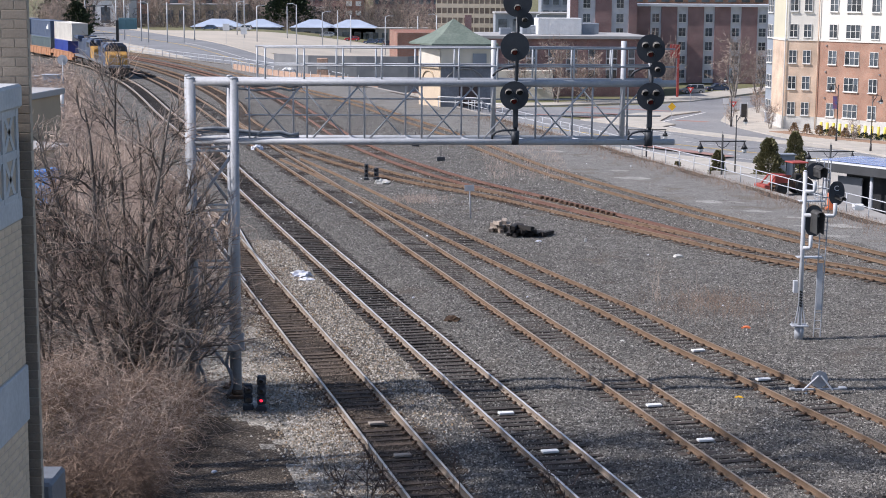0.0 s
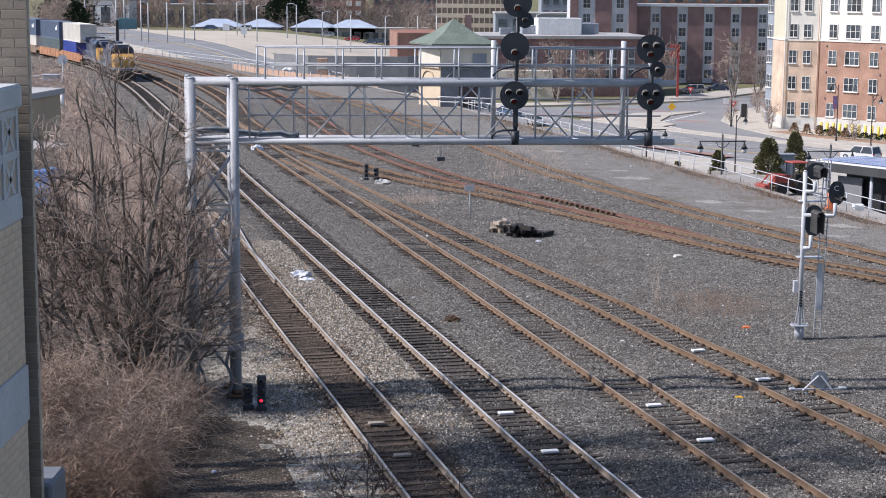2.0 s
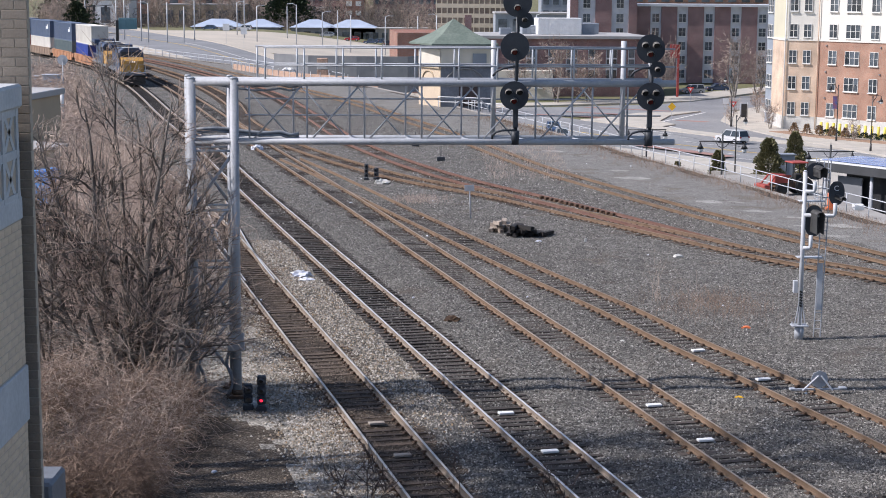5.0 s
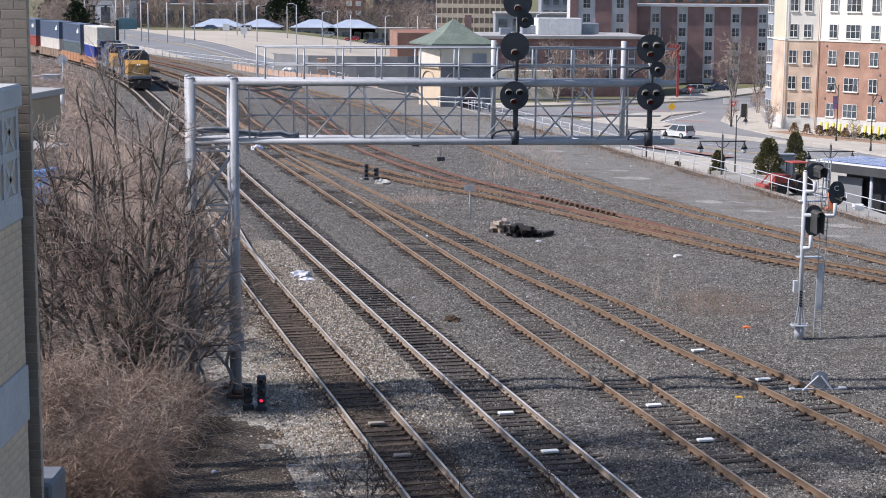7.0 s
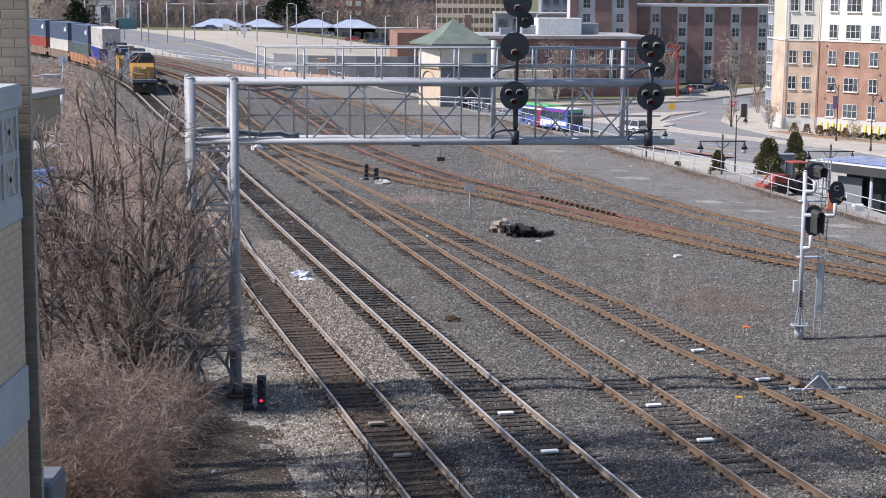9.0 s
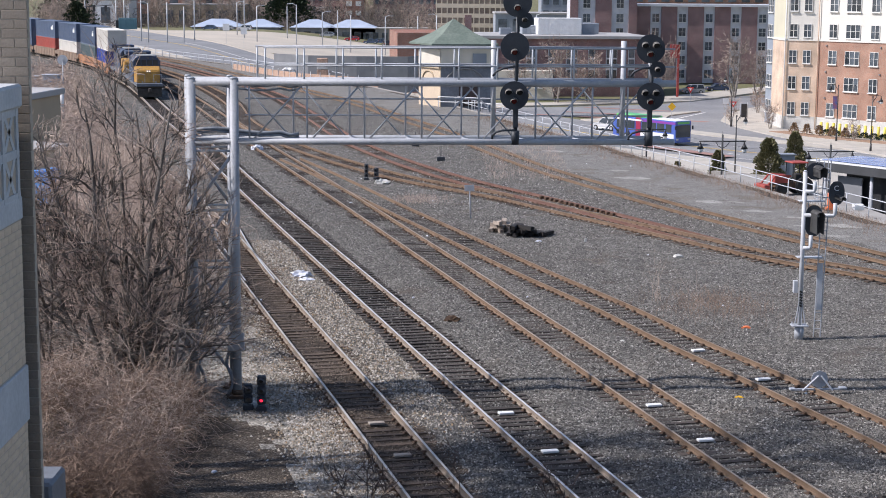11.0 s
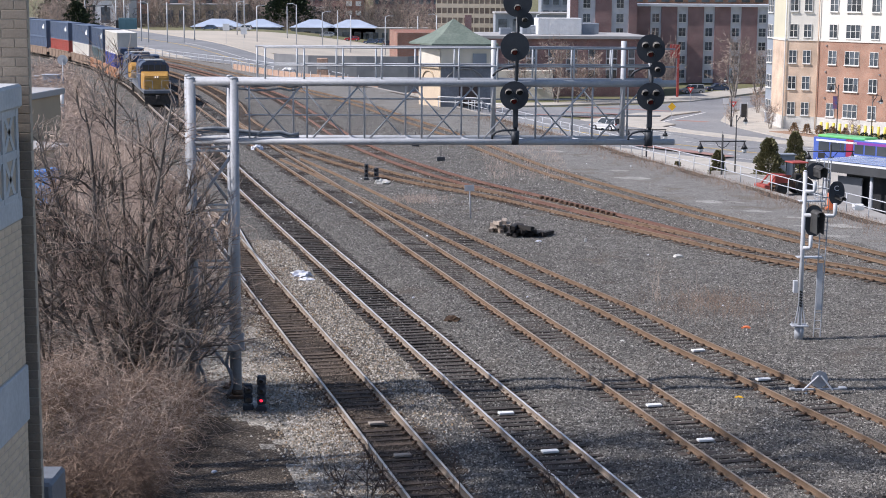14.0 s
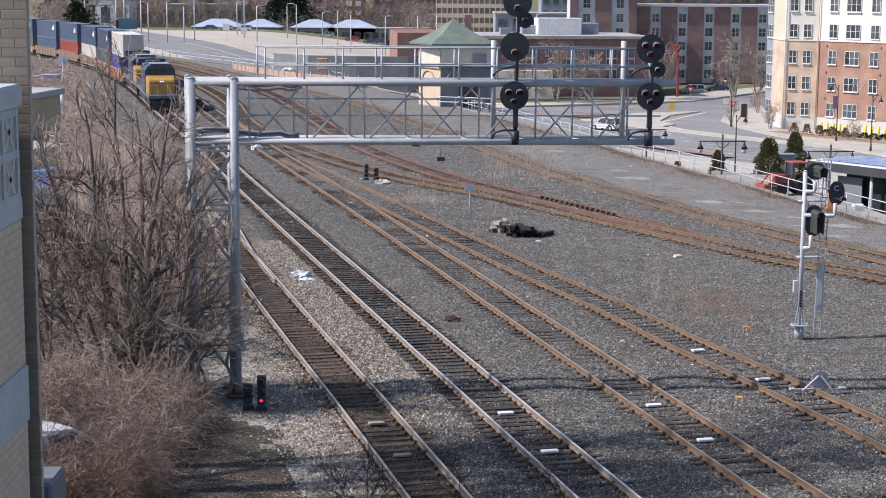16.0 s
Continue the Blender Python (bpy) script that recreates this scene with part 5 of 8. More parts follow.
def low_block():
    b = thing("low_brick_building", Matrix(), "long low brick building with a flat grey roof", "building")
    m, L = wall_frame((-8.2, 296), (36, 300))
    bm = B()
    box(bm, (L / 2, 12, (4.0 + S) / 2 - 0.5), (L, 24, 4.0 - S + 1))
    o = part("wall", bm, M["brick_dark"], b)
    o.matrix_basis = m
    bm = B()
    box(bm, (4.2, 11.9, -0.9), (8.6, 24.2, 11.2))
    o = part("tall_wing", bm, M["brick_red"], b)
    o.matrix_basis = m
    for i in range(9):
        x = 13 + i * 3.6
        bm = B()
        box(bm, (x, -0.08, -0.2), (2.0 if i % 2 else 1.2, 0.3, 5.2))
        o = part("window_bay", bm, M["frame_grey"], b)
        o.matrix_basis = m
        for z in (-2.5, -0.6, 1.2):
            bm = B()
            box(bm, (x, -0.26, z), ((2.0 if i % 2 else 1.2) - 0.2, 0.06, 1.5))
            p = part("pane", bm, GLASS_DAY, o)
    bm = B()
    box(bm, (L / 2 + 4, 11.8, 4.02), (L - 6, 25.4, 0.5))
    o = part("roof", bm, M["roof_flat"], b, "pale flat roof with overhang")
    o.matrix_basis = m
    for x, y, w, d, h in ((25, 12, 3, 3, 1.6), (30, 10, 8, 5, 3.0), (36, 14, 4, 4, 2.0), (20, 8, 2, 2, 1.2)):
        bm = B()
        box(bm, (x, y, 4.26 + h / 2), (w, d, h), bevel=0.05)
        for i in range(4):
            box(bm, (x - w / 2 + w * (i + 0.5) / 4, y - d / 2 - 0.03, 4.0 + h * 0.55), (w / 5, 0.05, h * 0.5))
        o = part("roof_plant", bm, M["white"] if w > 5 else M["panel_grey"], b, "rooftop ventilation unit")
        o.matrix_basis = m
    # stone lower front with one window
    wall_panel("stone_front", b, (8, 292), (19, 292), S, -1.6, "stucco_white", 3.0)
    kit = window_meshes(1.5, 1.6, 2, M["frame_white"], GLASS_DAY)
    m2, _ = wall_frame((8, 292), (19, 292))
    for x in (3.5, 8.5):
        add_window(b, m2 @ Matrix.Translation((x, -0.04, -4.6)), kit)


low_block()


def signal_tower():
    b = thing("signal_tower", pose(0, 0, GROUND_Z), "old stone signal tower with pale bands, sunlit flank coloured cream, green hipped roof", "building")
    A, C, D, E_ = (-0.35, 182), (5.1, 182.6), (4.6, 187.6), (-2.75, 186.2)
    ol = [A, C, D, E_]
    bm = B()
    prism(bm, ol, -0.3, 6.75)
    part("wall", bm, M["stone_grey"], b, "grey stone walls")
    # flank coloured cream for the sun on that side, and white upper band
    wall_panel("lit_side_panel", b, E_, A, 0.0, 6.3, "stucco", 0.1, 0.08)
    wall_panel("side_band", b, E_, A, 4.35, 6.2, "stucco_white", 0.1, 0.13)
    wall_panel("front_band", b, A, C, 4.6, 6.4, "stucco_white", 0.1, 0.1)
    wall_panel("ledge", b, E_, A, 4.15, 4.35, "tan_wall", 0.2, 0.28)
    wall_panel("ledge", b, A, C, 4.3, 4.5, "stone_grey", 0.2, 0.22)
    # arches
    for a, c, x0, w, zc, col in ((A, C, 2.6, 2.1, 2.5, "far_wall"), (E_, A, 2.2, 1.3, 2.8, "tan_wall")):
        m, L = wall_frame(a, c)
        bm = B()
        pts = [(x0 + w * math.cos(t), zc + w * 0.8 * math.sin(t)) for t in np.linspace(0, math.pi, 15)]
        pipe(bm, [(x, -0.12, z) for x, z in pts], 0.09, 6)
        o = part("arch", bm, M[col], b)
        o.matrix_basis = m
    m, L = wall_frame(A, C)
    bm = B()
    box(bm, (3.0, -0.06, 1.2), (2.0, 0.2, 2.3), bevel=0.02)
    o = part("door", bm, M["door_brown"], b, "dark brown door")
    o.matrix_basis = m
    bm = B()
    box(bm, (4.2, -0.2, 5.2), (1.5, 0.06, 1.2))
    o = part("notice_board", bm, M["panel_grey"], b)
    o.matrix_basis = m
    # roof
    cx, cy = 1.0, 184.6
    ev = [(A[0] - 1.0, A[1] - 1.1), (C[0] + 0.8, C[1] - 1.0), (D[0] + 0.8, D[1] + 1.0), (E_[0] - 1.2, E_[1] + 0.6)]
    bm = B()
    lo = [bm.verts.new((x, y, 6.85)) for x, y in ev]
    md = [bm.verts.new((cx + (x - cx) * 0.48, cy + (y - cy) * 0.48, 7.95)) for x, y in ev]
    ap = bm.verts.new((cx, cy, 9.5))
    bt = [bm.verts.new((x, y, 6.68)) for x, y in ev]
    for i in range(4):
        j = (i + 1) % 4
        bm.faces.new((lo[i], lo[j], md[j], md[i]))
        bm.faces.new((md[i], md[j], ap))
        bm.faces.new((bt[i], bt[j], lo[j], lo[i]))
    bm.faces.new(bt[::-1])
    part("roof", bm, M["roof_green"], b, "green shingled hipped roof with flared eaves")
    bm = B()
    box(bm, (2.6, 185.6, 8.6), (0.75, 0.75, 2.6), bevel=0.03)
    part("chimney", bm, M["brick_dark"], b, "dark brick chimney")


M["door_brown"] = mat("dark_door", (0.05, 0.032, 0.028), (0.07, 0.045, 0.04), 2, 0.6)
signal_tower()
M["tractor_dull"] = mat("dull_red_panel", (0.36, 0.05, 0.045), (0.3, 0.045, 0.04), 1, 0.6)
red = thing("red_portal", pose(41.6, 298, S), "bright red panelled portal beside the brick building", "portal")
bm = B()
box(bm, (0, 0, 4.7), (0.4, 0.4, 9.4), bevel=0.03)
box(bm, (-0.75, 0, 8.2), (1.5, 0.4, 2.4), bevel=0.03)
part("panel", bm, M["tractor_dull"], red)
ramp = thing("ramp_railing", Matrix(), "white pipe railing of the ramp by the signal tower", "railing")
rp = [(-0.6, 180.3), (1.2, 179.6), (3.0, 178.8), (5.0, 177.8), (7.2, 176.4)]
for i, (x, y) in enumerate(rp):
    bm = B()
    tube(bm, (x, y, GROUND_Z), (x, y, 1.0), 0.05, n=6)
    part("post", bm, M["white"], ramp)
    if i:
        for z in (0.45, 0.98):
            bm = B()
            tube(bm, (*rp[i - 1], z), (x, y, z), 0.045, n=6)
            part("rail", bm, M["white"], ramp)


def far_building(name, x, y, w, d, z0, z1, material, label, floors=0, cols=0, roof=None, win=None, rz=0.0):
    """A distant building with its rows of windows."""
    b = thing(name, pose(x, y, 0, 0, 0, rz), label, "building", "distant buildings")
    bm = B()
    box(bm, (0, d / 2, (z0 + z1) / 2), (w, d, z1 - z0))
    part("wall", bm, M[material], b)
    bm = B()
    if roof:
        rise, col = roof
        a = [bm.verts.new((sx * (w / 2 + 0.6), sy, z1)) for sx, sy in ((-1, -0.6), (1, -0.6), (1, d + 0.6), (-1, d + 0.6))]
        r = [bm.verts.new((sx * max(0.0, w / 2 - d / 2), d / 2, z1 + rise)) for sx in (-1, 1)]
        for f in ((a[0], a[1], r[1], r[0]), (a[2], a[3], r[0], r[1]), (a[1], a[2], r[1]), (a[3], a[0], r[0]), (a[3], a[2], a[1], a[0])):
            bm.faces.new(f)
        bmesh.ops.remove_doubles(bm, verts=bm.verts[:], dist=0.001)
        part("roof", bm, M[col], b)
    else:
        box(bm, (0, d / 2, z1 + 0.2), (w + 0.5, d + 0.5, 0.4))
        part("roof", bm, M["roof_flat"], b)
    if floors:
        fh, cw = (z1 - z0) / floors, w / cols
        bm = B()
        box(bm, (0, -0.02, 0), (cw * 0.6, 0.16, fh * 0.5))
        me = bpy.data.meshes.new("window")
        bm.to_mesh(me)
        bm.free()
        me.materials.append(win or GLASS_DAY)
        for k in range(floors):
            for i in range(cols):
                shared("window", me, b, Matrix.Translation((-w / 2 + cw * (i + 0.5), 0, z0 + fh * (k + 0.55))))
    return b


for x, w in ((-76, 16), (-62, 13), (-44, 14), (-31, 15)):
    far_building("bungalow", x * 0.955, 536, w, 11, -6.5, -0.3, "far_wall", "low grey house with pale blue hipped roof", 1, 4, (2.5, "far_blue"))
far_building("covered_walk", -17.5, 536, 24, 10, -6.5, -0.6, "far_wall", "low building with pale blue flat roof", 1, 8)
far_building("brick_tower_block", -34.0, 630, 7, 14, -6, 22, "brick_red", "tall red brick block with pale window bays", 8, 2, win=M["frame_white"])
far_building("brick_mill", -14.5, 640, 25, 20, -6, 20, "brick_dark", "long dark brick mill with rows of windows", 7, 9)
far_building("brick_mill", -47, 640, 22, 20, -6, 10, "brick_dark", "dark brick building with rows of windows", 4, 7)
far_building("brick_mill", -82, 650, 40, 20, -4, 9, "brick_red", "far red brick building behind trees", 3, 9)
def office_block():
    b = thing("office_block", pose(10.5, 520, 0), "beige office block with long bands of windows", "building")
    bm = B()
    box(bm, (0, 0, 6.5), (26, 18, 25))
    part("glazed_core", bm, M["office_glass"], b, "long dark window bands")
    for k in range(9):
        bm = B()
        box(bm, (0, 0, -4.6 + k * 2.95), (26.5, 18.5, 1.25))
        part("spandrel", bm, M["office_cream"], b)
    for i in range(17):
        bm = B()
        box(bm, (-13 + i * 1.625, -9.12, 6.5), (0.28, 0.3, 25))
        part("mullion", bm, M["office_cream"], b)
    bm = B()
    box(bm, (0, 0, 19.4), (26.8, 18.8, 0.8))
    part("roof", bm, M["office_cream"], b)


M["office_glass"] = mat("brown_office_glass", (0.20, 0.155, 0.125), (0.28, 0.225, 0.185), 0.4, 0.3)
office_block()
far_building("grey_office", 39, 470, 24, 16, -6, 17, "panel_grey", "grey office block behind the low building", 7, 9)
far_building("grey_hall", 24, 430, 22, 20, -6, 6.0, "panel_grey", "grey flat-roofed hall behind the low building", 2, 6)
far_building("white_shop", -118, 560, 26, 14, -3, 7.5, "white", "white shop with a flat roof", 1, 5)
far_building("red_shop", -104, 600, 30, 14, -3, 11, "brick_red", "shop with red roof band", 2, 6)
far_building("tan_warehouse", -84, 585, 28, 16, -3, 6.0, "tan_wall", "tan warehouse behind trees", 1, 6)
far_building("long_shed", -66, 640, 44, 14, -3, 4.5, "tan_wall", "long low tan shed behind the lot", 1, 12)
far_building("brick_row", 70, 420, 60, 20, -6, 12, "brick_red", "red brick buildings behind the blocks", 5, 18)
def tan_house():
    h = thing("small_house", pose(-32.2, 119.0, GROUND_Z, 0, 0, -6), "tan flat-roofed house with a white end wall behind the tree", "building")
    bm = B()
    box(bm, (0, 0, 2.4), (7.6, 7.0, 5.2))
    part("wall", bm, M["tan_wall"], h)
    bm = B()
    box(bm, (0, 0, 5.2), (8.2, 7.6, 0.45), bevel=0.05)
    part("roof", bm, M["roof_flat"], h, "grey flat roof with a broad edge")
    bm = B()
    box(bm, (3.45, -3.56, 2.1), (0.85, 0.2, 4.4), bevel=0.02)
    part("end_wall", bm, M["stucco_white"], h, "white end wall")
    bm = B()
    extrude_profile(bm, [(-5.4, 1.75), (-3.5, 2.75), (-3.5, 2.95), (-5.5, 1.9)], -3.8, 2.7)
    part("porch_roof", bm, M["roof_flat"], h, "pale sloping porch roof")
    for x in (-2.2, 0.6):
        bm = B()
        box(bm, (x, -3.53, 3.6), (1.3, 0.12, 0.9), bevel=0.02)
        part("window", bm, M["glass"], h)
    bm = B()
    box(bm, (-0.6, -2.2, 6.0), (0.8, 0.8, 1.4), bevel=0.05)
    part("roof_vent", bm, M["panel_grey"], h, "pale metal roof vent")


tan_house()
# ---- street furniture and vehicles ----
def railing():
    r = thing("guard_railing", Matrix(), "long pale galvanised pipe railing along the yard's edge", "railing")
    ys = list(np.arange(82, 186, 2.45))
    for i, y in enumerate(ys):
        x = EDGE.at(y) - 0.05
        bm = B()
        tube(bm, (x, y, GROUND_Z), (x, y, 0.95), 0.034, n=8)
        part("post", bm, M["galv_bright"], r)
        if i + 1 < len(ys):
            x2, y2 = EDGE.at(ys[i + 1]) - 0.05, ys[i + 1]
            for z in (0.93, 0.4):
                bm = B()
                tube(bm, (x, y, z), (x2, y2, z), 0.03, n=8)
                part("rail", bm, M["galv_bright"], r)


railing()


def street_lamp(x, y, z, h, arm, name="street_lamp", rz=0.0):
    t = thing(name, pose(x, y, z, 0, 0, rz), "black cast-iron street lamp with a bell-shaped lantern", "street lamp", "street lamps")
    bm = B()
    tube(bm, (0, 0, -0.2), (0, 0, 0.9), 0.16, 0.10, 10)
    tube(bm, (0, 0, 0.9), (0, 0, h), 0.075, 0.055, 10)
    ball(bm, (0, 0, h + 0.05), 0.1, u=8, v=6)
    part("pole", bm, M["blacksatin"], t)
    bm = B()
    pts = [(0, 0, h - 0.6)] + [(arm * math.sin(a) * 0.5, 0, h - 0.6 + 0.8 * math.sin(a)) for a in np.linspace(0.2, 1.5, 6)] + [(arm, 0, h + 0.15), (arm, 0, h - 0.1)]
    pipe(bm, pts, 0.04, 6)
    part("arm", bm, M["blacksatin"], t)
    lantern(t, (arm, 0, h - 0.15))
    return t


def lantern(t, p):
    bm = B()
    tube(bm, (p[0], p[1], p[2] - 0.35), (p[0], p[1], p[2]), 0.27, 0.08, 12)
    tube(bm, p, (p[0], p[1], p[2] + 0.15), 0.08, 0.04, 8)
    cap = part("lantern", bm, M["blacksatin"], t)
    bm = B()
    ball(bm, (p[0], p[1], p[2] - 0.45), 0.2, (1, 1, 1.15), 10, 7)
    part("globe", bm, M["globe"], cap)


M["globe"] = mat("frosted_globe", (0.75, 0.75, 0.74), (0.68, 0.68, 0.67), 3, 0.25)
M["banner"] = mat("blue_banner", (0.10, 0.14, 0.35), (0.35, 0.12, 0.15), 2.5, 0.8)
for x, y, h, s in ((50.0, 212, 7.0, -1), (51.1, 199, 6.4, 1), (40.6, 235.6, 6.9, -1)):
    L = street_lamp(x, y, S + 0.16, h, 1.0 * s)
    if h == 7.0:
        bm = B()
        box(bm, (-0.35, 0, 4.9), (0.55, 0.03, 1.6))
        part("banner", bm, M["banner"], L, "coloured street banner")


def twin_lamp(x, y, z, h):
    t = thing("twin_street_lamp", pose(x, y, z), "black twin-armed street lamp behind the railing", "street lamp", "twin lamps")
    bm = B()
    tube(bm, (0, 0, -0.1), (0, 0, h + 0.5), 0.09, 0.07, 10)
    tube(bm, (0, 0, h + 0.5), (0, 0, h + 0.8), 0.03, 0.005, 6)
    part("pole", bm, M["blacksatin"], t)
    bm = B()
    tube(bm, (-1.75, 0, h), (1.75, 0, h + 0.02), 0.045, n=8)
    for s in (-1, 1):
        pipe(bm, [(s * 0.05, 0, h - 0.5), (s * 0.3, 0, h - 0.35), (s * 0.55, 0, h)], 0.025, 6)
        tube(bm, (s * 1.65, 0, h), (s * 1.65, 0, h - 0.2), 0.03, n=6)
    part("cross_arm", bm, M["blacksatin"], t)
    for s in (-1, 1):
        lantern(t, (s * 1.65, 0, h - 0.2))


twin_lamp(20.95, 125.0, -6.5, 7.85)
twin_lamp(29.1, 125.0, -6.5, 7.15)
twin_lamp(18.3, 150.0, -6.5, 6.6)
street_lamp(29.5, 168.0, S, 6.5, 0.9)


def post_sign(x, y, z, h, shape, size, material, label, lean=0.0, name="road_sign"):
    t = thing(name, pose(x, y, z, 0, lean), label, "road sign", "road signs")
    bm = B()
    tube(bm, (0, 0, -0.2), (0, 0, h), 0.035, n=6)
    part("post", bm, M["galv"], t)
    bm = B()
    if shape == "tri":
        ol = [(0, -size), (size, size * 0.7), (-size, size * 0.7)]
    elif shape == "diamond":
        ol = [(0, -size), (size, 0), (0, size), (-size, 0)]
    else:
        ol = [(-size, -size), (size, -size), (size, size), (-size, size)]
    m = Matrix.Translation((0, -0.05, h - size * 0.3)) @ Matrix.Rotation(math.pi / 2, 4, "X")
    prism(bm, ol, 0, 0.02, m=m)
    if shape == "tri":
        prism(bm, [(a * 0.45, b * 0.45 + 0.02) for a, b in ol], 0.021, 0.028, 1, m)
    part("sign_plate", bm, [material, M["white"]], t)


post_sign(33.0, 262, S, 3.0, "tri", 0.55, M["red_sign"], "red and white yield sign on a thin post")
post_sign(39.5, 268, S, 3.4, "tri", 0.55, M["red_sign"], "red and white yield sign on a thin post")
post_sign(40.9, 236, S, 3.3, "tri", 0.5, M["red_sign"], "red and white yield sign on a thin post")
post_sign(33.6, 246, S, 2.2, "diamond", 0.62, M["yellow_sign"], "amber diamond warning sign at the island's tip")
post_sign(40.0, 237, S, 3.6, "square", 0.4, M["white"], "small white sign on a lamp post")
post_sign(-52, 400, -1.2, 4.4, "square", 0.8, M["white"], "small white road sign by the avenue")
post_sign(-46, 385, -1.4, 4.0, "square", 0.7, M["white"], "small white road sign by the avenue")

M["green_board"] = mat("blue_green_board", (0.10, 0.20, 0.24), (0.13, 0.25, 0.29), 0.8, 0.6)
bb = thing("roadside_board", pose(-64.6, 330, -0.9), "blue-green board on a tall dark post", "sign board")
bm = B()
box(bm, (0.35, 0, 2.5), (0.55, 0.4, 8.5), bevel=0.03)
part("post", bm, M["blacksatin"], bb)
bm = B()
box(bm, (2.4, 0, 6.1), (3.6, 0.35, 2.2), bevel=0.05)
bd = part("board", bm, M["green_board"], bb)
bm = B()
for i in range(7):
    box(bm, (0.9 + i * 0.5, -0.19, 6.1), (0.05, 0.05, 2.0))
part("board_ribs", bm, M["green_board"], bd)


def bollards():
    bm = B()
    tube(bm, (0, 0, 0), (0, 0, 1.55), 0.2, n=12)
    ball(bm, (0, 0, 1.55), 0.2, (1, 1, 0.5), 12, 6)
    me = bpy.data.meshes.new("bollard")
    bm.to_mesh(me)
    bm.free()
    me.materials.append(M["bollard_yellow"])
    for i in range(14):
        u = i / 13
        ob = new("bollard", me)
        ob.matrix_basis = pose(50.4 + 8.4 * u, 222.6 - 10.4 * u, S + 0.1)
        tagged(ob, "yellow-painted steel bollard before the block", "bollard", "yellow bollards")


bollards()

sh = thing("bus_stop_panel", pose(44.6, 248.0, S + 0.16), "dark bus stop panel on the pavement", "bus stop")
bm = B()
box(bm, (0, 0, 1.2), (0.8, 0.35, 2.0), bevel=0.04)
part("panel", bm, M["blacksatin"], sh)
bm = B()
for x in (-0.5, 0.5):
    tube(bm, (x, 0, 0), (x, 0, 2.4), 0.06, n=8)
part("posts", bm, M["galv"], sh)


# low station shelter with solar panels
def shelter():
    t = thing("bus_shelter_hall", Matrix(), "low dark shelter with solar panels on a pale roof", "building")
    ux, uy = Vector((0.581, -0.814, 0)), Vector((0.814, 0.581, 0))
    o = Vector((26.0, 118.6, 0))

    def q(u, v):
        p = o + ux * u + uy * v
        return (p.x, p.y)

    bm = B()
    prism(bm, [q(0, 0), q(24, 0), q(24, 5.6), q(0, 5.6)], 0.0, 0.6)
    part("roof_edge", bm, M["panel_dark"], t)
    bm = B()
    prism(bm, [q(0.1, 0.1), q(23.9, 0.1), q(23.9, 5.5), q(0.1, 5.5)], 0.602, 0.67)
    roof = part("roof", bm, M["white"], t, "pale membrane roof")
    bm = B()
    box(bm, (0, 0, 0), (1.6, 1.0, 0.05), bevel=0.01)
    me = bpy.data.meshes.new("solar_panel")
    bm.to_mesh(me)
    bm.free()
    me.materials.append(M["solar"])
    rot = math.atan2(ux.y, ux.x)
    for i in range(13):
        for j in range(4):
            p = o + ux * (1.6 + i * 1.68) + uy * (1.1 + j * 1.08)
            shared("solar_panel", me, roof, Matrix.Translation((p.x, p.y, 0.74)) @ Matrix.Rotation(rot, 4, "Z"))
    # solid black block set back under the roof in place of interior shade
    bm = B()
    prism(bm, [q(2.6, 1.2), q(23, 1.2), q(23, 5.2), q(2.6, 5.2)], -6.5, 0.0)
    part("dark_interior", bm, M["blacksatin"], t, "solid dark block for the shaded interior")
    for i in range(6):
        bm = B()
        x, y = q(1.3 + 4.2 * i, 0.45)
        tube(bm, (x, y, -6.5), (x, y, 0.01), 0.13, n=10)
        part("column", bm, M["galv"], t)
    bm = B()
    prism(bm, [q(2.2, 0.75), q(4.4, 0.75), q(4.4, 0.85), q(2.2, 0.85)], -6.5, -0.3)
    part("mesh_screen", bm, M["tarp_grey"], t)
    # pale wall behind
    wall_panel("rear_wall", t, (20.5, 127.0), (25.6, 122.5), -6.5, -1.1, "concrete_wall", 0.4)


M["panel_dark"] = mat("dark_fascia", (0.045, 0.047, 0.05), (0.06, 0.062, 0.066), 1, 0.6)
M["solar"] = mat("blue_solar_panel", (0.16, 0.22, 0.42), (0.20, 0.26, 0.46), 0.4, 0.2)
shelter()

# grey cabinet, box and orange barrier by the railing
for nm, p, s, col, lb, cat in (("utility_cabinet", (26.9, 131.0, -6.4), (1.4, 1.0, 6.2), "panel_grey", "tall blue-grey utility cabinet by the shrubs", "cabinet"),
                               ("white_box", (24.6, 98.0, GROUND_Z), (0.62, 0.5, 0.36), "white", "small white box by the railing", "box"),
                               ("traffic_barrier", (22.95, 98.0, GROUND_Z), (0.35, 0.4, 1.0), "orange_plastic", "orange plastic traffic barrier by the railing", "barrier")):
    bm = B()
    box(bm, (0, 0, s[2] / 2), s, bevel=0.05)
    if nm == "utility_cabinet":
        box(bm, (0, -0.52, s[2] / 2), (0.04, 0.04, s[2] * 0.9))
        box(bm, (0, 0, s[2] + 0.04), (s[0] + 0.15, s[1] + 0.15, 0.08))
    elif nm == "traffic_barrier":
        box(bm, (0, 0, 0.08), (0.6, 0.5, 0.12))
    ob = link_mesh(nm, bm, M[col])
    ob.matrix_basis = Matrix.Translation(p)
    tagged(ob, lb, cat)


# ---- vehicles ----
def car_paint(name, c):
    return mat(name, c, tuple(v * 0.9 for v in c), 0.8, 0.3, 0.1, coat=0.6)


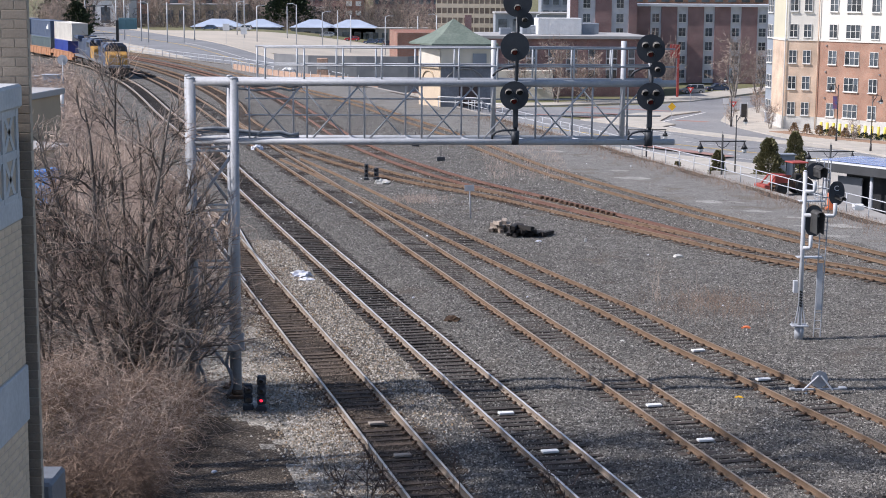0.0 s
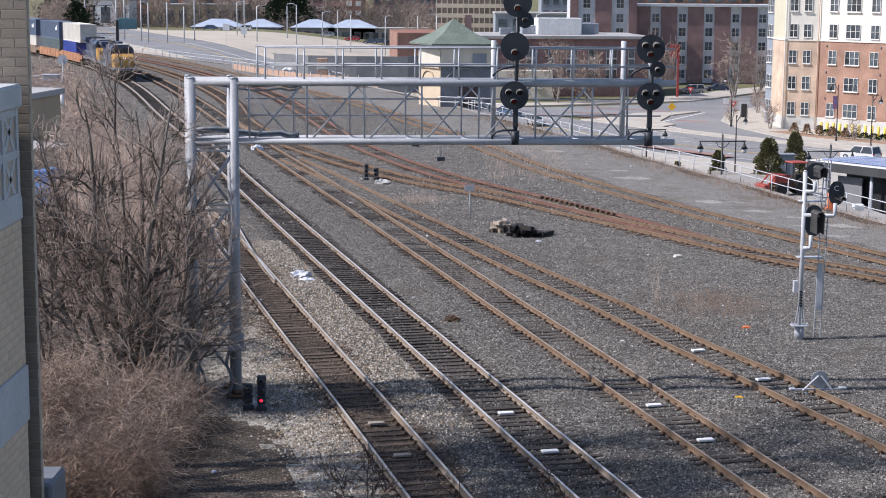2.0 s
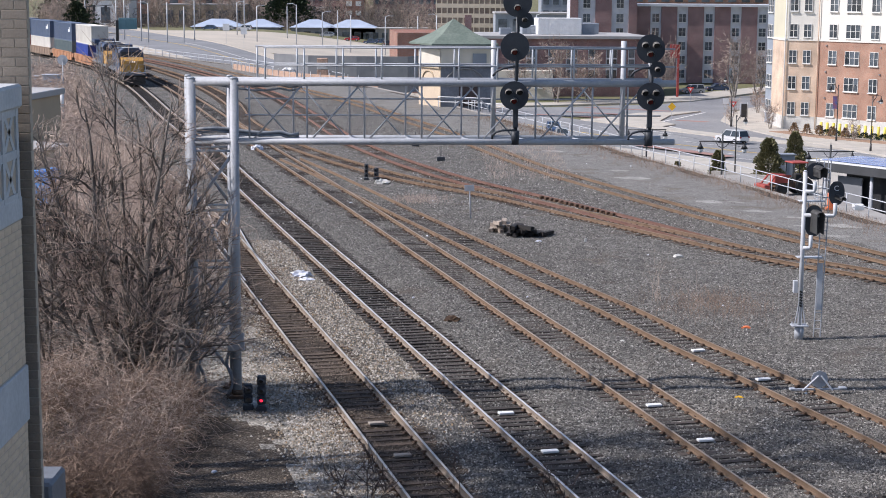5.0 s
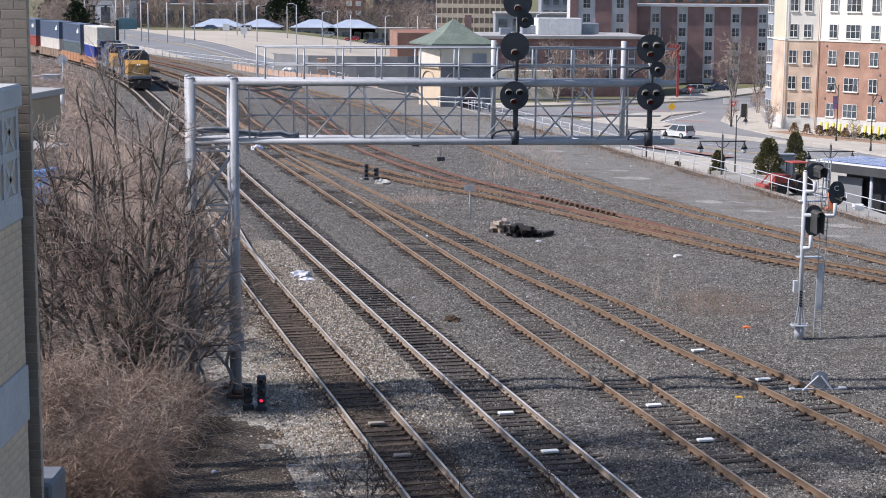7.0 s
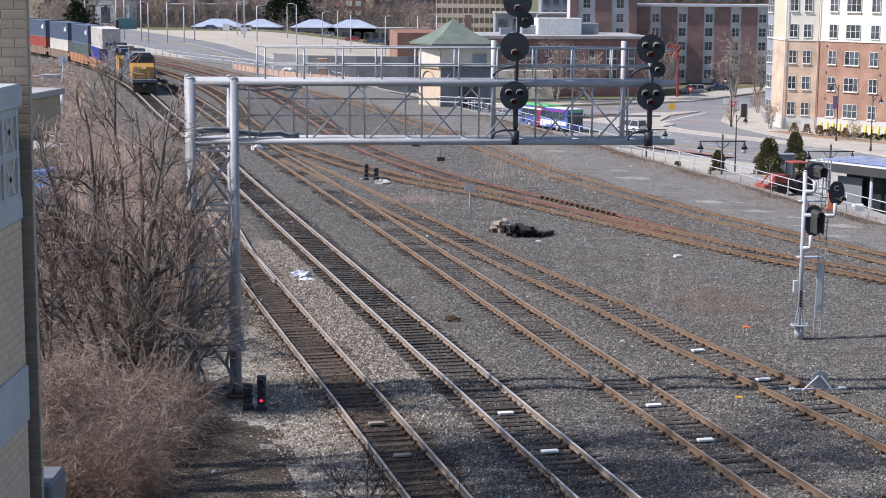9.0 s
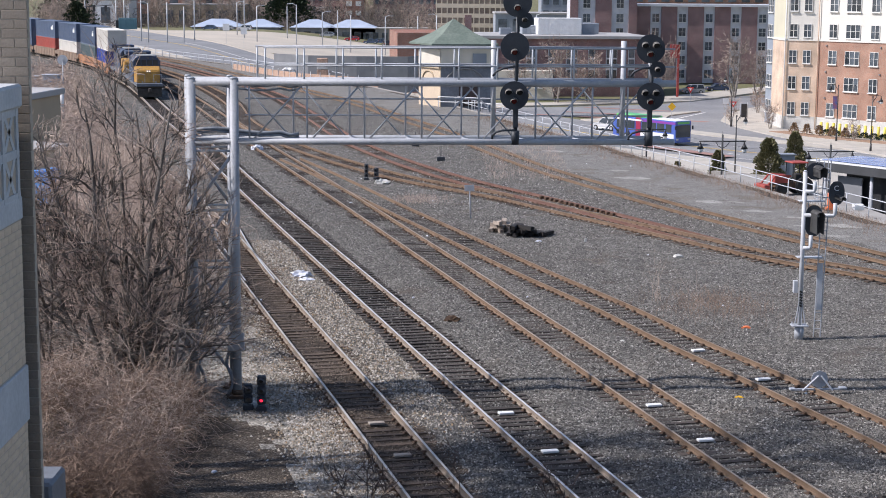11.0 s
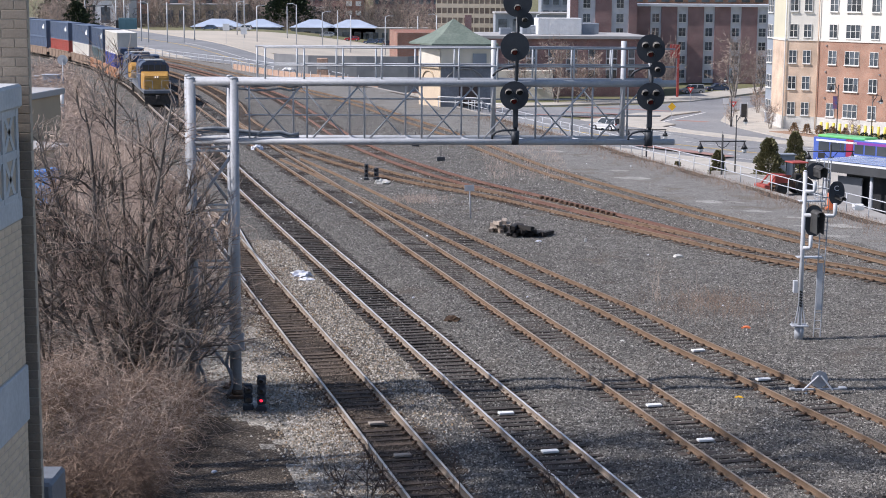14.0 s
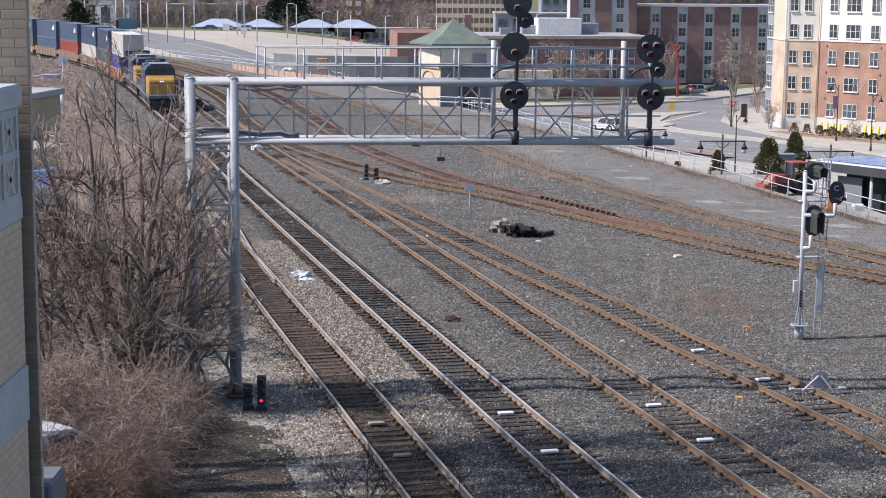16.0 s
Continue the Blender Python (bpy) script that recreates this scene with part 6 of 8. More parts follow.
PAINT = {"white": car_paint("white_car_paint", (0.75, 0.75, 0.75)), "red": car_paint("red_car_paint", (0.42, 0.02, 0.03)), "navy": car_paint("navy_car_paint", (0.03, 0.06, 0.13)),
         "blue": car_paint("blue_car_paint", (0.07, 0.12, 0.22)), "black": car_paint("black_car_paint", (0.03, 0.03, 0.035)), "silver": car_paint("silver_car_paint", (0.40, 0.42, 0.44))}
M["taillight"] = mat("red_taillight", (0.35, 0.02, 0.02), (0.3, 0.02, 0.02), 3, 0.2)
M["clear_lamp"] = mat("clear_headlamp", (0.6, 0.6, 0.6), (0.5, 0.5, 0.5), 3, 0.15)
M["turn_signal"] = mat("orange_turn_signal", (0.8, 0.2, 0.05), (0.7, 0.18, 0.05), 3, 0.3)


def car(colour, tall, label, group=""):
    """A car, nose towards +X, origin on the ground at its middle."""
    t = thing("suv" if tall else "car", Matrix(), label, "car", group)
    L, W, Hh = (4.6, 1.85, 1.70) if tall else (4.6, 1.8, 1.45)
    h = L / 2
    body = [(-h, 0.35), (-h, 0.85), (-h + 0.12, 0.98), (h - 1.25, 1.0 if tall else 0.92), (h - 0.25, 0.85), (h, 0.65), (h, 0.30), (h - 0.6, 0.25), (-h + 0.5, 0.25)]
    bm = B()
    a = [bm.verts.new((x, -W / 2 + (0.10 if abs(x) > h - 0.2 else 0), z)) for x, z in body]
    b = [bm.verts.new((x, W / 2 - (0.10 if abs(x) > h - 0.2 else 0), z)) for x, z in body]
    bm.faces.new(a)
    bm.faces.new(b[::-1])
    for i in range(len(body)):
        j = (i + 1) % len(body)
        bm.faces.new((a[i], b[i], b[j], a[j]))
    bmesh.ops.recalc_face_normals(bm, faces=bm.faces[:])
    bmesh.ops.bevel(bm, geom=bm.edges[:], offset=0.06, segments=2, affect="EDGES")
    part("body", bm, PAINT[colour], t)
    z0 = 0.95 if tall else 0.9
    cab = [(-h + 0.1, -h + (0.35 if tall else 0.9)), (h - 1.2, h - 1.9)]
    bm = B()
    lo = [bm.verts.new((x, y, z0)) for x, y in ((cab[0][0], -W / 2 + 0.08), (cab[1][0], -W / 2 + 0.08), (cab[1][0], W / 2 - 0.08), (cab[0][0], W / 2 - 0.08))]
    hi = [bm.verts.new((x, y, Hh - 0.05)) for x, y in ((cab[0][1], -W / 2 + 0.26), (cab[1][1], -W / 2 + 0.26), (cab[1][1], W / 2 - 0.26), (cab[0][1], W / 2 - 0.26))]
    for i in range(4):
        j = (i + 1) % 4
        bm.faces.new((lo[i], lo[j], hi[j], hi[i]))
    bm.faces.new(hi)
    part("glasshouse", bm, M["glass"], t)
    bm = B()
    x0, x1 = cab[0][1], cab[1][1]
    box(bm, ((x0 + x1) / 2, 0, Hh - 0.03), (x1 - x0 + 0.1, W - 0.46, 0.09), bevel=0.03)
    part("roof", bm, PAINT[colour], t)
    for px in ((cab[0], cab[1])[0], cab[1], ((cab[0][0] + cab[1][0]) / 2, (cab[0][1] + cab[1][1]) / 2)):
        for sy in (-1, 1):
            bm = B()
            tube(bm, (px[0], sy * (W / 2 - 0.07), z0 - 0.02), (px[1], sy * (W / 2 - 0.25), Hh - 0.04), 0.06, n=6)
            part("pillar", bm, PAINT[colour], t)
    for sx in (-1.38, 1.42):
        for sy in (-1, 1):
            bm = B()
            tube(bm, (sx, sy * (W / 2 - 0.22), 0.34), (sx, sy * (W / 2 + 0.015), 0.34), 0.34, n=18)
            w = part("tyre", bm, M["rubber"], t)
            bm = B()
            tube(bm, (sx, sy * (W / 2), 0.34), (sx, sy * (W / 2 + 0.03), 0.34), 0.21, n=12)
            part("rim", bm, M["galv"], w)
    for sy in (-1, 1):
        bm = B()
        box(bm, (h - 0.08, sy * 0.66, 0.72), (0.16, 0.36, 0.14), bevel=0.03)
        part("headlight", bm, M["clear_lamp"], t)
        bm = B()
        box(bm, (-h + 0.03, sy * 0.72, 0.88), (0.1, 0.26, 0.2), bevel=0.03)
        part("taillight", bm, M["taillight"], t)
        bm = B()
        box(bm, (h - 0.06, sy * 0.86, 0.62), (0.14, 0.12, 0.1), bevel=0.02)
        part("turn_signal", bm, M["turn_signal"], t)
    return t


def bus():
    t = thing("city_bus", Matrix(), "blue and white low-floor city bus with green roof pods", "bus")
    M["bus_blue"] = mat("bus_blue", (0.07, 0.12, 0.46), (0.08, 0.14, 0.42), 0.5, 0.35, coat=0.4)
    M["bus_green"] = mat("bus_green", (0.10, 0.42, 0.22), (0.16, 0.50, 0.12), 0.3, 0.4)
    M["bus_maroon"] = mat("bus_maroon", (0.32, 0.03, 0.08), (0.28, 0.03, 0.07), 0.5, 0.35)
    M["bus_purple"] = mat("bus_purple", (0.22, 0.06, 0.36), (0.30, 0.05, 0.26), 0.5, 0.35)
    W = 2.55
    for x0, x1, col, nm in ((-6.1, -1.6, "bus_blue", "rear_body"), (-1.6, -0.6, "bus_maroon", "middle_body"), (-0.6, 6.1, "bus_blue", "front_body")):
        bm = B()
        box(bm, ((x0 + x1) / 2, 0, 1.68), (x1 - x0, W, 2.65), bevel=0.06)
        part(nm, bm, M[col], t)
    bm = B()
    for sy in (-1, 1):
        box(bm, (2.6, sy * (W / 2 + 0.004), 0.95), (6.4, 0.02, 0.85))
    part("white_band", bm, M["white"], t)
    for sy in (-1, 1):
        bm = B()
        box(bm, (2.75, sy * (W / 2 + 0.006), 2.72), (6.6, 0.02, 0.28))
        part("purple_stripe", bm, M["bus_purple"], t)
        bm = B()
        box(bm, (-2.9, sy * (W / 2 + 0.006), 2.68), (5.6, 0.02, 0.22))
        part("white_stripe", bm, M["white"], t)
    bm = B()
    for sy in (-1, 1):
        box(bm, (3.4, sy * (W / 2 + 0.007), 0.65), (5.2, 0.02, 0.35))
    part("blue_band", bm, M["bus_blue"], t)
    for sy in (-1, 1):
        for x, w in ((-4.6, 1.5), (-3.0, 1.4), (-2.0, 0.5), (0.2, 1.2), (1.7, 1.4), (3.3, 1.4), (4.8, 1.1)):
            bm = B()
            box(bm, (x, sy * (W / 2 + 0.01), 2.05), (w, 0.03, 1.0), bevel=0.01)
            part("window", bm, M["glass"], t)
    bm = B()
    box(bm, (6.1, 0, 1.75), (0.06, 2.3, 1.5), bevel=0.02)
    part("windscreen", bm, M["glass"], t)
    bm = B()
    box(bm, (6.09, 0, 2.78), (0.08, 1.9, 0.32))
    part("destination_display", bm, M["bus_green"], t)
    bm = B()
    box(bm, (-2.4, 0, 3.12), (6.6, 2.3, 0.36), bevel=0.12)
    part("roof_pod", bm, M["bus_green"], t)
    bm = B()
    box(bm, (3.4, 0, 3.02), (5.2, 2.35, 0.1), bevel=0.03)
    part("roof_panel", bm, M["white"], t)
    bm = B()
    box(bm, (-4.9, -W / 2 - 0.012, 1.0), (0.9, 0.03, 0.6))
    part("engine_grille", bm, M["blacksatin"], t)
    for sx in (-3.4, 3.6):
        for sy in (-1, 1):
            bm = B()
            tube(bm, (sx, sy * (W / 2 - 0.3), 0.48), (sx, sy * (W / 2 + 0.02), 0.48), 0.48, n=20)
            w = part("tyre", bm, M["rubber"], t)
            bm = B()
            tube(bm, (sx, sy * (W / 2 + 0.01), 0.48), (sx, sy * (W / 2 + 0.04), 0.48), 0.28, n=14)
            part("rim", bm, M["galv"], w)
    for sy in (-1, 1):
        bm = B()
        box(bm, (6.25, sy * 1.4, 2.2), (0.15, 0.2, 0.45), bevel=0.03)
        part("mirror", bm, M["blacksatin"], t)
        bm = B()
        box(bm, (6.1, sy * 0.95, 0.75), (0.06, 0.4, 0.2), bevel=0.02)
        part("headlight", bm, M["clear_lamp"], t)
    return t


SUV = car("white", True, "white sport utility vehicle driving on the avenue", "moving cars")
CAR_W = car("silver", False, "pale silver car creeping towards the underpass", "moving cars")
CAR_B = car("blue", False, "blue car following another on the avenue", "moving cars")
CAR_NEAR = car("white", False, "white car on the lane beside the brush", "moving cars")
BUS = bus()
for px, py, rz, colour, tall, lb in ((-27.8, 506, 176, "red", False, "bright red parked car"), (-22.0, 504, 172, "navy", False, "dark blue parked car"), (-17.4, 500, 100, "black", True, "dark parked car seen from behind"),
                                     (-20.0, 513, 174, "blue", False, "blue parked car"), (-36, 515, 175, "silver", False, "grey parked car"), (-14.0, 515, 170, "black", False, "dark parked car"),
                                     (-61, 512, 172, "white", True, "white parked car"), (-67, 516, 172, "silver", False, "grey parked car"), (-73, 520, 174, "blue", False, "blue parked car")):
    c = car(colour, tall, lb + " on the pale lot", "parked cars")
    c.matrix_basis = pose(px, py, street_z(px, py) + 0.06, 0, 0, rz)
for px, py, rz, colour, tall in ((46, 310, 195, "silver", True), (52, 318, 190, "navy", False)):
    c = car(colour, tall, "parked car before the brick blocks", "parked cars")
    c.matrix_basis = pose(px, py, S, 0, 0, rz)


def tractor():
    t = thing("loader_tractor", pose(22.9, 109.6, -0.75, 0, 0, 196), "small red loader tractor parked by the railing", "tractor")
    M["tractor_red"] = mat("tractor_red", (0.42, 0.07, 0.05), (0.34, 0.07, 0.055), 1.5, 0.6)
    for nm, c, s, col in (("chassis", (0, 0, 0.65), (2.2, 0.7, 0.4), "rust_dark"), ("bonnet", (0.75, 0, 1.05), (1.1, 0.7, 0.55), "tractor_red"), ("canopy", (-0.45, 0, 2.15), (1.2, 1.2, 0.1), "tractor_red"),
                          ("bucket", (2.0, 0, 0.5), (0.45, 1.5, 0.55), "tractor_red"), ("seat", (-0.5, 0, 1.1), (0.5, 0.5, 0.6), "rubber")):
        bm = B()
        box(bm, c, s, bevel=0.06)
        part(nm, bm, M[col], t)
    for sx in (-0.95, 0.05):
        for sy in (-0.5, 0.5):
            bm = B()
            tube(bm, (sx, sy, 0.8), (sx, sy, 2.12), 0.035, n=6)
            part("canopy_post", bm, M["blacksatin"], t)
    for sy in (-0.5, 0.5):
        bm = B()
        pipe(bm, [(0.2, sy, 1.3), (1.3, sy, 1.35), (1.95, sy, 0.6)], 0.07, 6)
        part("loader_arm", bm, M["tractor_red"], t)
    for sx, r in ((-0.75, 0.6), (0.95, 0.4)):
        for sy in (-0.6, 0.6):
            bm = B()
            tube(bm, (sx, sy - 0.15, r), (sx, sy + 0.15, r), r, n=16)
            part("tyre", bm, M["rubber"], t)


tractor()
# ---- bare trees and brush ----
M["sapling_bark"] = mat("dark_sapling_bark", (0.05, 0.038, 0.034), (0.10, 0.075, 0.066), 4, 0.85)
# ridged bark of the near trees, darkened in colour for shaded trunks
M["bark_dark"] = mat("shade_darkened_bark", (0.075, 0.063, 0.055), (0.24, 0.21, 0.185), 1.1, 0.9, bump=0.5, fine=0.4, fine_scale=30)
M["woods"] = mat("distant_bare_wood", (0.12, 0.098, 0.09), (0.17, 0.14, 0.125), 0.05, 0.9)
class Sticks:
    """Gathers tapered sticks as plain arrays, so that thousands stay quick."""

    def __init__(self):
        self.v, self.f = [], []

    def path(self, pts, r0, r1, n):
        base, k = len(self.v), len(pts)
        for i, p in enumerate(pts):
            d = (pts[min(i + 1, k - 1)] - pts[max(i - 1, 0)])
            if d.length < 1e-6:
                d = Vector((0, 0, 1))
            d.normalize()
            u = d.orthogonal().normalized()
            w = d.cross(u)
            r = r0 + (r1 - r0) * i / (k - 1)
            for j in range(n):
                a = 2 * math.pi * j / n
                q = p + u * (r * math.cos(a)) + w * (r * math.sin(a))
                self.v.append((q.x, q.y, q.z))
        for i in range(k - 1):
            for j in range(n):
                a, b = base + i * n + j, base + i * n + (j + 1) % n
                self.f.append((a, b, b + n, a + n))

    def mesh(self, name, material):
        me = bpy.data.meshes.new(name)
        me.from_pydata(self.v, [], self.f)
        me.materials.append(material)
        return me


def wander(rnd, start, direction, length, steps, bend, lift):
    pts, p, d = [start.copy()], start.copy(), direction.normalized()
    for _ in range(steps):
        d = (d + Vector((rnd.gauss(0, bend), rnd.gauss(0, bend), rnd.gauss(0, bend) + lift))).normalized()
        p = p + d * (length / steps)
        pts.append(p.copy())
    return pts


def bare_tree_meshes(seed, stems, height, spread, limbs, boughs, twigs, twig_len=0.9, r_stem=0.16, r_twig=0.006, base=0.3, lean=0.35, rise=0.1):
    """Trunks, and the crown's limbs and twigs, of a leafless tree."""
    rnd = random.Random(seed)
    trunk, limb, fine = Sticks(), Sticks(), Sticks()
    for s in range(stems):
        a = 2 * math.pi * s / stems + rnd.uniform(-0.4, 0.4)
        d = Vector((math.cos(a) * lean, math.sin(a) * lean, 1.0))
        h = height * rnd.uniform(0.75, 1.0)
        main = wander(rnd, Vector((math.cos(a) * base, math.sin(a) * base, -0.3)), d, h, 11, 0.085, 0.05)
        r = r_stem * rnd.uniform(0.7, 1.1)
        trunk.path(main, r, r * 0.12, 7)
        for k in range(limbs):
            u = rnd.uniform(0.16, 0.95)
            i = min(len(main) - 2, int(u * (len(main) - 1)))
            p = main[i].lerp(main[i + 1], rnd.random())
            b = rnd.uniform(0, 2 * math.pi)
            out = Vector((math.cos(b), math.sin(b), rnd.uniform(rise, rise + 0.8)))
            ln = spread * rnd.uniform(0.35, 1.0) * (1.1 - 0.55 * u)
            lb = wander(rnd, p, out, ln, 7, 0.11, 0.07)
            rl = r * (0.42 - 0.30 * u)
            limb.path(lb, max(0.012, rl), 0.006, 5)
            for q in range(boughs):
                j = rnd.randint(1, len(lb) - 2)
                o2 = (lb[j + 1] - lb[j]).normalized() + Vector((rnd.gauss(0, 0.6), rnd.gauss(0, 0.6), rnd.gauss(0.15, 0.5)))
                bg = wander(rnd, lb[j], o2, twig_len * rnd.uniform(0.6, 1.6), 5, 0.12, 0.06)
                limb.path(bg, 0.011, 0.005, 4)
                for w in range(twigs):
                    j2 = rnd.randint(0, len(bg) - 2)
                    o3 = (bg[j2 + 1] - bg[j2]).normalized() + Vector((rnd.gauss(0, 0.7), rnd.gauss(0, 0.7), rnd.gauss(0.1, 0.6)))
                    fine.path(wander(rnd, bg[j2], o3, twig_len * rnd.uniform(0.25, 0.8), 3, 0.12, 0.05), r_twig, r_twig * 0.5, 3)
    return trunk, limb, fine


def bare_tree(name, at, label, sticks, group="", bark="bark", twig="twig"):
    t = thing(name, pose(*at), label, "tree", group)
    trunk, limb, fine = sticks
    for nm, st, m in (("trunk", trunk, bark), ("branching", limb, bark), ("crown", fine, twig)):
        ob = new(nm, st.mesh(nm, M[m]))
        ob.parent = t
        if nm != "trunk":
            ob["kind"] = "stuff"
    return t


def fan_tree_meshes(seed, stems, reach, limbs, boughs, twigs, r_stem=0.10, r_twig=0.0055, lift=0.02, low=0.14):
    """A leafless tree of several stems: limbs fork off at narrow angles and sweep upwards."""
    rnd = random.Random(seed)
    trunk, limb, fine = Sticks(), Sticks(), Sticks()

    def fork(d, angle):
        side = d.orthogonal().normalized()
        side = Matrix.Rotation(rnd.uniform(0, 6.283), 3, d) @ side
        return (d * math.cos(angle) + side * math.sin(angle)).normalized()

    def along(pts, u):
        k = u * (len(pts) - 1)
        i = min(len(pts) - 2, int(k))
        return pts[i].lerp(pts[i + 1], k - i), (pts[i + 1] - pts[i]).normalized()

    for dx, dy, length in stems:
        main = wander(rnd, Vector((dx * 0.5, dy * 0.5, -0.3)), Vector((dx, dy, 1.0)), length, 14, 0.055, lift * 0.5)
        r = r_stem * (length / 10.0) * rnd.uniform(0.8, 1.2)
        trunk.path(main, r, r * 0.14, 8)
        for k in range(limbs):
            u = rnd.uniform(low, 0.97)
            p, d = along(main, u)
            ll = reach * (1.15 - 0.75 * u) * rnd.uniform(0.5, 1.1)
            lb = wander(rnd, p, fork(d, rnd.uniform(0.5, 1.2)), ll, 9, 0.11, lift)
            rl = max(0.014, r * (0.46 - 0.36 * u))
            limb.path(lb, rl * 1.15, 0.011, 6)
            for q in range(boughs):
                p2, d2 = along(lb, rnd.uniform(0.2, 0.97))
                bl = ll * rnd.uniform(0.25, 0.6)
                bg = wander(rnd, p2, fork(d2, rnd.uniform(0.35, 0.8)), bl, 6, 0.085, lift * 0.7)
                limb.path(bg, 0.018, 0.009, 4)
                for w in range(twigs):
                    p3, d3 = along(bg, rnd.uniform(0.1, 1.0))
                    fine.path(wander(rnd, p3, fork(d3, rnd.uniform(0.35, 0.9)), rnd.uniform(0.3, 0.95), 4, 0.09, 0.03), r_twig * rnd.uniform(0.9, 1.5), r_twig * 0.6, 3)
    return trunk, limb, fine


bare_tree("bare_tree", (-9.55, 50.4, GROUND_Z), "large leafless many-stemmed tree beside the signal gantry",
          fan_tree_meshes(11, [(0.03, 0.0, 10.4), (0.10, -0.05, 10.0), (0.22, 0.05, 9.6), (-0.10, 0.05, 9.6), (-0.24, 0.1, 9.4), (-0.42, -0.05, 8.8), (0.36, 0.08, 7.8), (-0.05, 0.2, 9.4), (-0.65, 0.05, 7.4)], 3.6, 14, 7, 4, 0.15, 0.0072), bark="bark_dark")
bare_tree("bare_tree", (-12.2, 51.2, GROUND_Z), "leafless tree tangled in brush",
          fan_tree_meshes(5, [(0.05, 0.1, 9.2), (-0.2, 0.0, 8.8), (0.22, 0.0, 8.8), (-0.08, -0.15, 7.8), (-0.3, 0.2, 8.0)], 3.0, 10, 7, 3, 0.10, 0.0075), bark="bark_dark")
bare_tree("bare_tree", (-8.55, 49.5, GROUND_Z), "leafless tree with dark crooked limbs beside the gantry leg",
          fan_tree_meshes(17, [(-0.1, 0.05, 8.2), (0.16, 0.1, 8.6), (0.26, -0.02, 7.6), (0.34, 0.05, 6.0), (-0.35, -0.1, 6.6)], 2.8, 10, 6, 4, 0.065, 0.007), bark="bark_dark")
bare_tree("bare_tree", (-13.6, 57.5, GROUND_Z), "slender leafless tree behind the thicket",
          fan_tree_meshes(23, [(0.1, 0.0, 8.6), (-0.15, 0.1, 8.2), (0.3, 0.05, 7.4), (-0.35, 0.0, 7.6)], 3.0, 12, 7, 4, 0.09, 0.0075), bark="bark_dark")
# two trees out of view, added to cast dappled shade over the foreground
for at, seed in (((-14.3, 40.0, GROUND_Z), 31), ((-15.0, 42.6, GROUND_Z), 32)):
    bare_tree("bare_tree", at, "unseen tall leafless tree added to shade the foreground",
              fan_tree_meshes(seed, [(0.04, 0.03, 23.0), (-0.08, -0.06, 22.0), (0.0, 0.08, 20.5), (-0.15, 0.1, 18.5)], 6.4, 17, 9, 6, 0.11, 0.015, 0.03, 0.62))


def brush(name, label, seed, count, region, height, material, r=0.007, droop=-0.10, keep=None):
    """A tangle of dry canes and curling vines over a patch of ground."""
    rnd = random.Random(seed)
    st = Sticks()
    n = 0
    while n < count:
        x, y = rnd.uniform(region[0], region[1]), rnd.uniform(region[2], region[3])
        if keep and not keep(x, y, rnd):
            continue
        n += 1
        top = height * (0.75 + 0.4 * noise.noise(Vector((x * 0.7, y * 0.7, seed)))) * (0.6 if 46.6 < y < 60 and height < 3 else 1.0)
        ln = height * rnd.uniform(0.3, 0.9) * (0.7 if 46.6 < y < 60 and height < 3 else 1.0)
        if rnd.random() < 0.4:
            start, d = Vector((x, y, (GROUND_Z if y < 500 else street_z(x, y)) - 0.1)), Vector((rnd.gauss(0, 0.45), rnd.gauss(0, 0.45), 1.0))
        else:
            a = rnd.uniform(0, 6.28)
            start, d = Vector((x, y, top * rnd.uniform(0.1, 0.9) + (0 if y < 500 else street_z(x, y)))), Vector((math.cos(a), math.sin(a), rnd.gauss(0.2, 0.6)))
        pts = wander(rnd, start, d, ln, 8, 0.34, droop)
        for p in pts:
            p.z = max(p.z, GROUND_Z if y < 500 else -7)
        st.path(pts, r * rnd.uniform(0.8, 1.7), r * 0.5, 3)
        if rnd.random() < 0.6:
            j = rnd.randint(2, 6)
            st.path(wander(rnd, pts[j], Vector((rnd.gauss(0, 1), rnd.gauss(0, 1), rnd.gauss(0.2, 0.6))), ln * 0.5, 4, 0.35, -0.04), r, r * 0.5, 3)
    ob = new(name, st.mesh(name, M[material]))
    return tagged(ob, label, "brush", kind="stuff")


def vines(name, label, seed, count, pick, length, material, r, arch=0.9):
    """Long thin canes that rise, arch over and trail back to the ground, with side shoots."""
    rnd = random.Random(seed)
    st = Sticks()
    for _ in range(count):
        x, y, h = pick(rnd)
        z = GROUND_Z + h * rnd.random() ** 0.8
        a = rnd.uniform(0, 6.283)
        d = Vector((math.cos(a) * 0.7, math.sin(a) * 0.7, arch * rnd.uniform(-0.3, 1.3)))
        ln = length * rnd.uniform(0.4, 1.1)
        pts = wander(rnd, Vector((x, y, z)), d, ln, 11, 0.24, -0.10)
        for p in pts:
            p.z = max(p.z, GROUND_Z + 0.01)
        st.path(pts, r * rnd.uniform(0.8, 1.5), r * 0.6, 3)
        for _ in range(2):
            j = rnd.randint(2, 9)
            q = wander(rnd, pts[j], Vector((rnd.gauss(0, 1), rnd.gauss(0, 1), rnd.gauss(0.3, 0.7))), ln * rnd.uniform(0.15, 0.4), 5, 0.28, -0.03)
            st.path(q, r * 0.8, r * 0.5, 3)
    return tagged(new(name, st.mesh(name, M[material])), label, "brush", kind="stuff")


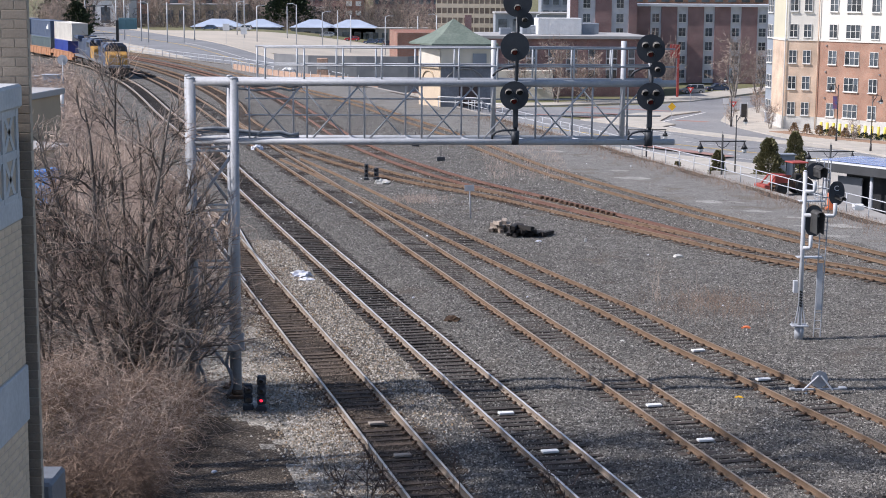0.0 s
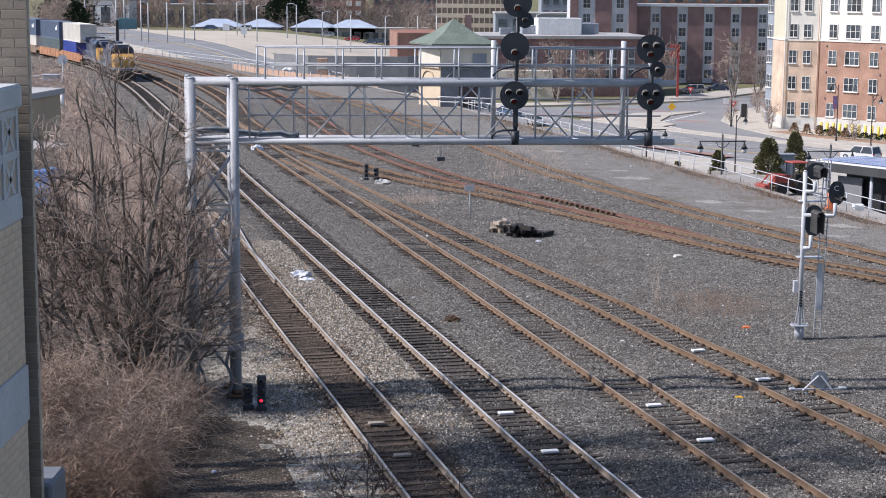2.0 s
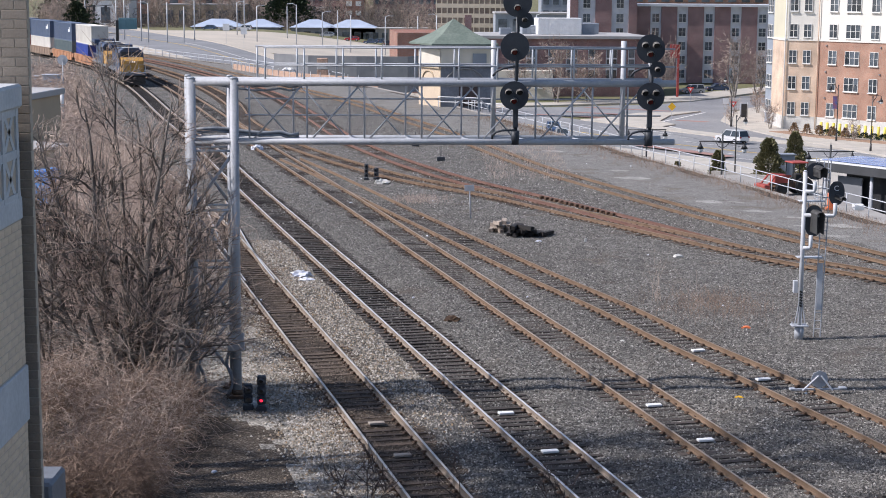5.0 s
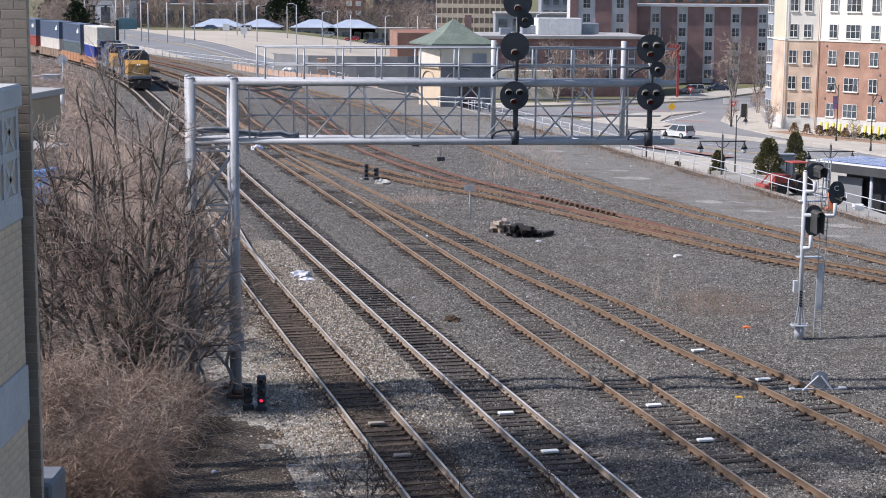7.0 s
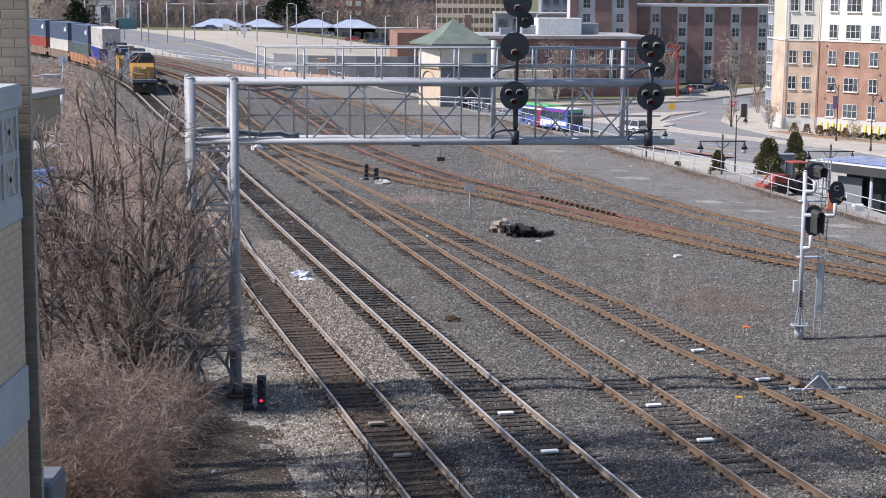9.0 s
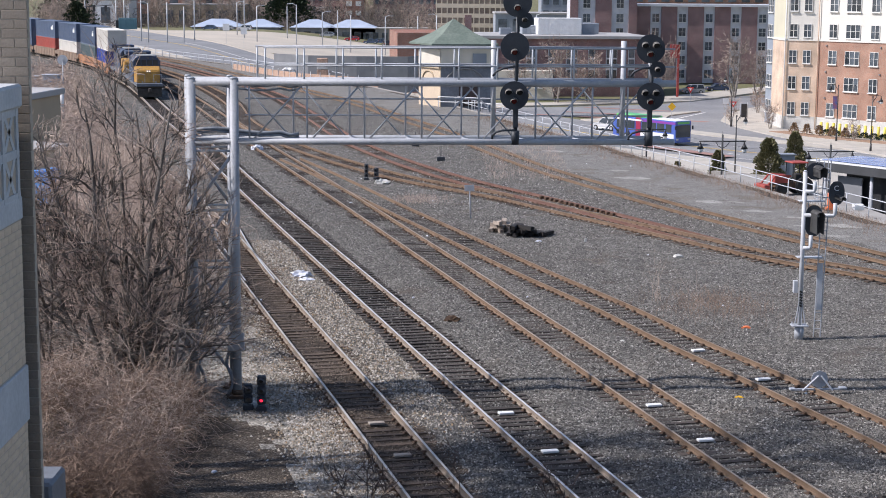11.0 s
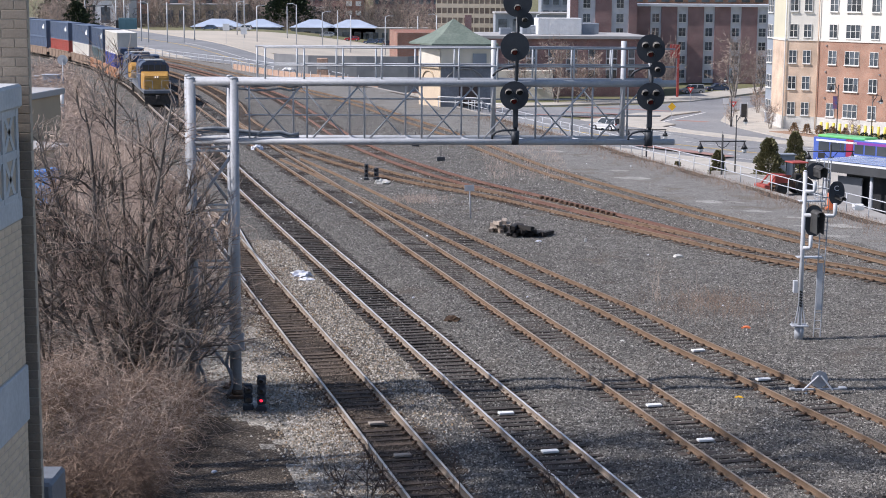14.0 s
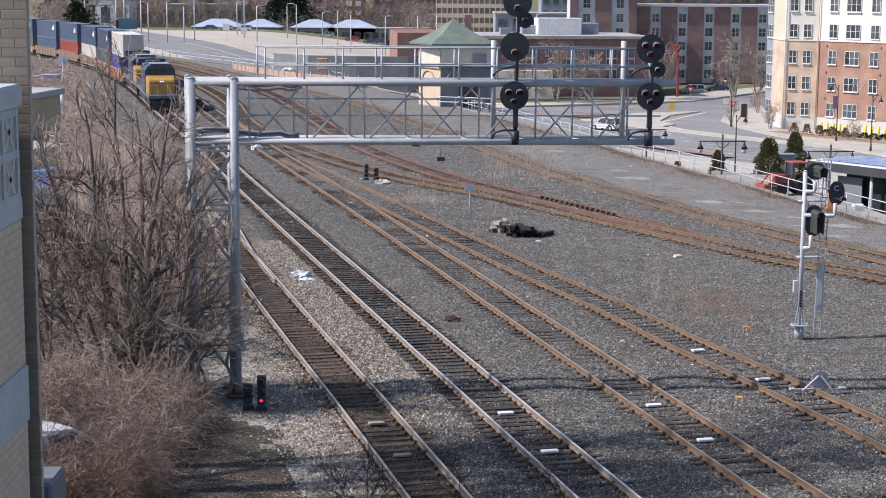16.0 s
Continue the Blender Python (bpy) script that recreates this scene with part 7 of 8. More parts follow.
def tree_foot(rnd):
    """A place in the thicket and its height there: high round the trunks, low towards the lane."""
    while True:
        x, y = rnd.uniform(-12.8, -7.1), rnd.uniform(40.2, 52.5)
        edge = -7.3 - 0.9 * noise.noise(Vector((0, y * 0.6, 5))) - (0.25 if y > 48.5 else 0)
        if x > edge or (x < -9.3 and y < 46.0) or x / y < -0.255:
            continue
        lump = 0.85 + 1.0 * noise.noise(Vector((x * 0.8, y * 0.8, 2)))
        return x, y, max(0.4, (1.65 + 0.1 * smooth(43, 46, y) - 0.75 * smooth(47, 50, y)) * lump * (0.55 + 0.45 * smooth(0, 0.9, edge - x)))


M["brush"] = mat("dark_dry_brush", (0.12, 0.077, 0.055), (0.28, 0.197, 0.145), 0.8, 0.9, fine=0.4, fine_scale=9)
vines("dry_brush", "tangled dry brush at the tree's foot", 3, 2500, tree_foot, 1.7, "brush", 0.0065)
vines("dry_vines", "grey-brown dry vines over the brush", 4, 1500, tree_foot, 2.1, "twig", 0.0065)
vines("dry_vines", "pale dry vines draped over the brush", 14, 380, tree_foot, 2.0, "twig_pale", 0.0075)
vines("dry_brush", "dry brush in front of the lane", 6, 1500, lambda q: (q.uniform(-10.6, -7.3), q.uniform(38.5, 41.0), 1.35), 1.3, "brush", 0.0065)
vines("dry_vines", "dry vines hanging in the tree", 15, 260, lambda q: (q.uniform(-11.4, -8.3), q.uniform(48.8, 50.6), 4.5), 1.6, "twig", 0.0065, 0.2)
brush("dry_brush", "dry scrub behind the tree", 8, 6400, (-24, -10, 56, 108), 4.4, "twig", 0.012, -0.05, lambda x, y, rnd: -0.225 < x / y < -0.13 and x < T1.at(y) - 3)
brush("dry_brush", "dry reddish scrub beside the far curve", 9, 4200, (-66, -26, 118, 235), 3.0, "twig", 0.024, -0.05, lambda x, y, rnd: x < T2.at(y) - 7.5 and x / y > -0.245)


brush("far_woods", "distant bare woods behind the lot", 12, 3400, (-140, 6, 556, 640), 9.0, "woods", 0.07, 0.02)
brush("far_hedge", "dark bare hedge along the far side of the lot", 13, 2200, (-125, 0, 548, 553), 3.0, "woods", 0.05, -0.02)


def weeds(name, label, seed, count, pick, height, material, r):
    rnd = random.Random(seed)
    st = Sticks()
    for _ in range(count):
        x, y = pick(rnd)
        h = height * rnd.uniform(0.4, 1.0)
        st.path(wander(rnd, Vector((x, y, deck_z(x, y) - 0.02)), Vector((rnd.gauss(0, 0.3), rnd.gauss(0, 0.3), 1)), h, 3, 0.16, 0), r, r * 0.4, 3)
    return tagged(new(name, st.mesh(name, M[material])), label, "weeds", kind="stuff")


weeds("dry_weeds", "thin dry reddish weeds on the ballast", 21, 1300, lambda r: (r.gauss(11.2, 1.3), r.gauss(67.5, 1.9)), 0.42, "brush", 0.005)
weeds("dry_weeds", "dry weeds between yard tracks", 22, 1200, lambda r: (r.uniform(3, 9), r.uniform(112, 140)), 0.5, "twig", 0.008)
weeds("dry_weeds", "dry weeds below the railing", 23, 5200, lambda r: (lambda y: (EDGE.at(y) - abs(r.gauss(0, 1.5)) - 0.1, y))(r.uniform(76, 168)), 0.42, "brush", 0.010)
weeds("dry_weeds", "tufts of dry weeds by a track", 24, 350, lambda r: (r.gauss(-1.4, 0.9), r.gauss(101, 1.0)), 0.45, "twig", 0.007)
for sx, sy, stems, nl in ((-1.95, 40.7, [(0.02, 0, 1.9), (0.25, 0, 1.5), (-0.3, 0, 1.4), (0.5, 0, 1.1), (-0.55, 0.1, 1.0)], 5), (0.45, 40.9, [(0.06, 0, 1.8), (-0.1, 0, 1.2)], 3), (2.95, 40.8, [(0.0, 0, 1.2), (0.3, 0, 0.9), (-0.3, 0, 0.8)], 3)):
    bare_tree("sapling", (sx, sy, GROUND_Z), "thin dark leafless sapling at the yard's edge", fan_tree_meshes(50 + nl, stems, 0.8, nl, 2, 1, 0.09, 0.006), "saplings", "sapling_bark", "sapling_bark")
weeds("dry_weeds", "tall thin dry stalks by the siding", 26, 14, lambda r: (r.choice((8.95, 10.6)) + r.gauss(0, 0.1), 68.5 + r.gauss(0, 0.2)), 2.6, "twig_pale", 0.008)


# street trees and far trees, three makes each copied with its parts
far_sticks = [bare_tree_meshes(40 + i, 3, 10.5, 4.6, 13, 6, 4, 1.7, 0.2, 0.026, 0.2, 0.22) for i in range(3)]
makes = [bare_tree("bare_tree", (400 + 20 * i, -200, -6.5), "leafless grey-brown street tree", st, "leafless far trees", "bark", "twig") for i, st in enumerate(far_sticks)]
spots = [(19, 281, 1.0), (24.5, 284, 0.9), (37.5, 292, 1.15), (52, 300, 1.05), (57, 303, 0.9), (68, 306, 1.1), (13, 287, 0.8), (5.5, 262, 0.7), (-6.5, 263, 0.7), (-3, 270, 0.75),
         (48.9, 259.8, 0.42), (45.1, 230.3, 0.40), (41.5, 241, 0.36), (52.5, 213.5, 0.30),
         (-72, 560, 1.2), (-84, 575, 1.3), (-95, 560, 1.3), (-104, 540, 1.2), (-110, 520, 1.4), (-60, 585, 1.1), (-50, 596, 1.1), (-42, 610, 1.2), (-88, 590, 1.4),
         (-25, 590, 1.3), (-14, 600, 1.3), (-6, 596, 1.4), (-4, 480, 1.1), (-9, 500, 1.2), (-68, 600, 1.4), (-100, 620, 1.5), (-36, 590, 1.1), (-20, 620, 1.5), (-112, 470, 1.0), (-98, 455, 0.9), (-120, 440, 1.3), (-92, 400, 1.1), (-86, 372, 1.0)]
spots += [(-118 + 6.1 * i + (i * 37 % 5), 628 + (i * 53 % 60), 1.0 + 0.1 * (i % 5)) for i in range(24)]
rnd = random.Random(77)
for i, (x, y, s) in enumerate(spots):
    m = Matrix.Translation((x, y, street_z(x, y) + (0.1 if y > 400 else 0))) @ Matrix.Rotation(rnd.uniform(0, 6.28), 4, "Z") @ Matrix.Diagonal((s, s, s, 1))
    c = copy_thing(makes[i % 3], m)
    c.matrix_basis = m
for i, mk in enumerate(makes):
    mk.matrix_basis = pose((-58, -80, -101)[i], (612, 604, 588)[i], street_z(-80, 600))


def evergreen_mesh(seed, h, r, n, leaf, taper=1.0):
    """A conical crown of many small sprays with an uneven outline."""
    rnd = random.Random(seed)
    v, f = [], []
    for _ in range(n):
        u = rnd.random() ** 0.75
        z = h * (0.06 + 0.94 * u)
        rr = r * ((1 - u) ** 0.7 * taper + 0.10) * (1 + 0.18 * math.sin(z * 5.1 + seed) + rnd.gauss(0, 0.10))
        a = rnd.uniform(0, 2 * math.pi)
        q = rr * math.sqrt(rnd.uniform(0.2, 1.0))
        p = Vector((q * math.cos(a), q * math.sin(a), z))
        out = Vector((math.cos(a), math.sin(a), rnd.uniform(0.2, 1.1))).normalized() * leaf * rnd.uniform(0.6, 1.3)
        side = out.cross(Vector((rnd.gauss(0, 1), rnd.gauss(0, 1), rnd.gauss(0, 1)))).normalized() * leaf * 0.35
        b = len(v)
        for w in (p - side * 0.6, p + side * 0.6, p + out * 0.6 + side, p + out, p + out * 0.6 - side):
            v.append(tuple(w))
        f.append((b, b + 1, b + 2, b + 3, b + 4))
    return v, f


M["needles"] = island_mat("evergreen_sprays", [(0.0, (0.10, 0.10, 0.045)), (0.5, (0.20, 0.19, 0.09)), (0.85, (0.28, 0.25, 0.125)), (1.0, (0.36, 0.29, 0.16))])
M["needles_dark"] = island_mat("dark_conifer_sprays", [(0.0, (0.018, 0.032, 0.018)), (0.6, (0.035, 0.055, 0.028)), (1.0, (0.06, 0.08, 0.035))])


def evergreen(name, x, y, z, h, r, n, leaf, label, mat_name, group, seed, taper=1.0):
    t = thing(name, pose(x, y, z), label, "shrub" if "shrub" in name else "tree", group)
    bm = B()
    tube(bm, (0, 0, -0.2), (0, 0, h * 0.9), 0.05 * h ** 0.5, 0.02, 6)
    part("trunk", bm, M["bark"], t)
    v, f = evergreen_mesh(seed, h, r, n, leaf, taper)
    c = from_arrays("crown", v, f, M[mat_name], t)
    c["kind"] = "stuff"


M["dry_sprays"] = island_mat("dry_brown_sprays", [(0.0, (0.22, 0.14, 0.08)), (1.0, (0.36, 0.25, 0.16))])
EV = "dark green conical evergreen shrub behind the railing"
evergreen("evergreen_shrub", 21.25, 128.5, -6.45, 6.75, 1.15, 5600, 0.15, EV, "needles", "evergreen shrubs", 1, 1.1)
evergreen("evergreen_shrub", 25.05, 128.0, -6.45, 7.75, 1.7, 9500, 0.16, EV, "needles", "evergreen shrubs", 2, 1.15)
evergreen("evergreen_shrub", 28.2, 133.5, -6.45, 7.8, 1.45, 8500, 0.16, EV, "needles", "evergreen shrubs", 3, 1.1)
evergreen("evergreen_shrub", 18.9, 134.0, -6.45, 5.3, 0.9, 2600, 0.15, "low dull evergreen shrub behind the railing", "needles", "evergreen shrubs", 4)
evergreen("conifer_tree", -53.5, 575, -2.2, 19, 6.5, 5200, 1.0, "tall dark green conifer beyond the lot", "needles_dark", "conifers", 5, 1.3)
evergreen("conifer_tree", -86, 392, -0.9, 9.5, 3.4, 2600, 0.7, "dark green conifer beside the avenue", "needles_dark", "conifers", 6, 1.2)
evergreen("conifer_tree", -103, 470, -0.9, 12, 4.5, 2600, 0.8, "dark green conifer beside the avenue", "needles_dark", "conifers", 7, 1.2)
evergreen("conifer_tree", -120, 520, -0.9, 13, 4.5, 2600, 0.8, "dark green conifer beside the avenue", "needles_dark", "conifers", 8, 1.2)
for i in range(6):
    evergreen("dry_shrub", 45.6 + i * 1.25, 224.5 - i * 1.9, S + 0.2, 1.35, 0.6, 300, 0.2, "dry brown ornamental shrub in the bed", "dry_sprays", "shrubs in the bed", 30 + i) if i else None
for i in range(10):
    evergreen("low_hedge_plant", 50.6 + i * 0.95, 220.2 - i * 1.2, S + 0.15, 0.75, 0.75, 220, 0.2, "low dark green hedge plant by the bollards", "needles_dark", "hedge plants", 50 + i)
# ---- the parking deck's own wall at the camera's side ----
M["block_tan"] = mat("tan_split_block", (0.33, 0.275, 0.218), (0.285, 0.235, 0.188), 2.0, 0.9, bump=0.35, fine=0.12, fine_scale=30, vary=0.1)
# shaded front face: reflected light is put into the paler block colour
M["block_light"] = mat("tan_block_bounce_lit", (0.72, 0.575, 0.425), (0.66, 0.53, 0.395), 2.0, 0.9, bump=0.25, fine=0.08, fine_scale=30, vary=0.05)
M["mortar"] = mat("mortar", (0.50, 0.43, 0.345), (0.44, 0.38, 0.305), 4, 0.95)
M["duct_grey"] = mat("dull_blue_grey_metal", (0.17, 0.185, 0.21), (0.14, 0.152, 0.175), 2.0, 0.6, fine=0.1, fine_scale=20)
# trim on that face, lightened in colour for reflected light too
M["cast_grey"] = mat("grey_cast_stone", (0.54, 0.56, 0.58), (0.48, 0.50, 0.52), 1.2, 0.8, bump=0.15, fine=0.08, fine_scale=14)


def deck_wall():
    w = thing("wall_deck", Matrix(), "tan concrete-block wall of the parking deck with grey cast-stone trim", "wall", kind="structure")
    # rear pier, facing the camera
    bm = B()
    box(bm, (-7.4, 25.13, 6.5), (2.36, 0.14, 16))
    part("pier_core", bm, M["mortar"], w)
    for nm, s, col in (("f", (0.385, 0.05, 0.133), "block_tan"),):
        bm = B()
        box(bm, (0, 0, 0), s, bevel=0.008)
        me = bpy.data.meshes.new("block")
        bm.to_mesh(me)
        bm.free()
        me.materials.append(M[col])
        for k in range(72):
            z = 4.3 + k * 0.141
            for i in range(3):
                x = -6.41 - i * 0.395 - (0.1975 if k % 2 else 0)
                shared("block", me, w, Matrix.Translation((x, 25.073, z)))
            if k % 2:
                shared("block", me, w, Matrix.Translation((-6.315, 25.073, z)) @ Matrix.Diagonal((0.48, 1, 1, 1)))
    # front wall, seen along its face
    bm = B()
    box(bm, (-7.42, 20.0, 6.0), (2.1, 9.8, 10.2))
    part("parapet_core", bm, M["mortar"], w)
    bm = B()
    box(bm, (0, 0, 0), (0.05, 0.385, 0.122), bevel=0.008)
    me = bpy.data.meshes.new("block")
    bm.to_mesh(me)
    bm.free()
    me.materials.append(M["block_light"])
    for k in range(40):
        z = 4.0 + k * 0.13
        if 5.98 < z < 6.95:
            continue
        for i in range(7):
            y = 24.69 - i * 0.395 - (0.1975 if k % 2 else 0)
            shared("block", me, w, Matrix.Translation((-6.385, y, z)))
        if k % 2:
            shared("block", me, w, Matrix.Translation((-6.385, 24.79, z)) @ Matrix.Diagonal((1, 0.48, 1, 1)))
    for z0, z1, x in ((6.03, 6.90, -6.33), (9.15, 9.5, -6.34)):
        bm = B()
        box(bm, (x - 0.5, 21.0, (z0 + z1) / 2), (1.0, 7.84, z1 - z0), bevel=0.02)
        part("string_course", bm, M["cast_grey"], w, "grey cast-stone band")
    bm = B()
    box(bm, (-6.9, 21.0, 11.0), (1.2, 7.9, 0.36), bevel=0.04)
    part("coping", bm, M["cast_grey"], w, "grey cast-stone coping")
    # lattice panel below the coping
    bm = B()
    box(bm, (-6.62, 21.0, 10.1), (0.3, 7.7, 1.5))
    lat = part("lattice_panel", bm, M["mortar"], w, "recessed panel with crossed grey bars")
    for y in (24.75, 23.95, 23.15, 22.3):
        bm = B()
        box(bm, (-6.43, y, 10.15), (0.18, 0.13, 1.4))
        part("panel_bar", bm, M["cast_grey"], lat)
    for y in (24.35, 23.55, 22.75):
        for s in (-1, 1):
            for zc in (9.8, 10.5):
                bm = B()
                box(bm, (-6.44, y, zc), (0.16, 0.10, 0.82), rot=Matrix.Rotation(s * 0.75, 4, "X"))
                part("panel_bar", bm, M["cast_grey"], lat)
    for z in (9.5, 10.15, 10.78):
        bm = B()
        box(bm, (-6.43, 21.0, z), (0.17, 7.7, 0.13))
        part("panel_bar", bm, M["cast_grey"], lat)
    # metal ledge at the foot
    bm = B()
    box(bm, (-6.41, 25.7, 2.07), (0.61, 1.0, 5.7), bevel=0.05)
    part("metal_duct", bm, M["duct_grey"], w, "grey metal duct casing")
    bm = B()
    box(bm, (-7.6, 20.5, -0.2), (2.0, 10.0, 9.0))
    part("footing", bm, M["mortar"], w)


deck_wall()
# yellow line painted on the lane below the deck
bm = B()
box(bm, (-9.2, 41.2, GROUND_Z + 0.03), (0.12, 1.6, 0.05), rot=Matrix.Rotation(-0.5, 4, "Z"))
tagged(link_mesh("lane_line", bm, M["line_yellow"]), "worn yellow line on the lane below the deck", "road marking", kind="structure")
# the deck on which the camera stands
bm = B()
box(bm, (4.0, -9.0, 10.7), (40, 16, 0.5))
tagged(link_mesh("floor_deck", bm, M["concrete"]), "grey concrete parking deck under the camera", "floor", kind="structure")
bm = B()
box(bm, (4.0, -14.0, 5.0), (40, 6, 11.0))
tagged(link_mesh("wall_below_deck", bm, M["concrete_wall"]), "grey concrete walls below the parking deck", "wall", kind="structure")
# ---- small things in the yard ----
def dwarf_signal(x, y, rz, label, lit, n):
    t = thing("dwarf_signal", pose(x, y, GROUND_Z, 0, 0, rz), label, "railway signal", "dwarf signals")
    bm = B()
    box(bm, (0, 0, 0.08), (0.32, 0.34, 0.16), bevel=0.02)
    part("base", bm, M["black"], t)
    for k in range(n):
        bm = B()
        box(bm, (0, 0, 0.36 + k * 0.3), (0.27, 0.26, 0.29), bevel=0.04)
        h = part("lamp_case", bm, M["black"], t)
        bm = B()
        tube(bm, (0, -0.13, 0.36 + k * 0.3), (0, -0.15, 0.36 + k * 0.3), 0.055, n=12)
        part("lens", bm, M["lens_lit"] if lit and k == 0 else M["lens_dark"], h)
        bm = B()
        pts = [(0.1 * math.cos(a), 0.36 + k * 0.3 + 0.1 * math.sin(a)) for a in np.linspace(0, math.pi, 8)]
        for (x0, z0), (x1, z1) in zip(pts, pts[1:]):
            q = [bm.verts.new(p) for p in ((x0, -0.13, z0), (x1, -0.13, z1), (x1, -0.3, z1 - 0.02), (x0, -0.3, z0 - 0.02))]
            bm.faces.new(q)
        bmesh.ops.remove_doubles(bm, verts=bm.verts[:], dist=0.001)
        bmesh.ops.solidify(bm, geom=bm.faces[:], thickness=0.01)
        part("hood", bm, M["black"], h)
    return t


M["lens_lit"] = glow_mat("lit_red_lens", (0.9, 0.02, 0.05), 1.6)
dwarf_signal(-5.52, 49.75, 0, "black three-lamp dwarf signal showing red beside the track", True, 3)
dwarf_signal(-5.96, 49.9, 10, "black two-lamp dwarf signal beside the gantry foot", False, 2)
dwarf_signal(-5.2, 111.8, 0, "black three-lamp dwarf signal between yard tracks", False, 3)
dwarf_signal(-4.55, 112.2, -20, "black two-lamp dwarf signal between yard tracks", False, 2)
bm = B()
box(bm, (0, 0, 0.09), (0.45, 0.3, 0.18), bevel=0.03)
box(bm, (0.1, 0.05, 0.22), (0.2, 0.15, 0.1), bevel=0.02)
ob = link_mesh("white_relay_box", bm, M["white"])
ob.matrix_basis = pose(-5.74, 50.1, GROUND_Z + 0.02)
tagged(ob, "small white box between dwarf signals", "box")


M["board_worn"] = mat("soiled_board", (0.38, 0.33, 0.28), (0.28, 0.235, 0.195), 6, 0.85, fine=0.2, fine_scale=30)


def track_plates():
    """Flat pale boards lying on ties between the rails, in pairs."""
    bm = B()
    box(bm, (0, 0, 0), (0.48, 0.21, 0.07), bevel=0.012)
    box(bm, (0, 0.11, 0.0), (0.44, 0.03, 0.05))
    me = bpy.data.meshes.new("track_magnet")
    bm.to_mesh(me)
    bm.free()
    me.materials.append(M["white"])
    worn = me.copy()
    worn.materials[0] = M["board_worn"]
    for line, ys in ((T1, (48.0, 44.6)), (T2, (49.3, 45.1)), (T3, (50.4, 46.4)), (T4, (58.4, 54.0))):
        for y in ys:
            ob = new("track_transponder", worn if line is T1 else me)
            x = line.at(y)
            a = math.atan2(line.at(y + 1) - line.at(y - 1), 2)
            ob.matrix_basis = Matrix.Translation((x, y, -0.13)) @ Matrix.Rotation(-a, 4, "Z")
            tagged(ob, "flat white transponder board lying on the ties", "track equipment", "track transponders")


track_plates()

# grey derail with its round flag plate on the siding
d = thing("derail_sign", pose(12.1, 52.3, -0.17, 0, 0, 6), "grey steel derail with an octagonal plate across the siding", "track equipment")
bm = B()
box(bm, (0, 0, 0.12), (1.75, 0.09, 0.05))
box(bm, (-0.85, 0, 0.14), (0.2, 0.18, 0.08), bevel=0.02)
box(bm, (0.82, 0.03, 0.14), (0.24, 0.2, 0.08), bevel=0.02)
part("bar", bm, M["galv"], d)
bm = B()
tube(bm, (0.05, 0.02, 0.44), (0.05, 0.05, 0.44), 0.29, n=8)
tube(bm, (0.05, 0.0, 0.44), (0.05, 0.02, 0.44), 0.06, n=8)
part("octagon_plate", bm, M["galv"], d)
bm = B()
tube(bm, (-0.55, -0.1, 0.1), (0.0, 0.0, 0.55), 0.035, n=6)
tube(bm, (0.45, -0.1, 0.1), (0.1, 0.0, 0.55), 0.03, n=6)
part("strut", bm, M["galv_bright"], d)

# pile of old ties
M["tar"] = mat("tarry_old_tie", (0.012, 0.010, 0.009), (0.026, 0.021, 0.018), 4, 0.8, fine=0.3, fine_scale=20, vary=0.4)
M["old_wood"] = mat("bleached_old_tie", (0.24, 0.19, 0.15), (0.33, 0.28, 0.23), 4, 0.9, fine=0.3, fine_scale=20, vary=0.3)


def tie_pile():
    rnd = random.Random(9)
    for cx, cy, half, cnt, col, lvl in ((4.25, 86.8, 0.9, 8, "tar", 0), (4.15, 86.8, 0.65, 6, "tar", 1), (4.05, 86.8, 0.35, 3, "tar", 2), (3.2, 88.4, 0.65, 7, "old_wood", 0), (3.2, 88.4, 0.5, 5, "old_wood", 1), (3.1, 88.4, 0.25, 2, "old_wood", 2), (5.2, 86.6, 0.4, 3, "tar", 0)):
        for i in range(cnt):
            bm = B()
            box(bm, (0, 0, 0), (0.24, rnd.uniform(0.5, 1.3), 0.19), bevel=0.015)
            for v in bm.verts:
                v.co += Vector((rnd.gauss(0, 0.018), rnd.gauss(0, 0.03), rnd.gauss(0, 0.015)))
            ob = link_mesh("discarded_tie", bm, M[col])
            ob.matrix_basis = Matrix.Translation((cx + half * (2 * (i + 0.5) / cnt - 1) + rnd.gauss(0, 0.05), cy + rnd.gauss(0, 0.25), GROUND_Z + 0.11 + lvl * 0.2)) @ Matrix.Rotation(rnd.gauss(-0.1, 0.3), 4, "Z") @ Matrix.Rotation(rnd.gauss(0, 0.12), 4, "Y")
            tagged(ob, "broken black tarry tie in a heap" if col == "tar" else "bleached broken tie in a heap", "discarded tie", "heap of old ties")


tie_pile()


def crumpled(name, x, y, w, h, material, label, category, seed, flat=0.5, rz=0.0):
    rnd = random.Random(seed)
    bm = B()
    bmesh.ops.create_icosphere(bm, subdivisions=3 if w > 0.5 else 2, radius=0.5)
    for v in bm.verts:
        k = 1 + rnd.uniform(-0.35, 0.35)
        v.co = Vector((v.co.x * w * k, v.co.y * w * flat * k, max(-0.2, v.co.z) * h * 1.4 * k))
    ob = link_mesh(name, bm, M[material])
    ob.matrix_basis = pose(x, y, deck_z(x, y) + 0.02, 0, 0, rz)
    return tagged(ob, label, category)


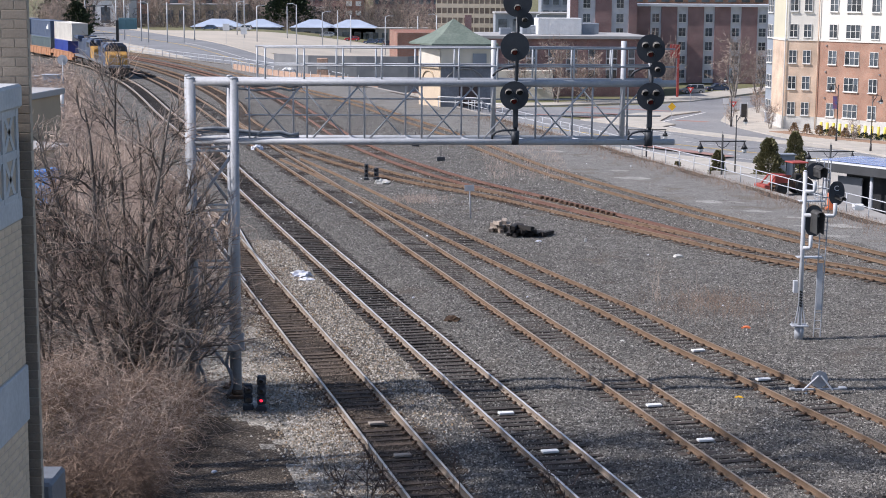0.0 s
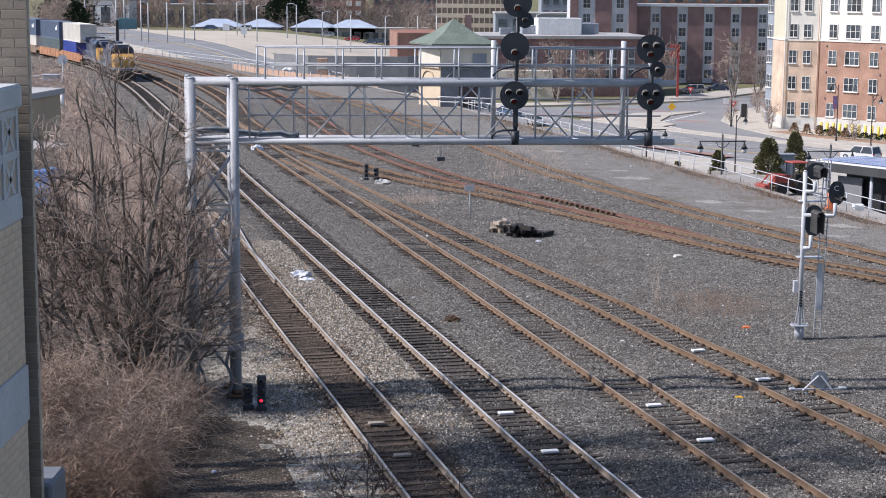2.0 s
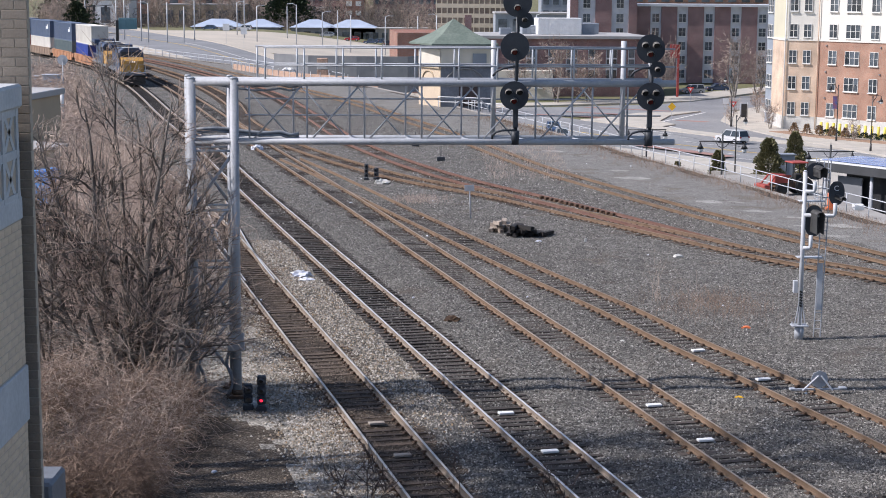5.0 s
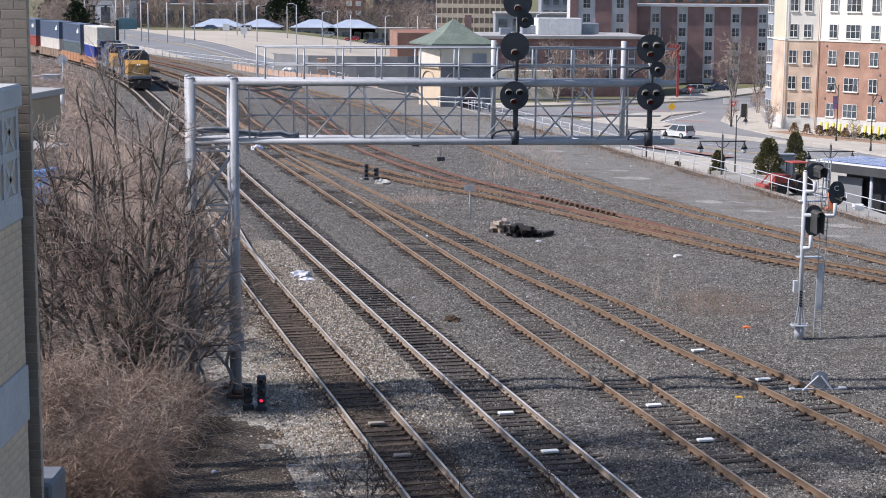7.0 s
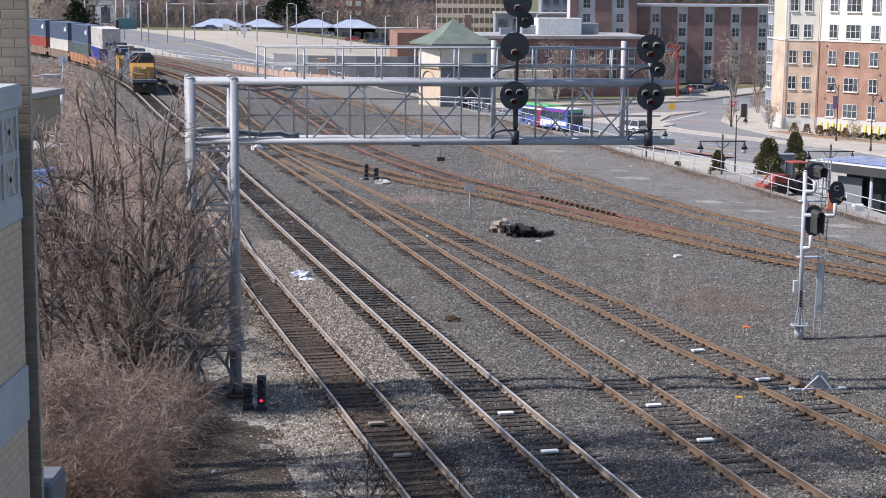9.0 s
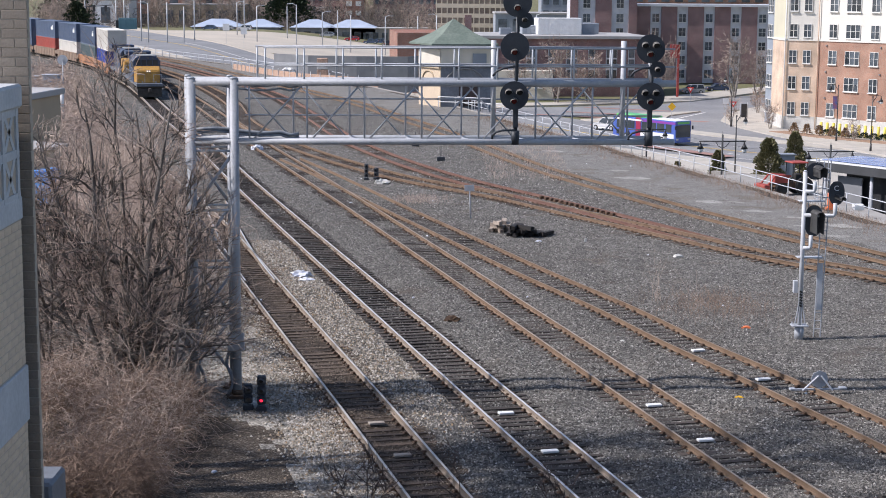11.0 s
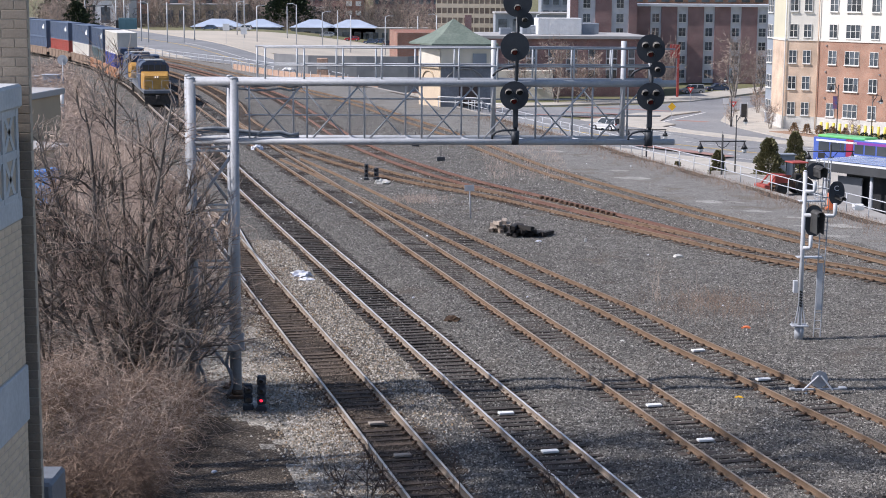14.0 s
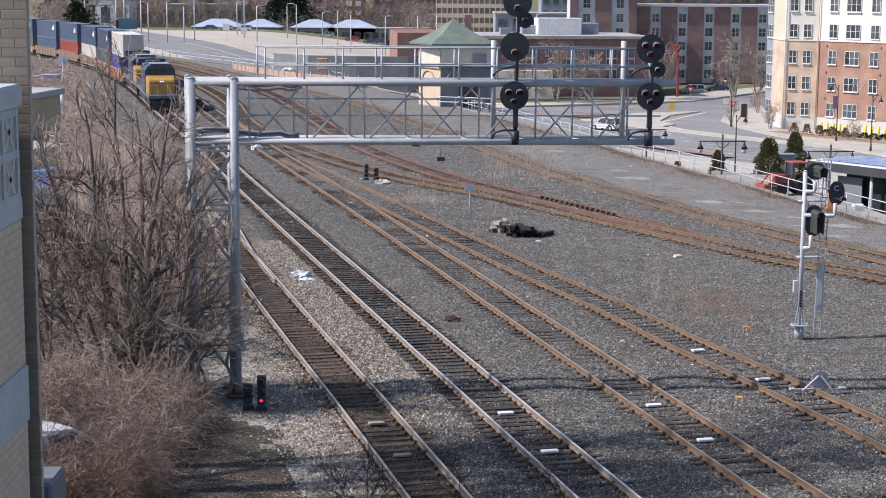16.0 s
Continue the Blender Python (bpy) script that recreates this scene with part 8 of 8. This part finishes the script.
crumpled("plastic_sheet", -6.35, 73.4, 0.85, 0.35, "plastic_white", "crumpled white plastic bag on the ballast", "litter", 1, 0.9)
crumpled("plastic_sheet", -6.0, 72.3, 0.6, 0.12, "plastic_white", "crumpled white plastic scrap on the ballast", "litter", 2, 0.8)
crumpled("stone_lump", -4.05, 109.6, 0.95, 0.4, "stone_white", "pale concrete lump beside the track", "stone", 3, 0.7)
crumpled("plastic_bag", -14.8, 132.2, 0.9, 0.5, "plastic_white", "white bag lying by the track", "litter", 4, 0.8)
crumpled("rail_scrap", 0.4, 63.4, 0.55, 0.25, "rust_dark", "dark scrap metal lump between tracks", "scrap", 5, 0.5)
crumpled("orange_scrap", 11.67, 62.9, 0.34, 0.1, "orange_plastic", "orange plastic scrap on the ballast", "litter", 6, 0.5)
crumpled("white_scrap", 4.9, 84.6, 0.35, 0.12, "plastic_white", "white scrap on the ballast", "litter", 7, 0.6)
crumpled("pale_stone", 11.4, 79.9, 0.45, 0.2, "stone_white", "pale stone on the ballast", "stone", 8, 0.6)
crumpled("pale_stone", 7.3, 84.6, 0.16, 0.3, "stone_white", "small pale stone on the ballast", "stone", 9, 0.6)
crumpled("yellow_scrap", 9.4, 51.4, 0.3, 0.06, "yellow_sign", "yellow scrap on the ballast", "litter", 10, 0.3)
rnd = random.Random(5)
for i in range(34):
    x, y = rnd.uniform(-9, 14), rnd.uniform(43, 125)
    crumpled("paper_scrap", x, y, rnd.uniform(0.07, 0.16), 0.06, "plastic_white" if rnd.random() < 0.6 else "stone_white", "small pale scrap on the ballast", "litter", 100 + i, 0.6, rnd.uniform(0, 180))

# grey sign on a leaning post, and a red target post
ps = thing("clearance_sign", pose(1.55, 93.1, GROUND_Z, 0, -3, 0), "grey back of a small sign on a leaning post", "track sign")
bm = B()
tube(bm, (0, 0, -0.1), (0, 0, 1.75), 0.04, n=8)
part("post", bm, M["galv"], ps)
bm = B()
box(bm, (0, -0.05, 1.75), (0.55, 0.03, 0.35), bevel=0.01)
part("sign_plate", bm, M["galv"], ps)
rt = thing("switch_target", pose(4.7, 157, GROUND_Z), "red and white switch target on a thin post", "track sign")
bm = B()
tube(bm, (0, 0, 0), (0, 0, 1.7), 0.04, n=6)
part("post", bm, M["blacksatin"], rt)
bm = B()
box(bm, (0, -0.05, 1.5), (0.35, 0.03, 0.45))
part("target", bm, M["red_sign"], rt)
for x, y in ((-0.2, 124.5), (1.1, 139.0), (-2.3, 136)):
    sw = thing("switch_stand", pose(x, y, GROUND_Z), "low dark switch stand beside the track", "track equipment", "switch stands")
    bm = B()
    box(bm, (0, 0, 0.18), (0.6, 0.35, 0.3), bevel=0.03)
    tube(bm, (0, 0, 0.3), (0, 0, 1.2), 0.03, n=6)
    part("stand", bm, M["black"], sw)
# round galvanised disc by the far curve
dk = thing("round_marker", pose(-43.3, 190, GROUND_Z), "round pale metal disc on a post by the curve", "track sign")
bm = B()
tube(bm, (0, 0, 0), (0, 0, 4.2), 0.06, n=8)
part("post", bm, M["galv"], dk)
bm = B()
tube(bm, (0, -0.04, 4.45), (0, 0.04, 4.45), 0.58, n=24)
tube(bm, (0, -0.12, 4.45), (0, -0.04, 4.45), 0.14, n=12)
part("disc", bm, M["galv_bright"], dk)

# fences and barriers on the slope towards the avenue
f = thing("construction_fence", Matrix(), "dark grey cloth construction fence beside the avenue", "fence")
pts = [(-25.0, 246), (-19.5, 240), (-12.5, 238.5), (-5.2, 238), (-3.4, 242)]
for a, b in zip(pts, pts[1:]):
    wall_panel("fence_panel", f, a, b, -2.2, 2.9, "tarp_grey", 0.08)
f2 = thing("orange_barrier", Matrix(), "long faded orange mesh barrier along the slope", "barrier")
pts = [(-33, 262), (-26, 246), (-20, 234.5), (-13, 226.5), (-8.8, 222)]
for a, b in zip(pts, pts[1:]):
    wall_panel("barrier_panel", f2, a, b, -1.0, 0.62, "orange_fence", 0.08)
    m, L = wall_frame(a, b)
    for i in range(int(L / 2.2)):
        bm = B()
        tube(bm, (i * 2.2, -0.05, -1), (i * 2.2, -0.05, 0.95), 0.05, n=6)
        o = part("post", bm, M["white"], f2)
        o.matrix_basis = m
f3 = thing("brick_pillar", pose(-17.0, 234, -1.2), "patched orange and white block pillar", "pillar")
for k in range(5):
    bm = B()
    box(bm, (0, 0, 0.4 + k * 0.8), (1.5, 1.2, 0.74), bevel=0.05)
    part("block", bm, M["orange_fence"] if k % 2 == 0 else M["stone_white"], f3)
for k in range(5):
    crumpled("snow_pile", -22.5 + k * 1.9 + (k % 2), 243 - (k % 3), 2.2 + 0.5 * (k % 2), 0.9, "white", "dirty white snow heap by the fence", "snow", 60 + k, 0.8).location.z = 1.9 if k > 1 else 0.4
g3 = thing("guard_rail", Matrix(), "pale weathered guard fence beside the avenue", "fence")
prev = None
for i, y in enumerate(np.arange(228, 372, 3.5)):
    x = EDGE.at(y) - 0.4
    bm = B()
    tube(bm, (x, y, GROUND_Z), (x, y, 1.0), 0.06, n=6)
    part("post", bm, M["galv_bright"], g3)
    if prev:
        for z in (0.35, 0.92):
            bm = B()
            tube(bm, (prev[0], prev[1], z), (x, y, z), 0.05, n=6)
            part("rail", bm, M["galv_bright"], g3)
    prev = (x, y)


def far_pole(x, y, h, arm, label="tall grey lamp post beside the lot"):
    t = thing("lamp_post", pose(x, y, street_z(x, y)), label, "lamp post", "far lamp posts")
    bm = B()
    tube(bm, (0, 0, 0), (0, 0, h), 0.16, 0.10, 8)
    part("pole", bm, M["galv_bright"], t)
    if arm:
        bm = B()
        pipe(bm, [(0, 0, h - 0.2), (arm * 0.5, 0, h + 0.25), (arm, 0, h + 0.2)], 0.08, 6)
        part("arm", bm, M["galv_bright"], t)
        bm = B()
        box(bm, (arm * 1.1, 0, h + 0.18), (0.9, 0.4, 0.18), bevel=0.04)
        part("luminaire", bm, M["galv"], t)


for x, y, h, a in ((-70.5, 400, 9.3, -1.8), (-62.5, 420, 9.8, -1.6), (-37, 420, 10.6, -1.7), (-53.6, 450, 10, 0), (-74, 410, 10, 0), (-66, 400, 9.5, 0), (-80, 420, 11, 0), (-84, 430, 11, 2), (-32, 440, 9, 1.6), (-28, 440, 10, 0),
                   (-24, 430, 9.5, 0), (-15.5, 440, 10, 1.5), (-7, 440, 11, 0), (-62, 400, 8.5, 0), (-48, 430, 9, 1.4), (-44, 470, 9, 0), (-58, 470, 9, 1.4), (-2, 420, 12, -1.6), (18, 330, 14, 1.8), (-94, 440, 12, 0)):
    far_pole(x, y, h, a)
# traffic signal arm over the avenue
ts = thing("traffic_signal", pose(-96, 430, -0.8), "traffic lights on a dark mast arm over the avenue", "traffic signal")
bm = B()
tube(bm, (0, 0, 0), (0, 0, 9.5), 0.22, 0.15, 8)
tube(bm, (0, 0, 7.6), (11, 0, 8.4), 0.12, 0.08, 8)
part("mast_arm", bm, M["blacksatin"], ts)
for x in (6.5, 9.5):
    bm = B()
    box(bm, (x, -0.2, 7.6), (0.6, 0.5, 1.6), bevel=0.05)
    part("signal_head", bm, M["blacksatin"], ts)

M["panel_pale"] = mat("pale_grey_case", (0.50, 0.53, 0.58), (0.44, 0.47, 0.52), 1.2, 0.6)
# left side: sheds and a blue tarpaulin behind the trees
M["tarp_blue"] = mat("blue_tarpaulin", (0.06, 0.26, 0.72), (0.08, 0.30, 0.66), 1.0, 0.5)
sd = thing("low_shed", pose(-29.6, 107, GROUND_Z, 0, 0, -14), "low pale-roofed shed behind the tree", "building")
bm = B()
box(bm, (0, 3, 1.1), (5.0, 6, 2.2))
part("wall", bm, M["stucco"], sd)
bm = B()
box(bm, (0, 3, 2.3), (5.6, 6.6, 0.2), rot=Matrix.Rotation(0.05, 4, "Y"))
part("roof", bm, M["roof_flat"], sd)
tp = thing("tarpaulin_heap", pose(-24.0, 98.5, GROUND_Z, 0, 0, -8), "bright blue tarpaulin over a heap behind the tree", "tarpaulin")
bm = B()
prism(bm, [(-1.7, -0.9), (1.1, -1.0), (1.2, 0.9), (-1.6, 1.0)], 0.0, 2.0)
for v in bm.verts:
    if v.co.z > 1:
        v.co.z += 0.35 * v.co.x * 0.4
        v.co.x *= 0.9
bmesh.ops.bevel(bm, geom=bm.edges[:], offset=0.15, segments=2, affect="EDGES")
part("sheet", bm, M["tarp_blue"], tp)
pc = thing("white_pole", pose(-35.0, 152, GROUND_Z, 0, 4), "leaning white pole behind the tree", "pole")
bm = B()
tube(bm, (0, 0, 0), (0, 0, 3.2), 0.28, 0.2, 10)
part("shaft", bm, M["white"], pc)
for x, y, s in ((-50.5, 209, 1.0), (-46.0, 196, 1.5)):
    rc = thing("relay_case", pose(x, y, GROUND_Z), "pale grey relay case beside the far track", "cabinet", "relay cases")
    bm = B()
    box(bm, (0, 0, s * 0.8), (s * 1.2, s, s * 1.6), bevel=0.05)
    part("case", bm, M["panel_pale"], rc)
    bm = B()
    box(bm, (0, 0, s * 1.64), (s * 1.35, s * 1.15, s * 0.08), bevel=0.02)
    part("lid", bm, M["panel_pale"], rc)


def turnout_parts():
    """Dark joint bars and switch ties where tracks part."""
    t = thing("turnout_hardware", Matrix(), "dark guard rails and switch plates of the yard turnout", "track equipment")
    bm = B()
    box(bm, (0, 0, 0), (0.32, 0.20, 0.16), bevel=0.02)
    me = bpy.data.meshes.new("switch_block")
    bm.to_mesh(me)
    bm.free()
    me.materials.append(M["rust_dark"])
    for i in range(15):
        y = 102.2 - i * 0.55
        x = T6.at(y) + 0.72
        shared("switch_block", me, t, Matrix.Translation((x, y, -0.12)) @ Matrix.Rotation(0.5 + 0.2 * (i % 3), 4, "Z"))
    for y in (101, 100.4, 99.8, 99.2):
        shared("switch_block", me, t, Matrix.Translation((T3.at(y) + 0.95, y, -0.12)))


turnout_parts()
# switch blades: the near left turnout, and closure rails
sw = thing("switch_rails", Matrix(), "bright curved switch rails leaving the main track", "railway track", kind="structure")
rail_mesh("switch_rail", T1, 71.5, 100, lambda y: GAUGE / 2 - 0.12 + 0.0022 * (y - 71.5) ** 2, "rust_grey", "railtop", sw)
rail_mesh("switch_rail", T1, 71.5, 100, lambda y: -GAUGE / 2 + 0.12 + 0.0022 * (y - 71.5) ** 2, "rust_grey", "railtop", sw)


# loose stones of the ballast beds
def stones(name, label, seed, count, pick, size, material):
    rs = np.random.RandomState(seed)
    base = np.array([(1, 0, 0), (-1, 0, 0), (0, 1, 0), (0, -1, 0), (0, 0, 1), (0, 0, -1)], float)
    tri = np.array([(0, 2, 4), (2, 1, 4), (1, 3, 4), (3, 0, 4)], int)
    xy = pick(rs, count)
    r = size * rs.uniform(0.55, 1.35, (count, 1, 1))
    v = base[None] * r * rs.uniform(0.6, 1.3, (count, 6, 3))
    v += rs.normal(0, 1, (count, 6, 3)) * r * 0.15
    a = rs.uniform(0, 6.28, count)
    ca, sa = np.cos(a)[:, None], np.sin(a)[:, None]
    x, y = v[..., 0] * ca - v[..., 1] * sa, v[..., 0] * sa + v[..., 1] * ca
    z = np.array([deck_z(p[0], p[1]) for p in xy])
    v = np.stack([x + xy[:, :1], y + xy[:, 1:2], v[..., 2] + z[:, None] + size * 0.15], -1)
    f = (np.arange(count)[:, None, None] * 6 + tri[None]).reshape(-1, 3)
    me = bpy.data.meshes.new(name)
    me.from_pydata(v.reshape(-1, 3).tolist(), [], f.tolist())
    me.materials.append(M[material])
    return tagged(new(name, me), label, "ballast stones", kind="stuff")


M["stone_mix"] = island_mat("ballast_stones", [(0.0, (0.045, 0.042, 0.038)), (0.3, (0.11, 0.102, 0.092)), (0.75, (0.20, 0.188, 0.168)), (0.95, (0.33, 0.312, 0.28)), (1.0, (0.50, 0.47, 0.43))])
M["stone_far"] = island_mat("pale_ballast_stones", [(0.0, (0.06, 0.057, 0.052)), (0.4, (0.14, 0.132, 0.122)), (0.8, (0.25, 0.237, 0.215)), (1.0, (0.46, 0.44, 0.40))])
M["stone_grit"] = island_mat("pale_grit", [(0.0, (0.10, 0.094, 0.084)), (0.5, (0.20, 0.19, 0.172)), (1.0, (0.38, 0.36, 0.33))])
M["stone_tan"] = island_mat("tan_ballast_stones", [(0.0, (0.10, 0.088, 0.07)), (0.3, (0.27, 0.235, 0.185)), (0.42, (0.29, 0.195, 0.11)), (0.55, (0.33, 0.29, 0.235)), (0.8, (0.46, 0.415, 0.35)), (1.0, (0.64, 0.60, 0.54))])
M["stone_brown"] = island_mat("brown_dirty_stones", [(0.0, (0.03, 0.023, 0.017)), (0.4, (0.08, 0.06, 0.044)), (0.8, (0.15, 0.117, 0.088)), (1.0, (0.30, 0.25, 0.20))])


def pick_yard(rs, n):
    y = 38 + (rs.uniform(0, 1, n) ** 1.5) * 66
    x = rs.uniform(-0.5, 1, n) * 3 + rs.uniform(-1, 1, n) * (4 + 0.24 * y) - 0.02 * y
    lo = np.interp(y, T1.y, T1.x) + 1.2
    x = np.where(x < lo, lo + rs.uniform(0, 16, n), x)
    hi = np.where(y > 66, np.interp(y, T7.y, T7.x) + 1.6, 40.0)
    x = np.where(x > hi, hi - rs.uniform(0, 10, n), x)
    return np.stack([x, y], 1)


def pick_left(rs, n):
    y = rs.uniform(40, 84, n)
    c = np.interp(y, T1.y, T1.x)
    side = (rs.uniform(0, 1, n) < 0.45) & (y > 46 + rs.uniform(0, 6, n))
    # pale stones held close to the track where soil carries painted shade
    x = np.where(side, c + rs.uniform(0.95, 2.9, n), c - 0.9 - np.abs(rs.normal(0, 1, n)) * np.where(y > 48.8, 2.3, 1.0))
    return np.stack([x, y], 1)


stones("ballast_stones", "grey crushed ballast stones", 1, 125000, pick_yard, 0.035, "stone_mix")
def pick_far(rs, n):
    y = rs.uniform(88, 185, n)
    hi = np.interp(y, T7.y, T7.x) + 2.0
    lo = np.interp(y, T2.y, T2.x) - 8
    return np.stack([lo + (hi - lo) * rs.uniform(0, 1, n), y], 1)


stones("ballast_stones", "grey and pale ballast stones among yard tracks", 3, 48000, pick_far, 0.048, "stone_far")
def pick_paved(rs, n):
    y = rs.uniform(72, 165, n)
    lo = np.interp(y, T7.y, T7.x) + 1.5
    hi = np.interp(y, EDGE.y, EDGE.x) - 0.2
    return np.stack([lo + (hi - lo) * rs.uniform(0, 1, n), y], 1)


stones("ballast_stones", "loose grit on the old asphalt", 5, 9000, pick_paved, 0.032, "stone_grit")
stones("ballast_stones", "tan and pale ballast stones beside the first track", 2, 34000, pick_left, 0.042, "stone_tan")
def pick_first_bed(rs, n):
    y = 40 + (rs.uniform(0, 1, n) ** 1.4) * 70
    return np.stack([np.interp(y, T1.y, T1.x) + rs.uniform(-1.35, 1.35, n), y], 1)


stones("ballast_stones", "brown dirty stones between the ties", 7, 15000, pick_first_bed, 0.03, "stone_brown")
# ---- what moves ----
def motions():
    # the train creeps forward along the second track
    front0 = T2.s_of_y(235.5) - 4.55
    for ob, back in TRAIN:
        rows = []
        for i in range(9):
            t = 2.0 * i
            x, y, a = T2.by_s(front0 - 3.85 * t - 0.0115 * t * t + back)
            rows.append((t, Matrix.Translation((x, y, 0)) @ Matrix.Rotation(a + math.pi, 4, "Z")))
        walk(ob, rows)

    # street traffic: seconds and place on the road; each heads along its way
    def drive(ob, way, z):
        rows = []
        for i, (t, x, y) in enumerate(way):
            a, b = way[max(0, i - 1)], way[min(len(way) - 1, i + 1)]
            if math.hypot(b[1] - a[1], b[2] - a[2]) > 0.05:
                h = math.atan2(b[2] - a[2], b[1] - a[1])
            rows.append((t, Matrix.Translation((x, y, z)) @ Matrix.Rotation(h, 4, "Z")))
        walk(ob, rows)

    drive(SUV, SUV_WAY, S)
    drive(BUS, BUS_WAY, S)
    drive(CAR_W, CAR_W_WAY, S)
    drive(CAR_B, [(min(16.0, t + 1.0) if t > 0 else 0.0, x - 0.6, y + 1.2) for t, x, y in CAR_W_WAY if t < 15], S)
    drive(CAR_NEAR, [(0.0, -24.5, 84.0), (12.0, -24.0, 83.0), (14.5, -18.0, 58.0), (15.0, -13.2, 48.6), (15.2, -11.5, 45.6), (15.4, -10.5, 43.2), (15.7, -10.4, 42.2), (16.0, -11.0, 41.5)], GROUND_Z)


SUV_WAY = [(0.0, 62.0, 176.0), (2.5, 45.0, 193.6), (3.5, 41.6, 202.5), (4.2, 39.1, 205.6), (6.3, 32.4, 216.1), (7.0, 30.6, 217.5), (8.0, 28.1, 221.6), (9.2, 24.8, 225.8), (11.3, 22.4, 228.3), (16.0, 22.3, 228.4)]
BUS_WAY = [(0.0, -34.0, 326.0), (6.0, -8.0, 280.0), (8.0, 8.6, 243.0), (8.5, 12.6, 236.5), (9.0, 14.7, 229.7), (11.3, 28.3, 208.7), (12.0, 32.8, 202.0), (12.5, 36.0, 196.4), (13.0, 39.2, 191.2), (13.5, 42.5, 186.2), (14.0, 46.0, 181.6), (14.5, 49.5, 177.2), (16.0, 59.6, 165.5)]
CAR_W_WAY = [(0.0, -2.0, 268.0), (1.0, 10.5, 251.0), (1.5, 11.9, 243.0), (2.5, 14.1, 229.8), (3.5, 15.1, 225.0), (4.2, 15.3, 220.5), (6.3, 14.5, 195.0), (9.0, 13.6, 160.0), (15.9, 13.5, 158.0), (16.0, 13.5, 157.9)]
motions()
